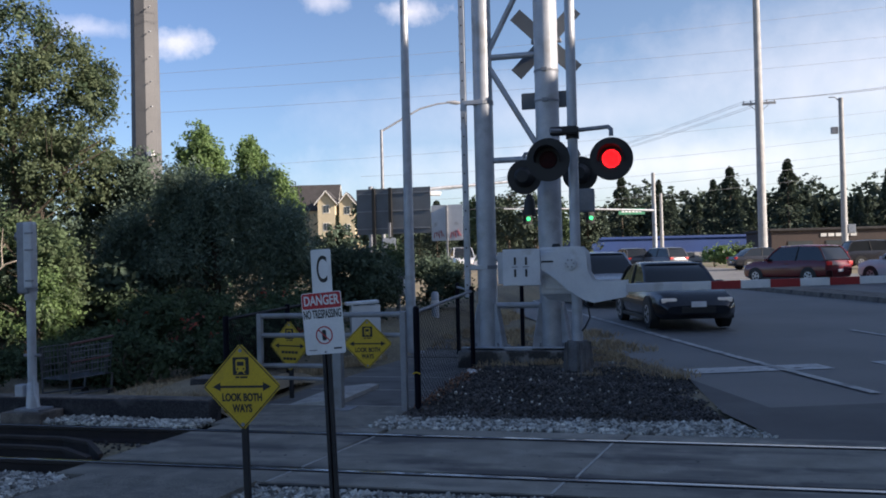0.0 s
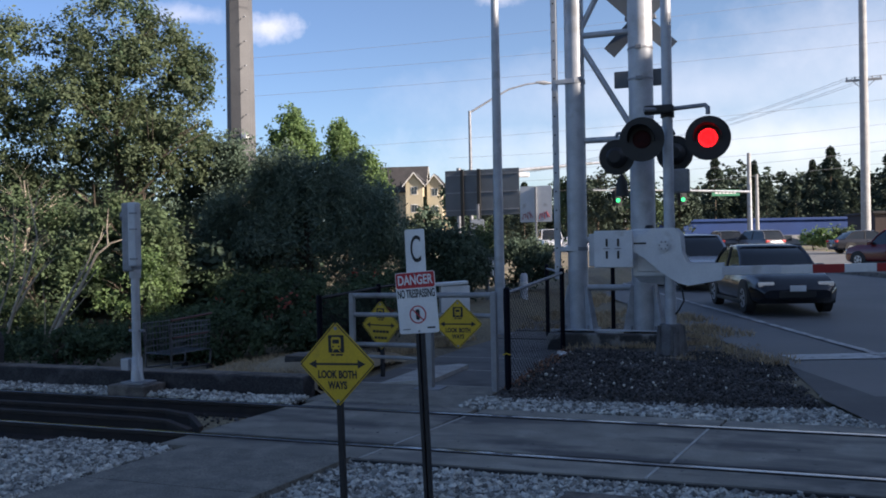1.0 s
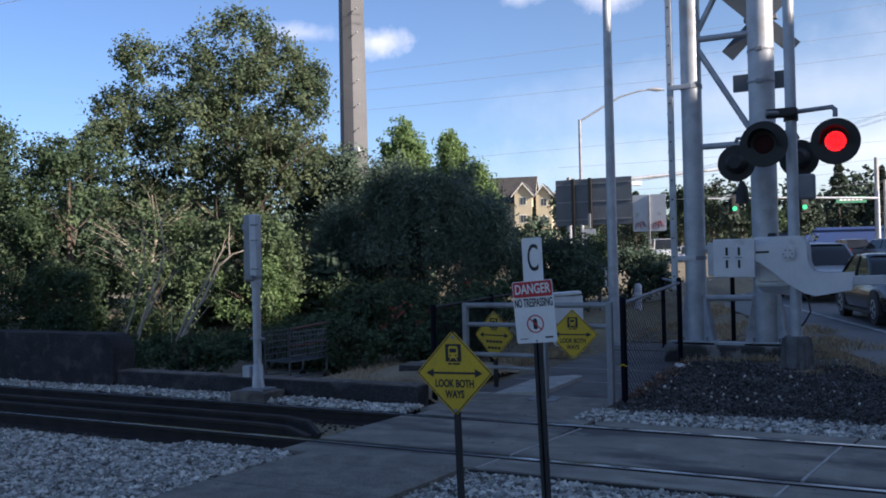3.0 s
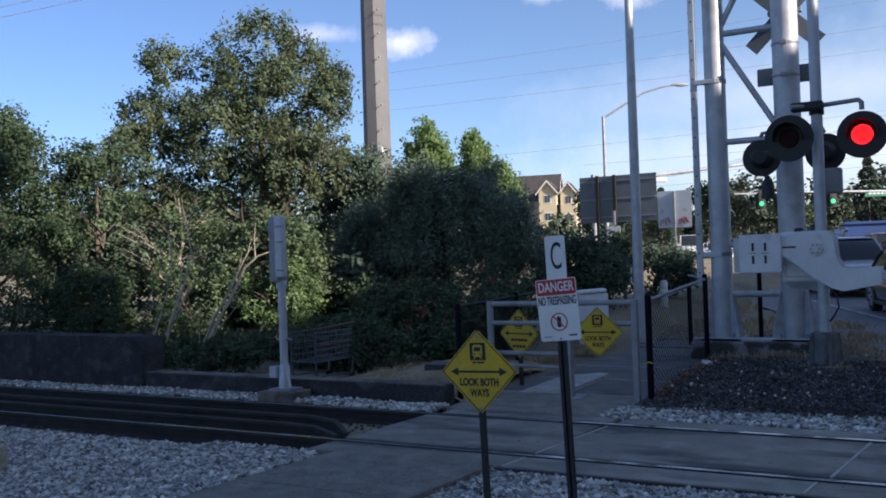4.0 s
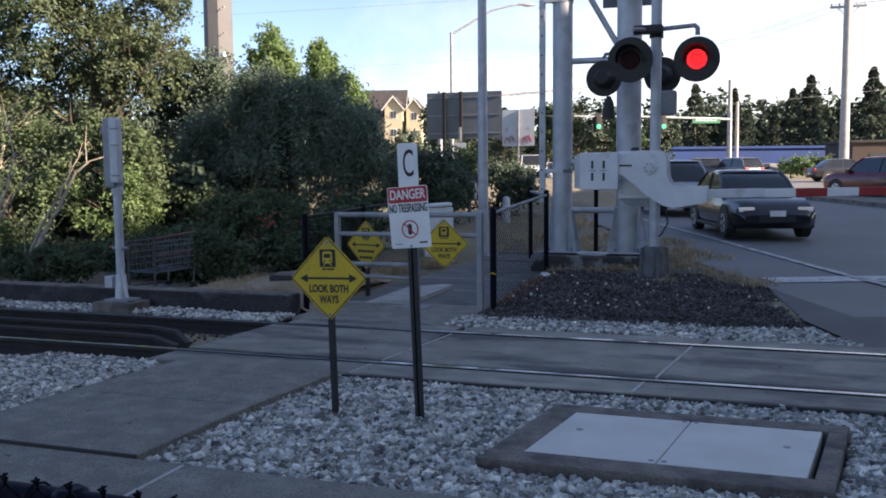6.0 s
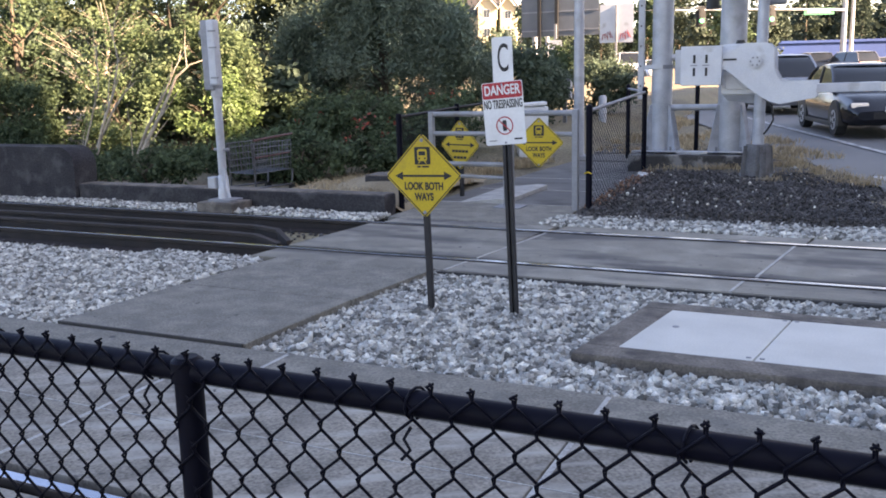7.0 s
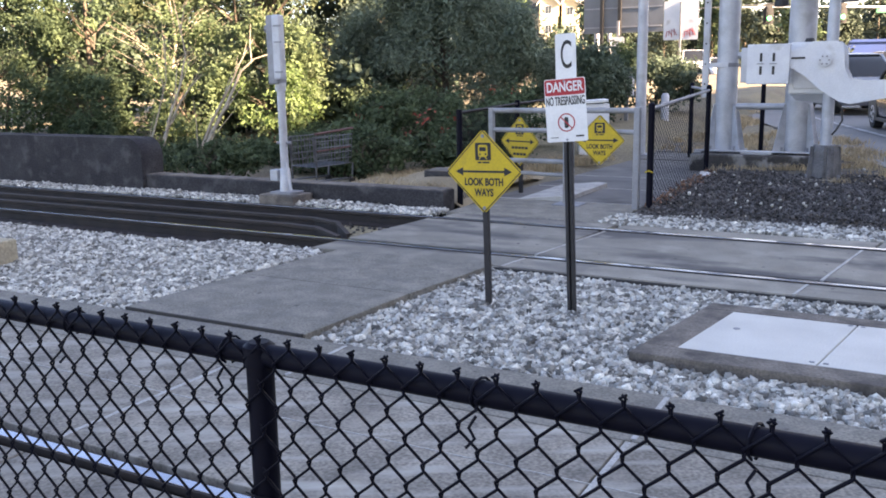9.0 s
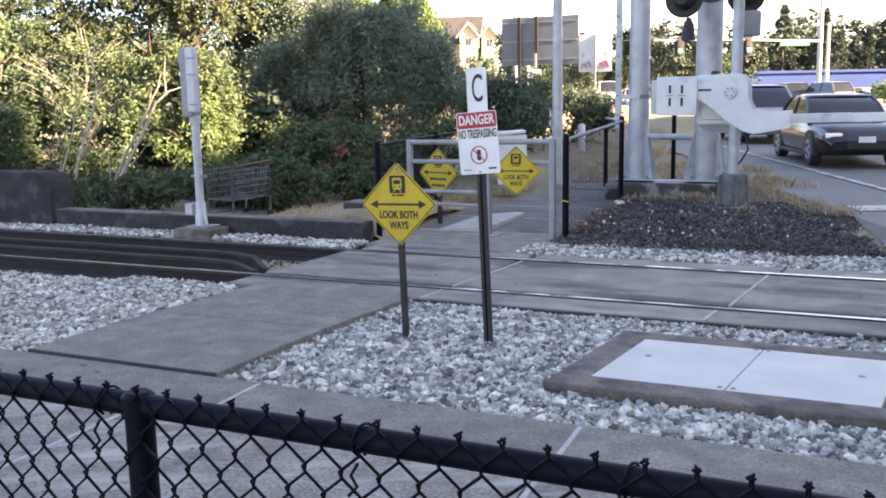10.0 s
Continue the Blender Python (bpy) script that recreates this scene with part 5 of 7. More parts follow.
flasher(-0.31, -0.35, 3.08, 0.305, -1, "lens_off", "round black light, not lit")
flasher(0.555, -0.25, 3.06, 0.300, -1, "lens_red", "round black light lit bright red")
flasher(-0.83, 0.72, 2.95, 0.265, 1, "lens_off", "round black light facing away")
flasher(0.02, 0.72, 2.96, 0.265, 1, "lens_off", "round black light facing away")
part("rear_crossarm", T([(-0.83, 0.66, 3.24), (-0.80, 0.66, 3.30), (0.0, 0.4, 3.32), (0.02, 0.62, 3.24)], 0.028, 8), "galv_dark", lights, smooth=True)
part("rear_clamp", T([(0, 0, 3.32), (0, 0.42, 3.32)], 0.03, 8), "galv_dark", lights)
bell = thing("crossing_bell", "dark grey bell box on the rear of the mast", "bell", Matrix.Translation((-0.62, 13.2, 2.42)))
part("bell_box", B(-0.12, 0.14, -0.09, 0.09, -0.06, 0.28, 0.03), "galv_dark", bell)
part("bell_gong", T([(-0.86, 0.3, -0.06), (-0.86, 0.3, 0.16), (-0.86, 0.3, 0.26)], [0.10, 0.075, 0.03], 16), "ink", bell, smooth=True)

# ---- street pole, large pole, signs beyond the path ----
sp = thing("street_pole", "slim pale metal street pole behind the footpath", "pole", Matrix.Translation((-4.12, 15.86, 0)))
part("pole", T([(0, 0, 0.0), (0, 0, 9.5)], [0.098, 0.058], 18), "galv", sp, smooth=True)
part("base_plate", B(-0.2, 0.2, -0.2, 0.2, 0.0, 0.04, 0.008), "galv_dark", sp)
part("pole_cap", T([(0, 0, 9.5), (0, 0, 9.54)], [0.065, 0.02], 14), "galv_dark", sp)
mp = thing("transmission_pole", "tall faceted weathered steel transmission pole", "pole", Matrix.Translation((-17.95, 28.7, 0)))
shaft = part("shaft", T([(0, 0, 0.3), (0, 0, 24)], [0.56, 0.38], 8), "mono", mp, "eight-sided tapering steel shaft")
shaft.matrix_basis = Matrix.Rotation(radians(-12.5), 4, "Z")
for k in range(14):
    z = 3 + 0.9 * k
    part("step_bolt", T([(0.45 * (1 - 0.012 * z), -0.36, z), (0.62 * (1 - 0.012 * z), -0.46, z)], 0.02, 6), "galv_dark", mp)
part("marker", B(0.30, 0.52, -0.5, -0.3, 5.70, 5.92, 0.02), "white", mp, "small white marker")
part("base_flange", T([(0, 0, 0.2), (0, 0, 0.3)], 0.8, 12), "concrete_old", mp)


def at_depth(a, b, z0=None):
    """The pose at a, turned so that local x runs from a to b in plan."""
    return Matrix.Translation((a[0], a[1], 0 if z0 is None else z0)) @ Matrix.Rotation(math.atan2(b[1] - a[1], b[0] - a[0]), 4, "Z")


bsn = thing("road_sign", "large grey sign seen from its back on black posts", "sign", at_depth((-9.99, 29.0), (-7.33, 28.95)))
for a, b in ((0.0, 0.62), (0.66, 1.22), (1.26, 2.66)):
    part("panel", P(rounded(a, b, 2.66, 4.22, 0.02), 0, 0.006), "sign_back", bsn, "bare grey metal panel")
for x in (0.64, 1.24):
    part("post", B(x - 0.055, x + 0.055, -0.09, -0.01, 0.0, 4.24, 0.006), "ink", bsn, "black steel post")
for z in (2.85, 3.45, 4.05):
    part("stiffener", B(0.02, 2.62, -0.02, -0.002, z - 0.02, z + 0.02), "galv_dark", bsn)
gsn = thing("road_sign", "pale sign back with red graffiti scrawls", "sign", at_depth((-7.08, 28.1), (-6.02, 28.08)))
part("panel", P(rounded(0, 0.52, 2.36, 3.52, 0.04), 0, 0.005), "alu", gsn)
part("panel", P(rounded(0.54, 1.06, 2.36, 3.52, 0.04), 0, 0.005), "alu", gsn)
part("post", B(0.50, 0.56, -0.06, -0.005, 0.0, 3.5, 0.006), "galv_dark", gsn)
for x, sgn in ((0.24, 1), (0.80, -1)):
    for k in range(4):
        part("graffiti", T([(x - 0.16 + 0.09 * k, -0.006, 2.45 + 0.05 * (k % 2)), (x - 0.13 + 0.07 * k, -0.006, 2.62 + 0.03 * k), (x - 0.06 + 0.08 * k, -0.006, 2.50 + 0.1 * ((k + 1) % 2))], 0.014, 5), "arm_red", gsn, "scrawled red paint")
sb = thing("small_sign_post", "small white sign backs on a dark post", "sign", Matrix.Translation((-8.5, 28.0, 0)))
part("post", B(-0.04, 0.04, 0, 0.06, 0, 3.0, 0.004), "galv_dark", sb)
part("plate", P(rounded(-0.22, 0.22, 2.0, 2.5, 0.05), -0.006, 0), "alu", sb)
part("round_plate", T([(0.05, -0.01, 1.7), (0.05, -0.004, 1.7)], 0.26, 20), "alu", sb)
cb = thing("utility_box", "grey utility box on a short post", "utility box", Matrix.Translation((-5.55, 19.6, 0.19)))
part("box", B(-0.15, 0.15, -0.08, 0.08, 0.72, 1.18, 0.015), "galv", cb)
part("post", B(-0.04, 0.04, -0.04, 0.04, -0.15, 0.74, 0.005), "galv_dark", cb)
wb = thing("electrical_cabinet", "white metal cabinet behind the barrier", "cabinet", at_depth((-4.72, 14.36), (-4.30, 14.57)))
part("body", B(0.0, 0.50, 0, 0.3, 0.0, 0.98, 0.015), "white", wb)
part("lid", B(-0.03, 0.53, -0.03, 0.33, 0.98, 1.03, 0.01, m=Matrix.Rotation(radians(-3), 4, "Y")), "white", wb)
part("door_handle", B(0.38, 0.40, -0.02, 0, 0.5, 0.62, 0.004), "galv_dark", wb)
bl = thing("bollard", "grey round bollard beside the footpath", "bollard", Matrix.Translation((-4.9, 20.4, 0.08)))
part("post", T([(0, 0, 0), (0, 0, 0.85), (0, 0, 0.9)], [0.09, 0.09, 0.05], 14), "galv", bl, smooth=True)
part("band", T([(0, 0, 0.62), (0, 0, 0.70)], 0.093, 14), "white", bl)
dry = []
for k in range(90):
    y = random.uniform(16.2, 34)
    p_, q_ = -2.6 - (y - 14) * 0.36, road_pt(-1.3, (y - RY) / UY).x
    dry.append((random.uniform(p_, q_), y, rise(y) - 0.03, random.uniform(0.2, 0.5)))
blades("dry_grass", 9000, dry, 0.14, "straw", "dry grass between the footpath and the road", width=0.01)
kb = thing("kerb_block", "low dark concrete block by the footpath", "block", Matrix.Translation((-4.95, 10.5, 0)))
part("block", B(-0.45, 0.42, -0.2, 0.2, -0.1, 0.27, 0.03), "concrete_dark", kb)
# paler top again stands for light falling on the block
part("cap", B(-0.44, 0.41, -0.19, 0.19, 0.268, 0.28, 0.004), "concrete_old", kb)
litter = thing("litter", "crumpled white scrap of litter on the verge", "litter", Matrix.Translation((-2.20, 12.5, 0.11)))
bm = bmesh.new()
bmesh.ops.create_icosphere(bm, subdivisions=2, radius=0.075)
for v in bm.verts:
    v.co *= 0.7 + 0.7 * random.random()
    v.co.z *= 0.6
part("scrap", bm, "litter", litter)

# ---- shopping cart ----
cart = thing("shopping_cart", "abandoned wire shopping cart with red handle", "shopping cart", pose(-7.06, 10.3, -0.02, 0, 0, 82) @ Matrix.Scale(1.07, 4))
for y, x0, x1 in ((-0.22, -0.38, 0.36), (0.22, -0.38, 0.36)):
    bm = bmesh.new()
    for k in range(14):
        x = x0 + (x1 - x0) * k / 13
        tube(bm, [(x * 0.9, y, 0.30), (x, y, 0.68)], 0.005, 5)
    for z in (0.30, 0.38, 0.46, 0.54, 0.62, 0.68):
        tube(bm, [(x0 * (0.9 + (z - 0.3) * 0.26), y, z), (x1 * (0.9 + (z - 0.3) * 0.26), y, z)], 0.006, 5)
    tagged(part("basket_side", bm, "chrome", cart, "grey wire basket side"), kind="stuff")
    part("frame_leg", T([(-0.34, y, 0.68), (-0.33, y, 0.12), (0.34, y, 0.10)], 0.014, 8), "chrome", cart)
    part("frame_leg", T([(0.36, y, 0.30), (0.34, y, 0.08)], 0.014, 8), "chrome", cart)
    for x in (-0.33, 0.34):
        part("wheel", T([(x, y - 0.015, 0.05), (x, y + 0.015, 0.05)], 0.055, 14), "tyre", cart, smooth=True)
bm = bmesh.new()
for k in range(9):
    tube(bm, [(-0.34 + 0.68 * k / 8, -0.22, 0.30), (-0.34 + 0.68 * k / 8, 0.22, 0.30)], 0.005, 5)
for x in (-0.37, 0.36):
    for k in range(7):
        tube(bm, [(x * 0.9, -0.22 + 0.44 * k / 6, 0.30), (x, -0.22 + 0.44 * k / 6, 0.68)], 0.005, 5)
tagged(part("basket", bm, "chrome", cart), kind="stuff")
part("handle", T([(-0.34, -0.24, 0.72), (0.36, -0.24, 0.76)], 0.017, 10), "red_plastic", cart, "faded red handle")
part("trim", T([(-0.32, -0.235, 0.50), (0.30, -0.235, 0.52)], 0.012, 8), "red_plastic", cart)


# ---- trees and shrubs ----
def leaves(blobs, clumps, per, size, spread, seed, droop=0.0, shell=0.55, holes=0.8, slim=0.28, up=0.0, gap=-0.2):
    """Leaf quads gathered in clumps through a set of ellipsoids (x, y, z, rx, ry, rz)."""
    g = np.random.default_rng(seed)
    bl = np.array(blobs, dtype=float)
    wgt = np.prod(bl[:, 3:], 1) ** (2 / 3)
    k = g.choice(len(bl), clumps, p=wgt / wgt.sum())
    d = g.normal(size=(clumps, 3)); d /= np.linalg.norm(d, axis=1)[:, None]
    rad = shell + (1 - shell) * g.random(clumps) ** 0.6
    rad *= 0.86 + 0.28 * g.random(clumps)
    c = bl[k, :3] + d * rad[:, None] * bl[k, 3:]
    if holes:
        f_ = 1.0 / holes
        kept = np.array([noise.noise(Vector(p) * f_ + Vector((seed, 0, 0))) > gap for p in c])
        c, d = c[kept], d[kept]
    n = len(c) * per
    # each clump is a spray along its own twig
    tw = g.normal(size=(len(c), 3)) * np.array([1, 1, 0.7])
    tw[:, 2] = tw[:, 2] * (1 - 0.5 * up) + up
    tw /= np.linalg.norm(tw, axis=1)[:, None]
    wide = (0.45 + 0.75 * g.random(len(c)))[:, None]
    along = np.clip(g.normal(size=(n, 1)), -1.6, 1.6) * spread * 1.15
    pos = np.repeat(c, per, 0) + np.repeat(tw, per, 0) * along * np.repeat(wide, per, 0) + np.clip(g.normal(size=(n, 3)), -1.7, 1.7) * spread * 0.6 * np.repeat(wide, per, 0)
    # each leaf turns its face outwards and up, more or less
    face = np.repeat(d, per, 0) * 0.9 + g.normal(size=(n, 3)) * 0.62 + np.array([0, 0, 0.35])
    a = g.normal(size=(n, 3)) + np.repeat(tw, per, 0) * 1.2; a[:, 2] -= droop
    b = np.cross(face, a); b /= np.linalg.norm(b, axis=1)[:, None]
    a = np.cross(b, face); a /= np.linalg.norm(a, axis=1)[:, None]
    s = (size * (0.6 + 0.8 * g.random(n)))[:, None]
    v = np.stack([pos - a * s * 0.5, pos + b * s * slim, pos + a * s * 0.5, pos - b * s * slim], 1).reshape(-1, 3)
    f = np.arange(n * 4).reshape(-1, 4)
    return v, f


def branchy(base, top, r, limbs, seed, reach):
    """A tapered trunk with forking limbs."""
    g = random.Random(seed)
    base, top = Vector(base), Vector(top)
    bm = bmesh.new()
    tr = [base.lerp(top, t) + Vector((g.uniform(-1, 1), g.uniform(-1, 1), 0)) * 0.12 * (0 < t) for t in (0, 0.2, 0.45, 0.7, 1)]
    tube(bm, tr, [r * 1.25, r, r * 0.8, r * 0.5, r * 0.15], 9)
    for k in range(limbs):
        t = g.uniform(0.22, 0.9)
        p = base.lerp(top, t)
        a = g.uniform(0, 6.28)
        L = reach * g.uniform(0.5, 1.0) * (1.15 - 0.6 * t)
        q = p + Vector((math.cos(a) * L * 0.5, math.sin(a) * L * 0.5, L * 0.45))
        e = p + Vector((math.cos(a + 0.3) * L, math.sin(a + 0.3) * L, L * 0.75))
        rr = r * 0.42 * (1.1 - t)
        tube(bm, [p, q, e], [rr, rr * 0.6, rr * 0.15], 6)
        for s in (-0.7, 0.6):
            e2 = q + Vector((math.cos(a + s) * L * 0.5, math.sin(a + s) * L * 0.5, L * 0.4))
            tube(bm, [q, (q + e2) / 2 + Vector((0, 0, 0.05)), e2], [rr * 0.5, rr * 0.3, rr * 0.08], 5)
    return bm


def tree(name, label, base, h, blobs, clumps, per, size, spread, leaf, seed, r=0.16, limbs=12, reach=2.0, trunk="bark", droop=0.0, shell=0.5, category="tree", second=None, slim=0.28, up=0.0, gap=-0.2):
    """Blobs are given relative to the base."""
    t = thing(name, label, category, Matrix.Translation(base))
    part("trunk", branchy((0, 0, -0.1), (0, 0, h * 0.86), r, limbs, seed, reach), trunk, t, smooth=True)
    if size < 0.16:  # near growth: smaller and more leaves
        size, per = size * 0.70, int(per * 1.8)
    v, f = leaves(blobs, clumps, per, size, spread, seed, droop, shell, slim=slim, up=up, gap=gap)
    if second:
        cut = int(len(f) * 0.78) * 4
        fast("crown", v[:cut], f[:cut // 4], leaf, t)
        fast("crown_sprays", v[cut:], np.arange(len(v) - cut).reshape(-1, 4), second, t, "paler outer sprays of leaves")
    else:
        fast("crown", v, f, leaf, t)
    return t


def bumpy(cx, cy, cz, rx, ry, rz, n, seed, k=0.5):
    """Ellipsoids scattered over a large one, for an uneven outline."""
    g = random.Random(seed)
    out = [(cx, cy, cz, rx * 0.75, ry * 0.75, rz * 0.75)]
    for _ in range(n):
        a, e = g.uniform(0, 6.283), g.uniform(-0.5, 1.3)
        s = k * g.uniform(0.55, 1.0)
        out.append((cx + rx * 0.75 * math.cos(a) * math.cos(e), cy + ry * 0.75 * math.sin(a) * math.cos(e), cz + rz * 0.78 * math.sin(e), rx * s, ry * s, rz * s * 0.8))
    return out


# crown lobes as (across the view, height, radius, depth)
lobes = ((0.3, 5.5, 1.55, 0.2), (-0.6, 7.0, 0.6, 0.1), (0.3, 7.05, 0.65, -0.2), (1.0, 6.8, 0.6, 0.3), (-0.1, 7.35, 0.42, 0.0), (-2.25, 6.5, 0.62, -0.3), (-1.4, 6.2, 0.8, 0.2), (-2.9, 5.4, 0.75, 0.2), (-3.3, 4.6, 0.7, -0.2), (-2.2, 5.1, 1.0, 0.4), (-3.5, 3.9, 0.7, 0.1),
         (1.55, 5.4, 0.75, -0.4), (1.75, 4.4, 0.6, 0.2), (1.65, 6.1, 0.5, 0.1), (1.5, 3.6, 0.55, 0.0), (-0.9, 4.8, 1.2, -0.5), (0.5, 3.9, 1.0, -0.3), (-1.5, 3.6, 1.0, 0.4), (0.9, 4.6, 0.8, -0.7), (-2.6, 3.4, 0.8, 0.0), (0.0, 6.2, 0.9, -0.7))
tree("tree", "tall olive-green broadleaf tree behind the barrier wall", (-13.5, 16.8, 0.2), 7.3,
     [(0.878 * u - 0.478 * d, 0.478 * u + 0.878 * d, z - 0.2, r_, r_ * 0.9, r_ * 0.85) for u, z, r_, d in lobes],
     1750, 26, 0.13, 0.17, "leaf_olive", 11, r=0.15, limbs=24, reach=2.7, shell=0.4, second="leaf_green", up=0.6)
tree("tree", "leafy green tree beside the barrier wall", (-17.2, 12.2, 0.2), 5.4, bumpy(0, 0, 3.0, 1.7, 1.6, 2.2, 12, 5, 0.42), 700, 26, 0.13, 0.17, "leaf_green", 12, r=0.12, limbs=12, reach=1.6, gap=-0.02)
tree("shrub", "tall sunlit green shrub", (-15.3, 13.5, 0.2), 4.5, bumpy(0, 0, 2.5, 1.5, 1.2, 1.9, 12, 6, 0.42), 520, 26, 0.12, 0.16, "leaf_green", 13, r=0.08, limbs=14, reach=1.3, category="shrub", second="leaf_yellow", gap=-0.02)
tree("shrub", "thin dry shrub with bare twigs and yellow leaves", (-13.3, 13.8, 0.2), 3.4, bumpy(0, 0, 1.7, 1.2, 0.9, 1.4, 9, 7, 0.42), 230, 22, 0.12, 0.18, "leaf_yellow", 14, r=0.06, limbs=26, reach=1.5, trunk="deadwood", category="shrub", second="leaf_green", gap=-0.02)
tree("shrub", "sunlit yellow-green shrub behind the signal post", (-11.0, 14.0, 0.1), 3.0, bumpy(0.0, 0, 1.35, 1.05, 0.9, 1.4, 14, 8, 0.42), 400, 24, 0.12, 0.16, "leaf_yellow", 15, r=0.06, limbs=12, reach=1.2, category="shrub", second="leaf_olive")
tree("shrub", "tall shadowed green shrub", (-19.2, 15.5, 0.2), 4.6, bumpy(0, 0, 2.6, 2.0, 1.6, 2.0, 10, 9, 0.42), 520, 26, 0.13, 0.18, "leaf_green", 16, r=0.1, limbs=12, reach=1.5, category="shrub", gap=-0.02)
tree("tree", "green tree filling the gap behind the shrubs", (-16.5, 19.5, 0.3), 4.8, bumpy(0, 0, 2.6, 2.4, 1.8, 2.1, 12, 10, 0.42), 620, 26, 0.14, 0.2, "leaf_dark", 17, r=0.12, limbs=12, reach=1.8)
tree("tree", "dark shadowed tree behind the shrubs", (-12.0, 19.5, 0.3), 4.6, bumpy(0, 0, 2.3, 2.2, 1.6, 2.0, 12, 18, 0.42), 620, 26, 0.14, 0.2, "leaf_dark", 18, r=0.12, limbs=12, reach=1.8)
spikes = []
for k in range(64):
    g_s = random.Random(900 + k)
    sx_, sy_ = g_s.uniform(-2.35, 2.35), g_s.uniform(-1.2, 0.8)
    spikes.append((sx_, sy_, 2.75 - 0.20 * sx_ * sx_ + g_s.uniform(-0.35, 0.3), 0.17, 0.17, g_s.uniform(0.4, 0.75)))
tree("shrub", "large dark green willow-like shrub", (-8.95, 17.4, 0.25), 3.7, bumpy(0, 0, 1.45, 2.6, 1.7, 1.55, 30, 19, 0.32) + spikes, 4600, 28, 0.135, 0.20, "leaf_willow", 19, r=0.09, limbs=20, reach=1.4, category="shrub", shell=0.6, slim=0.15, up=1.3, gap=0.0)
tree("shrub", "dark green shrub beside the large one", (-6.3, 18.6, 0.25), 2.0, bumpy(0, 0, 0.95, 1.1, 1.0, 0.85, 12, 20, 0.42), 460, 26, 0.14, 0.15, "leaf_dark", 20, r=0.06, limbs=10, reach=0.9, category="shrub")
tree("shrub", "yellow-green sunlit shrub by the sign", (-6.6, 21.5, 0.3), 2.1, bumpy(0, 0, 1.05, 0.8, 0.8, 0.95, 8, 21, 0.42), 240, 24, 0.13, 0.14, "leaf_yellow", 21, r=0.05, limbs=8, reach=0.7, category="shrub", second="leaf_dark")
tree("shrub", "rounded dark green shrub by the street pole", (-5.6, 22.5, 0.3), 1.6, bumpy(0, 0, 0.75, 1.2, 0.9, 0.68, 10, 22, 0.42), 330, 24, 0.13, 0.14, "leaf_dark", 22, r=0.05, limbs=8, reach=0.7, category="shrub")
for k, (x, y, h, s) in enumerate(((-18.4, 33.4, 7.4, 1.2), (-17.6, 36.5, 7.4, 1.05), (-14.1, 31.5, 4.9, 0.7), (-21.2, 35.5, 6.0, 0.9))):
    tree("tree", "bright sunlit green tree beyond the dark shrub", (x, y, 0.5), h, bumpy(0, 0, h * 0.58, s, s, h * 0.38, 14, 30 + k, 0.4), 520, 34, 0.17, 0.2, "leaf_bright", 30 + k, r=0.1, limbs=12, reach=1.1, up=0.6)
# low growth along the wall and under the large shrub
for k, (x, y, rx, ry, h, leaf) in enumerate(((-11.5, 10.9, 2.6, 0.8, 0.24, "leaf_ivy"), (-14.5, 10.8, 2.2, 0.9, 0.3, "leaf_ivy"), (-9.0, 12.0, 1.4, 0.8, 0.35, "leaf_ivy"), (-7.2, 12.8, 1.6, 0.9, 1.2, "leaf_ivy"), (-5.9, 14.2, 1.1, 1.0, 1.25, "leaf_ivy"), (-5.6, 12.4, 0.6, 0.6, 0.75, "leaf_ivy"), (-8.6, 14.8, 1.9, 1.0, 1.4, "leaf_ivy"), (-10.3, 16.0, 1.2, 0.9, 2.2, "leaf_dark"), (-9.2, 13.6, 0.9, 0.7, 0.6, "leaf_ivy"), (-17.5, 10.8, 2.0, 0.8, 0.9, "leaf_ivy"), (-9.0, 10.1, 1.2, 0.5, 0.5, "leaf_ivy"), (-7.3, 11.4, 1.3, 0.5, 0.7, "leaf_ivy"), (-6.0, 11.9, 0.8, 0.5, 0.6, "leaf_ivy"), (-6.7, 11.0, 0.7, 0.4, 0.55, "leaf_ivy"), (-5.7, 12.9, 0.9, 0.6, 1.0, "leaf_ivy"), (-7.9, 11.2, 0.8, 0.5, 0.6, "leaf_ivy"), (-10.8, 12.2, 1.1, 0.6, 0.22, "leaf_ivy"))):
    tree("bramble", "low tangle of ivy and brambles", (x, y, 0.1), h, bumpy(0, 0, h * 0.42, rx * 0.8, ry * 0.8, h * 0.5, 14, 50 + k, 0.4), int(150 * rx), 24, 0.11, 0.12, leaf, 50 + k, r=0.02, limbs=14, reach=h * 0.8, category="bramble", shell=0.5)
v, f = leaves([(-6.0, 13.6, 0.8, 1.0, 0.7, 0.5), (-7.4, 12.6, 0.8, 0.8, 0.4, 0.5), (-6.4, 12.2, 0.7, 0.5, 0.3, 0.4)], 46, 10, 0.07, 0.07, 77)
tagged(fast("red_leaves", v, f, "berry"), "scattered red-brown bramble leaves", "leaves", kind="stuff")
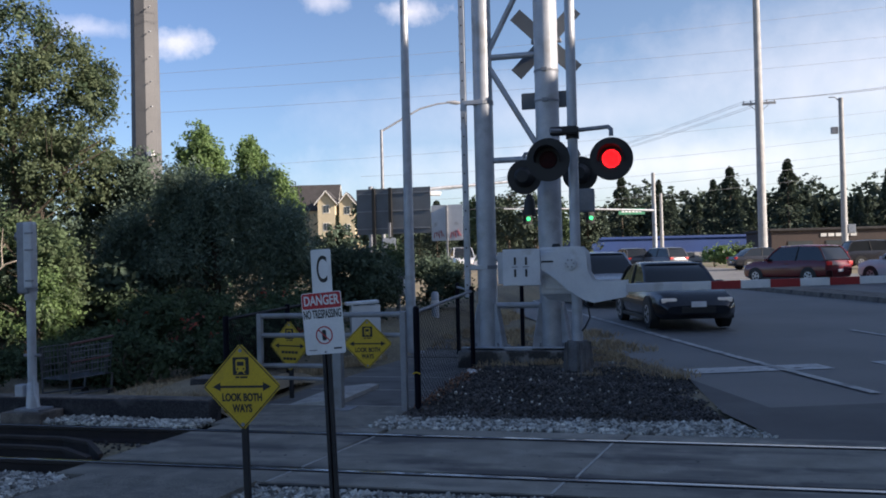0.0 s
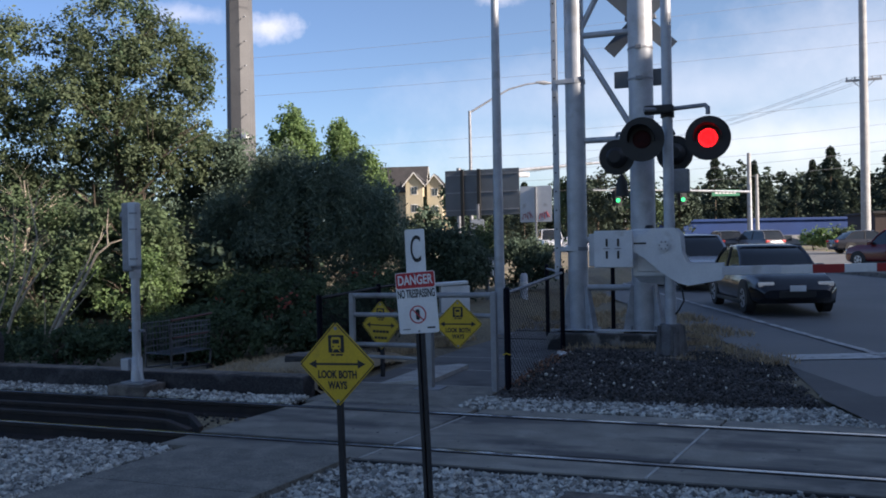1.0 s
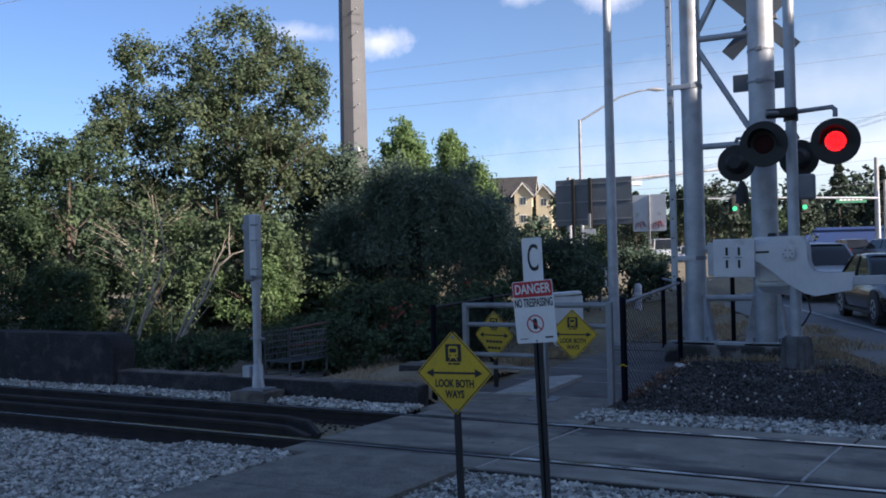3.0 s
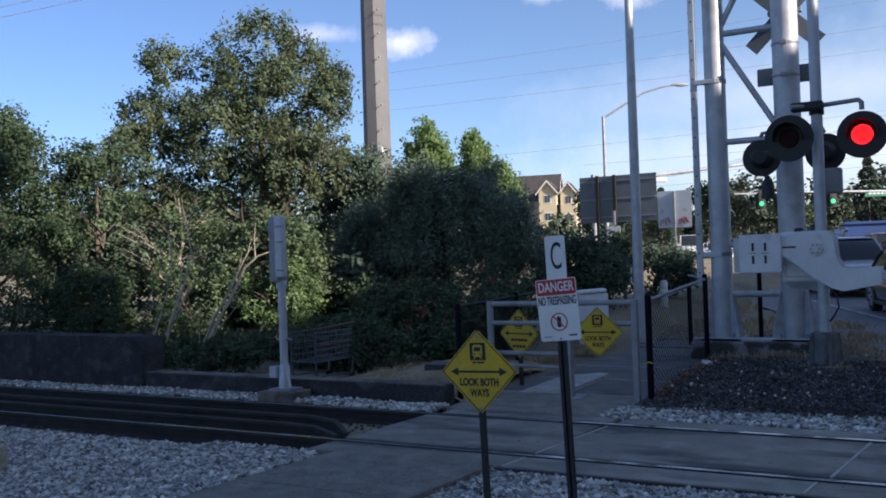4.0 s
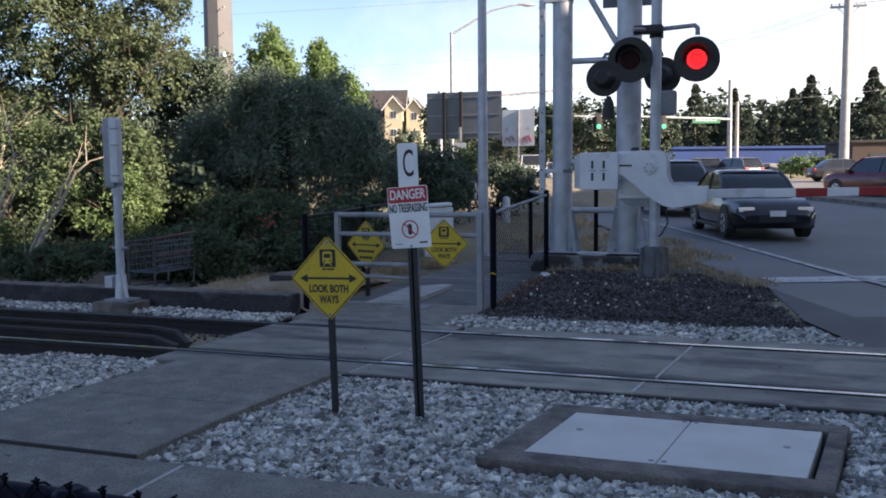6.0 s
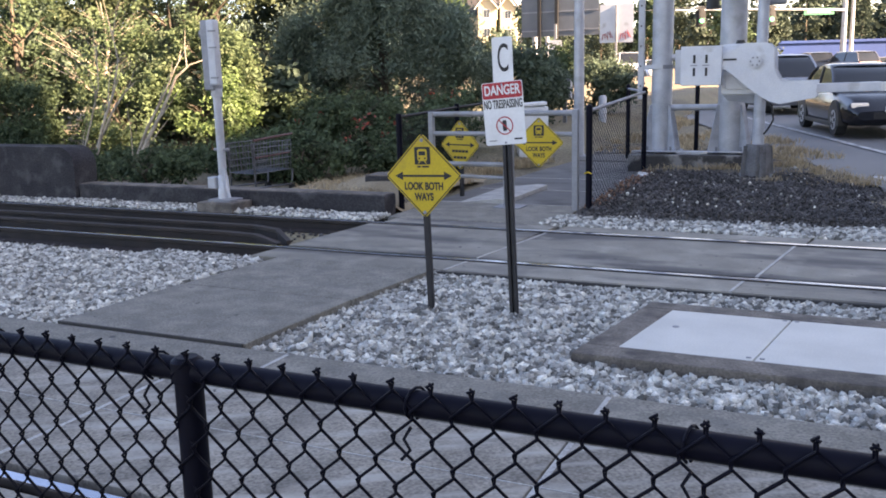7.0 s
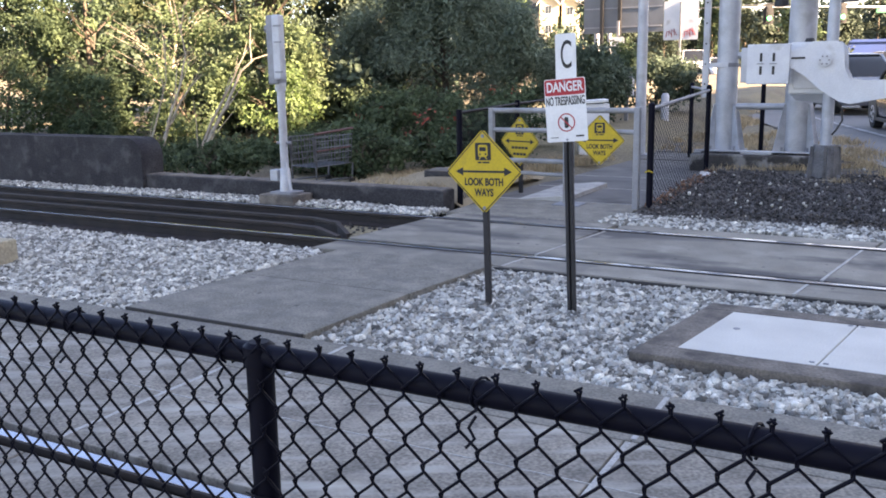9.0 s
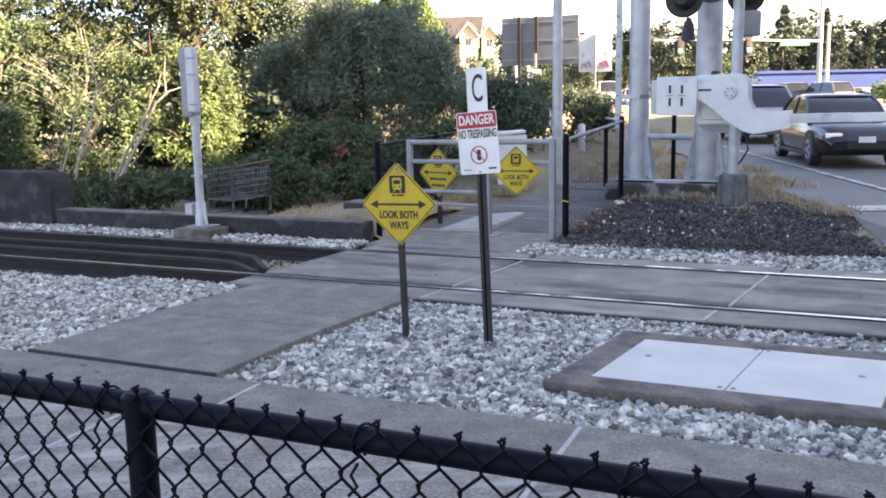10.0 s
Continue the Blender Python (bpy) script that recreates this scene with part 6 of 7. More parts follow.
# bleached bare branches leaning through the shrubs
def bare(line, r, forks, seed):
    g = random.Random(seed)
    t = thing("bare_branch", "bleached bare branch leaning among the leaves", "branch")
    pts = [Vector(p) for p in line]
    n = len(pts)
    part("limb", T(pts, [r * (1 - 0.8 * k / (n - 1)) for k in range(n)], 8), "deadwood", t, smooth=True)
    for _ in range(forks):
        k = g.randrange(1, n)
        p = pts[k - 1].lerp(pts[k], g.random())
        d = (pts[k] - pts[k - 1]).normalized() + Vector((g.uniform(-0.9, 0.9), g.uniform(-0.4, 0.4), g.uniform(-0.2, 0.5)))
        L = g.uniform(0.3, 0.8)
        q = p + d * L * 0.5 + Vector((0, 0, 0.04))
        part("twig", T([p, q, p + d * L + Vector((g.uniform(-0.1, 0.1), 0, 0.1))], [r * 0.4, r * 0.25, r * 0.08], 5), "deadwood", t, smooth=True)


bare([(-10.55, 11.5, 0.1), (-10.38, 11.68, 0.6), (-10.2, 11.87, 1.05), (-10.04, 12.11, 1.62), (-9.85, 12.25, 1.82), (-9.55, 12.4, 1.92)], 0.042, 5, 1)
bare([(-10.62, 11.5, 0.1), (-10.42, 11.7, 0.75), (-10.18, 11.95, 1.35), (-10.1, 12.15, 1.75), (-9.9, 12.3, 2.15)], 0.03, 4, 2)
bare([(-11.2, 11.25, 0.15), (-11.07, 11.36, 0.8), (-10.95, 11.55, 1.35), (-10.91, 11.71, 1.92), (-11.05, 11.75, 2.5)], 0.03, 5, 3)
bare([(-11.15, 11.3, 0.5), (-10.96, 11.5, 1.05), (-10.8, 11.65, 1.36), (-10.62, 11.78, 1.58)], 0.026, 3, 4)
bare([(-11.6, 11.3, 0.15), (-11.4, 11.45, 0.9), (-11.2, 11.5, 1.5), (-11.25, 11.6, 2.2)], 0.02, 5, 5)
grass_spots = [(random.uniform(-6.2, -4.6), random.uniform(9.6, 11.6), 0.06, 0.3) for _ in range(26)] + [(random.uniform(-4.9, -4.3), random.uniform(12, 16), 0.06, 0.25) for _ in range(16)]
blades("dry_grass", 5000, grass_spots, 0.12, "straw", "dry grass beside the footpath")
sheet("dirt_patch", list(np.linspace(-6.4, -4.35, 16)), list(np.linspace(9.36, 12.2, 20)), lambda x, y: 0.10 + 0.16 * max(0, 1 - ((x + 5.0) ** 2 / 1.3 + (y - 11.0) ** 2 / 1.6)) + 0.03 * noise.noise(Vector((x * 2, y * 2, 0))) - 0.12 * max(0, (x + 4.6) / 0.25), "sand", label="bare dry dirt beside the footpath", category="ground")


# ---- houses and far buildings ----
def house(base, w, d, h, roof_h, angle, label):
    t = thing("house", label, "house", Matrix.Translation(base) @ Matrix.Rotation(radians(angle), 4, "Z"))
    part("wall", P([(-w / 2, 0), (w / 2, 0), (w / 2, h), (0, h + roof_h), (-w / 2, h)], -d / 2, d / 2), "siding", t, "cream siding walls")
    for s in (-1, 1):
        part("roof", P([(0, h + roof_h + 0.15), (s * (w / 2 + 0.5), h - 0.25), (s * (w / 2 + 0.5), h - 0.43), (0, h + roof_h - 0.03)], -d / 2 - 0.5, d / 2 + 0.5), "shingle", t, "dark shingle roof")
    for x in ((0.0,) if w < 4 else (-w * 0.24, w * 0.24)):
        for z in (h - 1.9, h - 4.9):
            win = part("window", B(x - 0.55, x + 0.55, -d / 2 - 0.05, -d / 2 + 0.02, z, z + 1.4, 0.01), "trim", t)
            for k in (-1, 1):
                part("pane", B(x + k * 0.25 - 0.22, x + k * 0.25 + 0.22, -d / 2 - 0.07, -d / 2 - 0.045, z + 0.1, z + 1.3), "pane", win)
    for y in (-d * 0.25, d * 0.2):
        win = part("window", B(-w / 2 - 0.05, -w / 2 + 0.02, y - 0.5, y + 0.5, h - 1.9, h - 0.6, 0.01), "trim", t)
        part("pane", B(-w / 2 - 0.07, -w / 2 - 0.045, y - 0.4, y + 0.4, h - 1.8, h - 0.7), "pane", win)
    part("gable_trim", P([(-w / 2 - 0.5, h - 0.35), (0, h + roof_h + 0.05), (w / 2 + 0.5, h - 0.35), (w / 2 + 0.5, h - 0.6), (0, h + roof_h - 0.2), (-w / 2 - 0.5, h - 0.6)], -d / 2 - 0.52, -d / 2 - 0.46), "trim", t)
    return t


house((-57.05, 142.5, 0.8), 2.9, 6, 11.3, 1.9, 14, "cream three-storey house bay with gabled dark roof")
house((-54.3, 145.0, 0.8), 2.6, 6, 11.1, 1.8, 14, "cream three-storey house bay with gabled dark roof")
house((-52.9, 148.0, 0.8), 2.4, 6, 10.4, 1.7, 14, "cream three-storey house bay with gabled dark roof")
house((-62.6, 149.0, 0.8), 8.0, 9.0, 10.6, 4.4, 104, "cream house with a broad dark roof")
bw_ = thing("shop_building", "long low blue-painted commercial building", "building", at_depth((-14, 124.5), (20, 137), 0.8))
part("wall", B(2.6, 43.5, 0, 14, 0, 3.3, 0.05), "blue", bw_)
part("roof_edge", B(2.3, 43.8, -0.3, 14.3, 3.3, 3.65, 0.05), "blue", bw_)
part("plinth", B(2.55, 43.55, -0.1, 0, 0, 1.3), "wall_grey", bw_, "pale lower wall")
for k in range(10):
    part("window", B(3.4 + 4 * k, 6.0 + 4 * k, -0.14, -0.1, 0.5, 1.25), "pane", bw_)
bb_ = thing("shop_building", "low brown commercial building with pale sign lettering bars", "building", at_depth((12, 118), (45, 124), 0.8))
part("wall", B(0, 40, 0, 12, 0, 3.6, 0.05), "wall_brown", bb_)
part("roof_edge", B(-0.3, 40.3, -0.3, 12.3, 3.6, 3.9, 0.05), "shingle", bb_)
for k in range(5):
    part("sign_bar", B(6 + 0.9 * k, 6.7 + 0.9 * k, -0.08, -0.02, 2.8, 3.2), "trim", bb_)
for k in range(8):
    part("window", B(2 + 4.6 * k, 5 + 4.6 * k, -0.06, -0.02, 0.6, 2.3), "pane", bb_)


def conifer(h, seed):
    g = np.random.default_rng(seed)
    t = thing("conifer", "dark green conifer in the distant tree line", "tree", group="distant conifers")
    part("trunk", T([(0, 0, -0.5), (0, 0, h * 0.95)], [h * 0.016, 0.03], 6), "bark", t)
    n = 2600
    z = g.random(n) ** 0.8
    tier = 0.75 + 0.25 * np.sin(z * 34 + g.normal(size=n) * 0.4)
    r = (1 - z) ** 0.85 * h * 0.25 * tier * (0.35 + 0.65 * np.sqrt(g.random(n))) + 0.1
    a = g.uniform(0, 6.283, n)
    zz = h * (0.12 + 0.88 * z)
    c = np.stack([np.cos(a) * r, np.sin(a) * r, zz], 1)
    d = np.stack([np.cos(a), np.sin(a), np.full(n, -0.35) + 0.25 * g.normal(size=n)], 1) + 0.35 * g.normal(size=(n, 3))
    d /= np.linalg.norm(d, axis=1)[:, None]
    s = np.cross(d, g.normal(size=(n, 3))); s /= np.linalg.norm(s, axis=1)[:, None]
    L = (h * 0.036 * (0.6 + 0.7 * g.random(n)))[:, None]
    v = np.stack([c - d * L * 0.5, c + s * L * 0.3, c + d * L * 0.6, c - s * L * 0.3], 1).reshape(-1, 3)
    fast("crown", v, np.arange(n * 4).reshape(-1, 4), "needle_haze", t)
    return t


kinds = [conifer(15.0, 201), conifer(18.0, 202), conifer(12.5, 203)]
g_ = random.Random(5)
first = [True, True, True]
for k in range(130):
    az = -62 + 84 * k / 129 + g_.uniform(-0.5, 0.5)
    dist = g_.uniform(150, 185)
    i = g_.randrange(3)
    m = Matrix.Translation((math.sin(radians(az)) * dist, math.cos(radians(az)) * dist, 0.6)) @ Matrix.Rotation(g_.uniform(0, 6.28), 4, "Z")
    sc_ = (0.5 + 0.5 * g_.random() ** 1.8) * (1.1 if az > -4 else 0.85)
    if first[i]:
        kinds[i].scale = (sc_, sc_, sc_)
        kinds[i].matrix_basis = m @ Matrix.Diagonal((sc_, sc_, sc_, 1))
        first[i] = False
    else:
        c = copy_thing(kinds[i], m)
        c.matrix_basis = m @ Matrix.Diagonal((sc_ * g_.uniform(0.9, 1.3), sc_ * g_.uniform(0.9, 1.3), sc_, 1))
# woods that close the distance behind the single trees
wood = []
for k in range(260):
    az = -78 + 118 * k / 259
    dist = 196 + 14 * math.sin(k * 1.7)
    h = (8.5 if az < -6 else 13.0) + 1.6 * math.sin(k * 2.3) + 1.8 * math.sin(k * 0.61)
    a = radians(az)
    wood.append((math.sin(a) * dist, math.cos(a) * dist, h * 0.55, 4.2, 4.2, h * 0.62))
v, f = leaves(wood, 15000, 12, 1.25, 0.9, 301, shell=0.15, holes=0)
tagged(fast("far_woods", v, f, "needle_haze"), "dark woods along the horizon", "woods", kind="stuff")
for k, (x, y, rx, ry, h) in enumerate(((-22.5, 20, 3.2, 1.6, 3.8), (-18.5, 22.5, 3.0, 1.4, 3.6), (-14.2, 22.5, 3.0, 1.4, 3.6), (-27, 17, 3.0, 1.6, 4.4), (-31, 14, 3.0, 1.6, 4.8), (-13.4, 15.4, 1.8, 0.6, 1.7), (-16.8, 14.4, 1.8, 0.6, 2.0), (-10.9, 15.4, 1.1, 0.5, 1.5))):
    tree("hedge", "dense dark green thicket behind the shrubs", (x, y, 0.3), h, bumpy(0, 0, h * 0.46, rx, ry, h * 0.55, 14, 500 + k, 0.42), 520, 22, 0.2, 0.24, "leaf_dark", 500 + k, r=0.08, limbs=10, reach=1.2, category="thicket")
for k, (x, y, rx, ry, h, leaf, two) in enumerate(((-16.2, 12.0, 1.5, 0.8, 2.2, "leaf_green", "leaf_yellow"), (-14.0, 12.3, 1.3, 0.7, 1.8, "leaf_green", "leaf_yellow"), (-12.2, 12.9, 1.1, 0.7, 1.6, "leaf_yellow", "leaf_green"), (-10.4, 13.6, 0.9, 0.7, 1.7, "leaf_bright", "leaf_yellow"), (-18.4, 11.6, 1.4, 0.8, 2.4, "leaf_ivy", None), (-21.0, 12.5, 1.8, 1.2, 3.6, "leaf_green", None), (-24.5, 12.0, 2.2, 1.4, 4.6, "leaf_green", None))):
    tree("shrub", "leafy shrub growing down to the ground behind the wall", (x, y, 0.1), h, bumpy(0, 0, h * 0.45, rx, ry, h * 0.52, 10, 540 + k, 0.42), int(230 * rx), 24, 0.11, 0.15, leaf, 540 + k, r=0.04, limbs=14, reach=h * 0.5, category="shrub", second=two, gap=-0.05)
# nearer trees along the road
for k, (x, y, h) in enumerate(((-10.8, 86, 6.5), (-13.5, 92, 8.0), (-17, 95, 9), (-21, 98, 8), (-9.0, 100, 7), (-30, 98, 9))):
    tree("tree", "dark green tree beside the far junction", (x, y, 0.8), h, bumpy(0, 0, h * 0.55, h * 0.26, h * 0.26, h * 0.42, 10, 400 + k, 0.42), 170, 20, 0.42, 0.4, "needle_haze" if k % 3 else "leaf_ivy", 400 + k, r=0.15, limbs=8, reach=1.5)
tree("tree", "dark green tree between the house and the road sign", (-19.4, 57.0, 0.7), 6.6, bumpy(0, 0, 3.4, 1.3, 1.3, 2.6, 12, 430, 0.42), 260, 22, 0.3, 0.3, "leaf_dark", 430, r=0.12, limbs=10, reach=1.2)
tree("tree", "dark leafy tree in front of the cream houses", (-15.2, 40.0, 0.5), 3.3, bumpy(0, 0, 1.7, 0.95, 0.9, 1.5, 14, 440, 0.42), 300, 24, 0.2, 0.2, "leaf_dark", 440, r=0.08, limbs=10, reach=0.9)
tree("shrub", "yellow-green roadside bush by the far lot", (3.5, 75, 0.8), 1.6, bumpy(0, 0, 0.8, 1.4, 1.0, 0.8, 8, 420, 0.42), 120, 20, 0.25, 0.25, "leaf_bright", 420, r=0.05, limbs=6, reach=0.6, category="shrub")
tree("shrub", "yellow-green roadside bush by the far lot", (6.0, 82, 0.8), 1.8, bumpy(0, 0, 0.9, 1.2, 1.0, 0.9, 8, 421, 0.42), 120, 20, 0.25, 0.25, "leaf_yellow", 421, r=0.05, limbs=6, reach=0.6, category="shrub")


# ---- utility poles, lamp, far signals, wires ----
def upole(x, y, h, r, label, arm=None, z0=0.7):
    t = thing("utility_pole", label, "utility pole", Matrix.Translation((x, y, z0)))
    part("pole", T([(0, 0, -0.3), (0, 0, h)], [r, r * 0.7], 12), "pole_wood", t, smooth=True)
    if arm:
        part("crossarm", B(-1.25, 1.25, -0.09, 0.03, arm - 0.12, arm + 0.06, 0.01), "pole_wood", t)
        part("brace", T([(-0.8, -0.05, arm - 0.05), (0, -0.05, arm - 0.8), (0.8, -0.05, arm - 0.05)], 0.03, 5), "galv_dark", t)
        for xx in (-1.15, -0.6, 0.6, 1.15):
            part("insulator", T([(xx, -0.03, arm + 0.06), (xx, -0.03, arm + 0.24)], [0.06, 0.04], 8), "galv_dark", t)
    return t


upole(7.15, 74.0, 23, 0.36, "tall pale wooden utility pole with a crossarm", arm=12.8)
up2 = upole(15.2, 86.5, 14.8, 0.3, "wooden utility pole with equipment boxes", arm=None)
part("lamp_arm", T([(0, 0, 14.4), (-0.5, 0, 14.9), (-1.0, 0, 14.9)], 0.05, 6), "galv_dark", up2)
part("box", B(-0.9, -0.3, -0.2, 0.2, 11.6, 12.2, 0.03), "galv_dark", up2)
part("box", B(0.3, 0.9, -0.2, 0.2, 2.6, 3.4, 0.03), "galv", up2)
upole(-1.55, 92.5, 9.4, 0.26, "pale metal signal pole")
upole(-0.85, 92.7, 7.3, 0.2, "short wooden pole beside the signal pole")


def street_lamp(x, y, h, reach, ang, z0):
    t = thing("street_lamp", "grey street lamp with a curved arm", "street lamp", Matrix.Translation((x, y, z0)) @ Matrix.Rotation(radians(ang), 4, "Z"))
    part("pole", T([(0, 0, 0), (0, 0, h)], [0.12, 0.08], 10), "galv_dark", t, smooth=True)
    part("arm", T([(0, 0, h - 0.1), (reach * 0.3, 0, h + 0.65), (reach * 0.55, 0, h + 1.25), (reach * 0.8, 0, h + 1.55), (reach, 0, h + 1.65)], [0.06, 0.055, 0.05, 0.045, 0.04], 8), "galv_dark", t, smooth=True)
    part("lamp_head", T([(reach * 0.93, 0, h + 1.66), (reach * 1.05, 0, h + 1.65), (reach * 1.16, 0, h + 1.62)], [0.05, 0.13, 0.04], 8), "galv_dark", t, smooth=True)
    return t


street_lamp(-15.56, 48.4, 8.85, 4.2, 29, 0.45)
street_lamp(-14.4, 97.0, 4.2, -1.6, 14, 0.8)


def mast_arm(a, b, h, label, lamps, z0=0.75):
    L = math.dist(a, b)
    t = thing("traffic_signal", label, "traffic signal", at_depth(a, b, z0))
    part("pole", T([(0, 0, 0), (0, 0, h + 0.6)], [0.16, 0.12], 10), "galv", t, smooth=True)
    part("arm", T([(0, 0, h), (L * 0.5, 0, h + 0.22), (L, 0, h + 0.3)], [0.11, 0.08, 0.05], 8), "galv", t, smooth=True)
    for x in lamps:
        hd = part("signal_head", B(x - 0.24, x + 0.24, -0.05, 0.2, h - 0.95, h + 0.35, 0.03), "ink", t, "black signal head showing green")
        part("back_plate", B(x - 0.42, x + 0.42, -0.07, -0.05, h - 1.1, h + 0.5), "ink", hd)
        part("green_lamp", T([(x, 0.2, h - 0.62), (x, 0.26, h - 0.62)], 0.19, 14), "lamp_green", hd)
        for z in (-0.22, 0.16):
            part("dark_lamp", T([(x, 0.2, h + z), (x, 0.23, h + z)], 0.15, 12), "ink", hd)
    return t


ms = mast_arm((-1.3, 84.6), (-14.2, 78.0), 4.75, "far traffic signal mast arm with green lights", (6.35, 12.3), z0=1.15)
sg = thing("street_name_sign", "green street name sign on the mast arm", "sign", at_depth((-4.6, 83.2), (-2.0, 84.5), 5.55))
part("plate", P(rounded(0, 2.6, 0, 0.55, 0.05), -0.25, -0.22), "green_sign", sg)
for k in range(6):
    part("lettering_bar", B(0.3 + 0.34 * k, 0.55 + 0.34 * k, -0.262, -0.25, 0.2, 0.38), "white", sg)
arm2 = thing("mast_arm", "long grey overhead mast arm", "mast arm", at_depth((-14.5, 43.3), (-7.65, 47.13), 0.4))
part("pole", T([(0, 0, 0), (0, 0, 5.2)], [0.15, 0.12], 10), "galv_dark", arm2, smooth=True)
part("arm", T([(0, 0, 4.75), (4, 0, 5.15), (8.2, 0, 5.5)], [0.12, 0.09, 0.06], 8), "galv", arm2, smooth=True)
part("camera_box", B(2.8, 3.7, -0.15, 0.15, 4.72, 4.95, 0.04), "alu", arm2)


def wire(a, b, sag, r=0.02, n=14):
    a, b = Vector(a), Vector(b)
    pts = [a.lerp(b, k / n) - Vector((0, 0, sag * 4 * (k / n) * (1 - k / n))) for k in range(n + 1)]
    t = thing("overhead_wire", "thin dark overhead wire", "wire", group="overhead wires")
    part("strand", T(pts, r * 0.62, 4, False), "galv_dark", t)


for a, b in (((-28.97, 54.28, 15.72), (14.79, 65.6, 18.6)), ((-31.94, 53.52, 14.34), (14.77, 65.6, 16.6)), ((-32.34, 53.43, 12.94), (14.74, 65.61, 15.2)), ((-25.43, 55.26, 9.26), (14.64, 65.63, 11.6))):
    a_, b_ = Vector(a), Vector(b)
    wire(a_ - (b_ - a_) * 0.5, b_ + (b_ - a_) * 0.3, 0.9, 0.018)
for z0, z1 in ((8.57, 9.87), (7.75, 9.2), (9.9, 11.2), (6.8, 8.2)):
    wire((-24, 68, z0 - 1.2), (17.4, 78.75, z1), 0.5, 0.022)
for xx, dz in ((-1.15, 0), (-0.6, 0), (0.6, 0), (1.15, 0)):
    wire((7.15 + xx, 74, 13.7), (40 + xx, 79, 18.0), 0.8, 0.02)
    wire((7.15 + xx, 74, 13.7), (-40, 118 + xx, 11.0), 1.6, 0.022)
for dz in (0, 0.35):
    wire((-40, 11.8, 7.6 + dz), (-10, 28, 13.9 + dz), 0.2, 0.018)


# ---- vehicles ----
def loft(stations, name, material, parent, label=""):
    """Stations (x, z0, z1, half width, crown): rounded sections from tail to nose."""
    bm = bmesh.new()
    rings = []
    for x, z0, z1, w, k in stations:
        m = z0 + (z1 - z0) * 0.55
        half = [(w * 0.80, z0), (w * 0.97, z0 + (z1 - z0) * 0.16), (w, m), (w * 0.965, z0 + (z1 - z0) * 0.82), (w * k, z1), (w * k * 0.45, z1 + 0.012)]
        sec = [(y, z) for y, z in half] + [(-y, z) for y, z in half[::-1]]
        rings.append([bm.verts.new((x, y, z)) for y, z in sec])
    n = len(rings[0])
    for a, b in zip(rings, rings[1:]):
        for i in range(n):
            bm.faces.new((a[i], a[(i + 1) % n], b[(i + 1) % n], b[i]))
    bm.faces.new(rings[0]); bm.faces.new(rings[-1][::-1])
    bmesh.ops.recalc_face_normals(bm, faces=bm.faces[:])
    return part(name, bm, material, parent, label, smooth=True)


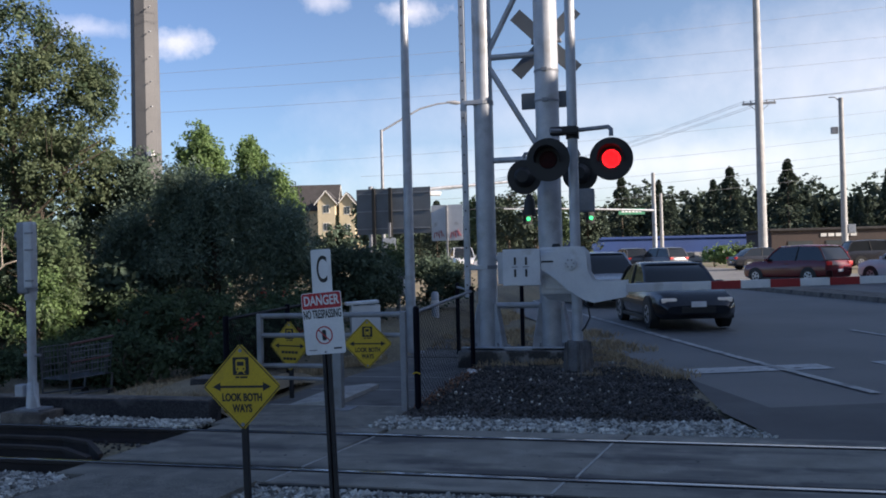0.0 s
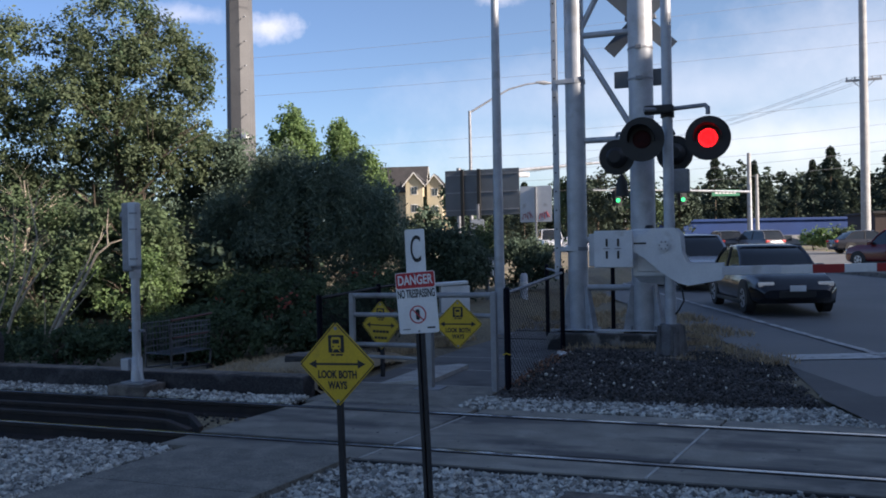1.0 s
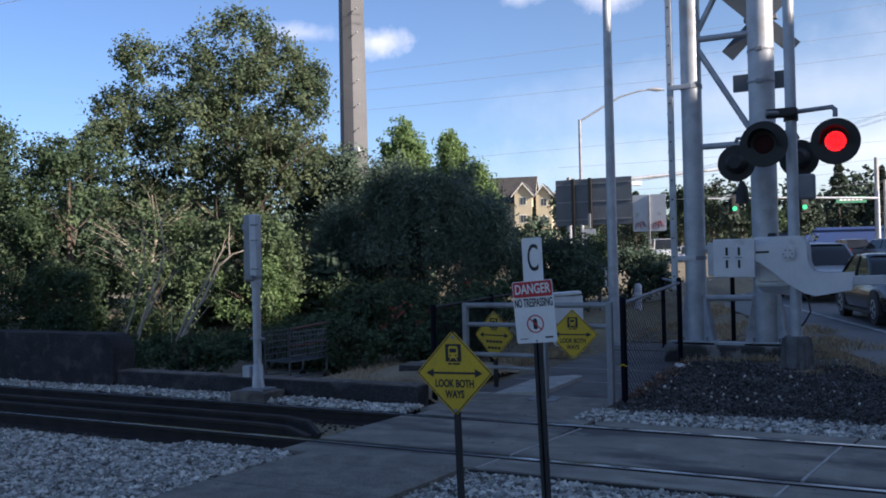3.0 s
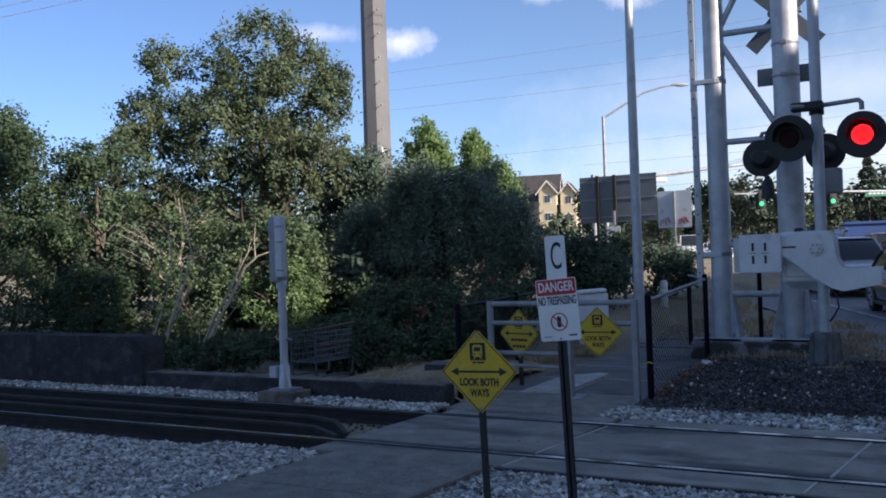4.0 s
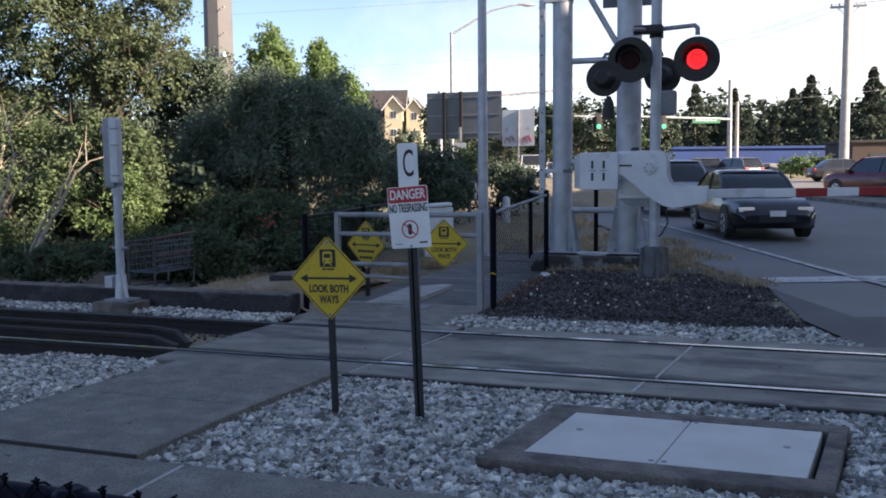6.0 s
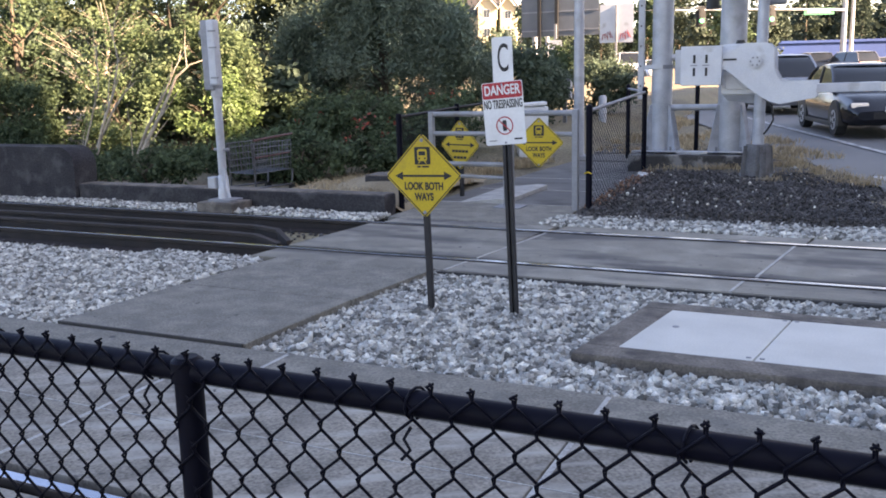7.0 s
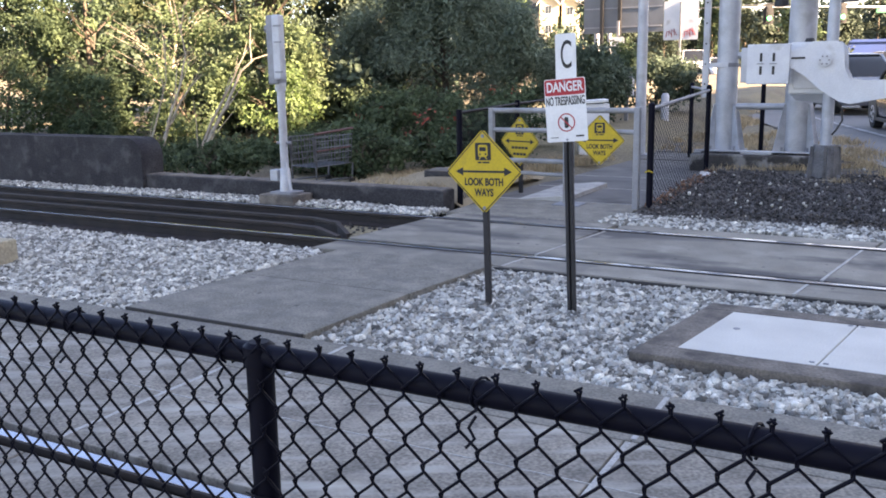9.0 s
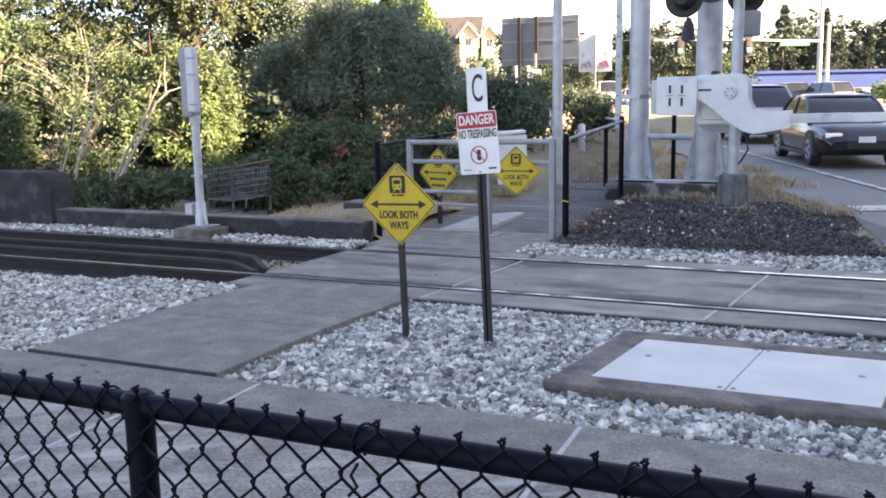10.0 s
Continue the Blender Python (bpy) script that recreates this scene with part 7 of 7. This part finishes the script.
def car(name, label, colour, m, L=4.6, W=1.8, H=1.45, suv=False, lamps=True):
    """A car that faces local +x."""
    t = thing(name, label, "car", m)
    pm = paint_mat(name + "_paint", colour)
    w, l = W / 2, L / 2
    belt = H * (0.60 if suv else 0.62)
    hood = belt * (0.97 if suv else 0.93)
    body = loft([(-l, 0.42, belt * 0.80, w * 0.80, 0.9), (-l + 0.10, 0.28, belt * 0.97, w * 0.93, 0.9), (-l + 0.7, 0.21, belt, w, 0.9), (-0.2, 0.20, belt, w, 0.9), (l * 0.45, 0.20, belt * 0.985, w, 0.9), (l - 0.75, 0.21, hood, w * 0.99, 0.88), (l - 0.18, 0.24, hood * 0.86, w * 0.92, 0.85), (l, 0.36, hood * 0.62, w * 0.74, 0.85)], "body", pm, t)
    x0, x1 = (-l + 0.12, l * 0.40) if suv else (-l + 0.55, l * 0.42)
    r0, r1 = (-l + 0.55, l * 0.08) if suv else (-l + 1.35, l * 0.10)
    wt = w * 0.74
    prof = [(x0, belt + 0.015), (x0 + (r0 - x0) * 0.55, belt + (H - belt) * 0.66), (r0, H - 0.055), ((r0 + r1) / 2, H - 0.012), (r1, H - 0.04), (r1 + (x1 - r1) * 0.5, belt + (H - belt) * 0.58), (x1, belt + 0.01)]
    bm, top = bmesh.new(), bmesh.new()
    rings, caps = [], []
    for x, z in prof:
        k = (z - belt) / (H - belt)
        yb, yt = w * 0.885, w * 0.885 + (wt - w * 0.885) * k
        rings.append([bm.verts.new((x, y, zz)) for y, zz in ((yb, belt - 0.03), (yt, z - 0.03 * k), (yt * 0.86, z), (-yt * 0.86, z), (-yt, z - 0.03 * k), (-yb, belt - 0.03))])
        caps.append((x, z, yt))
    for a, b in zip(rings, rings[1:]):
        for i in range(5):
            bm.faces.new((a[i], a[i + 1], b[i + 1], b[i]))
    bmesh.ops.recalc_face_normals(bm, faces=bm.faces[:])
    part("cabin_glass", bm, "glass", t, "dark tinted windows", smooth=True)
    rows = [[top.verts.new((x, y, zz)) for y, zz in ((yt + 0.012, z - 0.07), (yt + 0.004, z - 0.018), (yt * 0.86, z + 0.014), (0, z + 0.02), (-yt * 0.86, z + 0.014), (-yt - 0.004, z - 0.018), (-yt - 0.012, z - 0.07))] for x, z, yt in ((caps[2][0] - 0.08, caps[2][1] - 0.03, caps[2][2]), caps[2], caps[3], caps[4], (caps[4][0] + 0.06, caps[4][1] - 0.03, caps[4][2]))]
    for a, b in zip(rows, rows[1:]):
        for i in range(6):
            top.faces.new((a[i], a[i + 1], b[i + 1], b[i]))
    bmesh.ops.recalc_face_normals(top, faces=top.faces[:])
    part("roof", top, pm, t, smooth=True)
    for s in (-1, 1):
        for line in ((0, 1, 2), (6, 5, 4)):
            part("pillar", T([(caps[k][0], s * (caps[k][2] + 0.004), caps[k][1] - 0.02) for k in line], 0.036, 6), pm, t, smooth=True)
        xm = (x0 + x1) / 2 - 0.05
        part("pillar", T([(xm, s * w * 0.89, belt - 0.02), ((r0 + r1) / 2 - 0.02, s * (wt + 0.004), H - 0.06)], 0.03, 6), "ink", t)
        part("mirror", B(x1 - 0.22, x1 - 0.06, s * (w + 0.02) - 0.08, s * (w + 0.02) + 0.08, belt - 0.02, belt + 0.12, 0.03), pm, t)
        for x in (-l * 0.60, l * 0.62):
            wh = part("wheel", T([(x, s * (w - 0.21), 0.33), (x, s * (w - 0.01), 0.33)], [0.33, 0.325], 22), "tyre", t, smooth=True)
            part("rim", T([(x, s * (w - 0.03), 0.33), (x, s * (w + 0.004), 0.33)], [0.225, 0.20], 14), "rim", wh, smooth=True)
            for k in range(5):
                a = radians(72 * k + 18)
                part("rim_gap", B(-0.035, 0.035, -0.004, 0.004, 0.07, 0.165, m=Matrix.Translation((x, s * (w + 0.006), 0.33)) @ Matrix.Rotation(a, 4, "Y")), "tyre", wh)
            part("wheel_arch", P([(x + 0.40 * math.cos(radians(d)), 0.33 + 0.40 * math.sin(radians(d))) for d in range(0, 181, 15)] + [(x - 0.40, 0.22), (x + 0.40, 0.22)], s * (w - 0.12), s * (w + 0.001)), "ink", t)
        part("headlight", B(l - 0.34, l - 0.09, s * w * 0.66 - 0.16, s * w * 0.66 + 0.16, hood * 0.70, hood * 0.82, 0.03), "lamp_head" if lamps else "alu", t, "clear headlight")
        part("taillight", B(-l + 0.0, -l + 0.14, s * w * 0.72 - 0.16, s * w * 0.72 + 0.12, belt * 0.78, belt * 0.95, 0.03), "lamp_tail", t, "red tail light")
        part("door_handle", B(-0.35, -0.15, s * (w - 0.005) - 0.015, s * (w - 0.005) + 0.015, belt * 0.86, belt * 0.89, 0.006), pm, t)
    part("grille", B(l - 0.10, l + 0.005, -w * 0.42, w * 0.42, 0.36, hood * 0.62, 0.03), "ink", t)
    for x in (l + 0.006, -l - 0.006):
        part("licence_plate", B(x - 0.008, x + 0.008, -0.16, 0.16, 0.50, 0.62, 0.004), "white", t)
    part("lower_sill", B(-l * 0.45, l * 0.45, -w - 0.002, w + 0.002, 0.19, 0.28, 0.02), "ink", t)
    return t


def on_road(o, s, flip=False):
    p = road_pt(o, s, 0.0)
    return Matrix.Translation(p) @ Matrix.Rotation(math.atan2(UY, UX) + (math.pi if flip else 0), 4, "Z")


car("sedan", "dark blue sedan waiting behind the gate", (0.006, 0.007, 0.012), Matrix.Translation((0.45, 21.9, rise(21.9))) @ Matrix.Rotation(math.atan2(-UY, -UX) - 0.08, 4, "Z"), L=4.65, H=1.46)
car("suv", "silver sport utility vehicle behind the sedan", (0.42, 0.43, 0.45), Matrix.Translation((-1.75, 29.4, rise(29.4))) @ Matrix.Rotation(math.atan2(-UY, -UX), 4, "Z"), L=4.6, W=1.86, H=1.68, suv=True, lamps=False)
car("suv", "dark red sport utility vehicle on the far lanes", (0.16, 0.018, 0.02), Matrix.Translation((5.7, 42.4, rise(42))) @ Matrix.Rotation(math.atan2(UY, UX) + 0.42, 4, "Z"), L=4.6, W=1.86, H=1.68, suv=True, lamps=False)
car("suv", "white sport utility vehicle on the far lanes", (0.62, 0.63, 0.64), Matrix.Translation((10.2, 41.0, rise(41))) @ Matrix.Rotation(math.atan2(UY, UX) + 0.3, 4, "Z"), L=4.6, W=1.86, H=1.68, suv=True, lamps=False)
car("suv", "dark grey sport utility vehicle driving away", (0.06, 0.06, 0.065), Matrix.Translation((-2.9, 68.5, rise(68))) @ Matrix.Rotation(math.atan2(UY, UX), 4, "Z"), L=4.5, H=1.66, suv=True, lamps=False)
car("suv", "grey sport utility vehicle driving away", (0.13, 0.13, 0.14), Matrix.Translation((-0.6, 66.5, rise(66))) @ Matrix.Rotation(math.atan2(UY, UX) + 0.3, 4, "Z"), L=4.5, H=1.66, suv=True, lamps=False)
car("van", "white van coming up the far road", (0.62, 0.63, 0.65), Matrix.Translation((-16.3, 70.6, rise(70))) @ Matrix.Rotation(math.atan2(-UY, -UX), 4, "Z"), L=4.9, W=1.9, H=2.1, suv=True)
car("sedan", "silver sedan far down the road", (0.40, 0.41, 0.43), Matrix.Translation((-13.4, 66.5, rise(66))) @ Matrix.Rotation(math.atan2(-UY, -UX), 4, "Z"), L=4.6, H=1.5)
car("sedan", "dark car parked in the far lot", (0.03, 0.03, 0.035), Matrix.Translation((6.3, 64.5, rise(64))) @ Matrix.Rotation(radians(20), 4, "Z"), L=4.6, H=1.5, lamps=False)
car("suv", "dark vehicle parked in the far lot", (0.035, 0.035, 0.04), Matrix.Translation((13.8, 66.0, rise(66))) @ Matrix.Rotation(radians(10), 4, "Z"), L=4.8, H=1.8, suv=True, lamps=False)

# ---- unseen blocks added beside the road to shade the crossing ----
bs = thing("wall_east", "unseen grey block added to shade the crossing", "building", kind="structure")
# heights stepped to set where shade ends on shrubs and poles
part("wall_body", B(26, 44, -60, 7.9, -0.3, 23.6, 0.1), "wall_grey", bs)
part("wall_body", B(26, 44, 7.905, 12.2, -0.3, 16.8, 0.1), "wall_grey", bs)
part("wall_body", B(26, 44, 12.205, 18.4, -0.3, 19.3, 0.1), "wall_grey", bs)
part("wall_body", B(26, 44, 18.405, 38, -0.3, 15.3, 0.1), "wall_grey", bs)
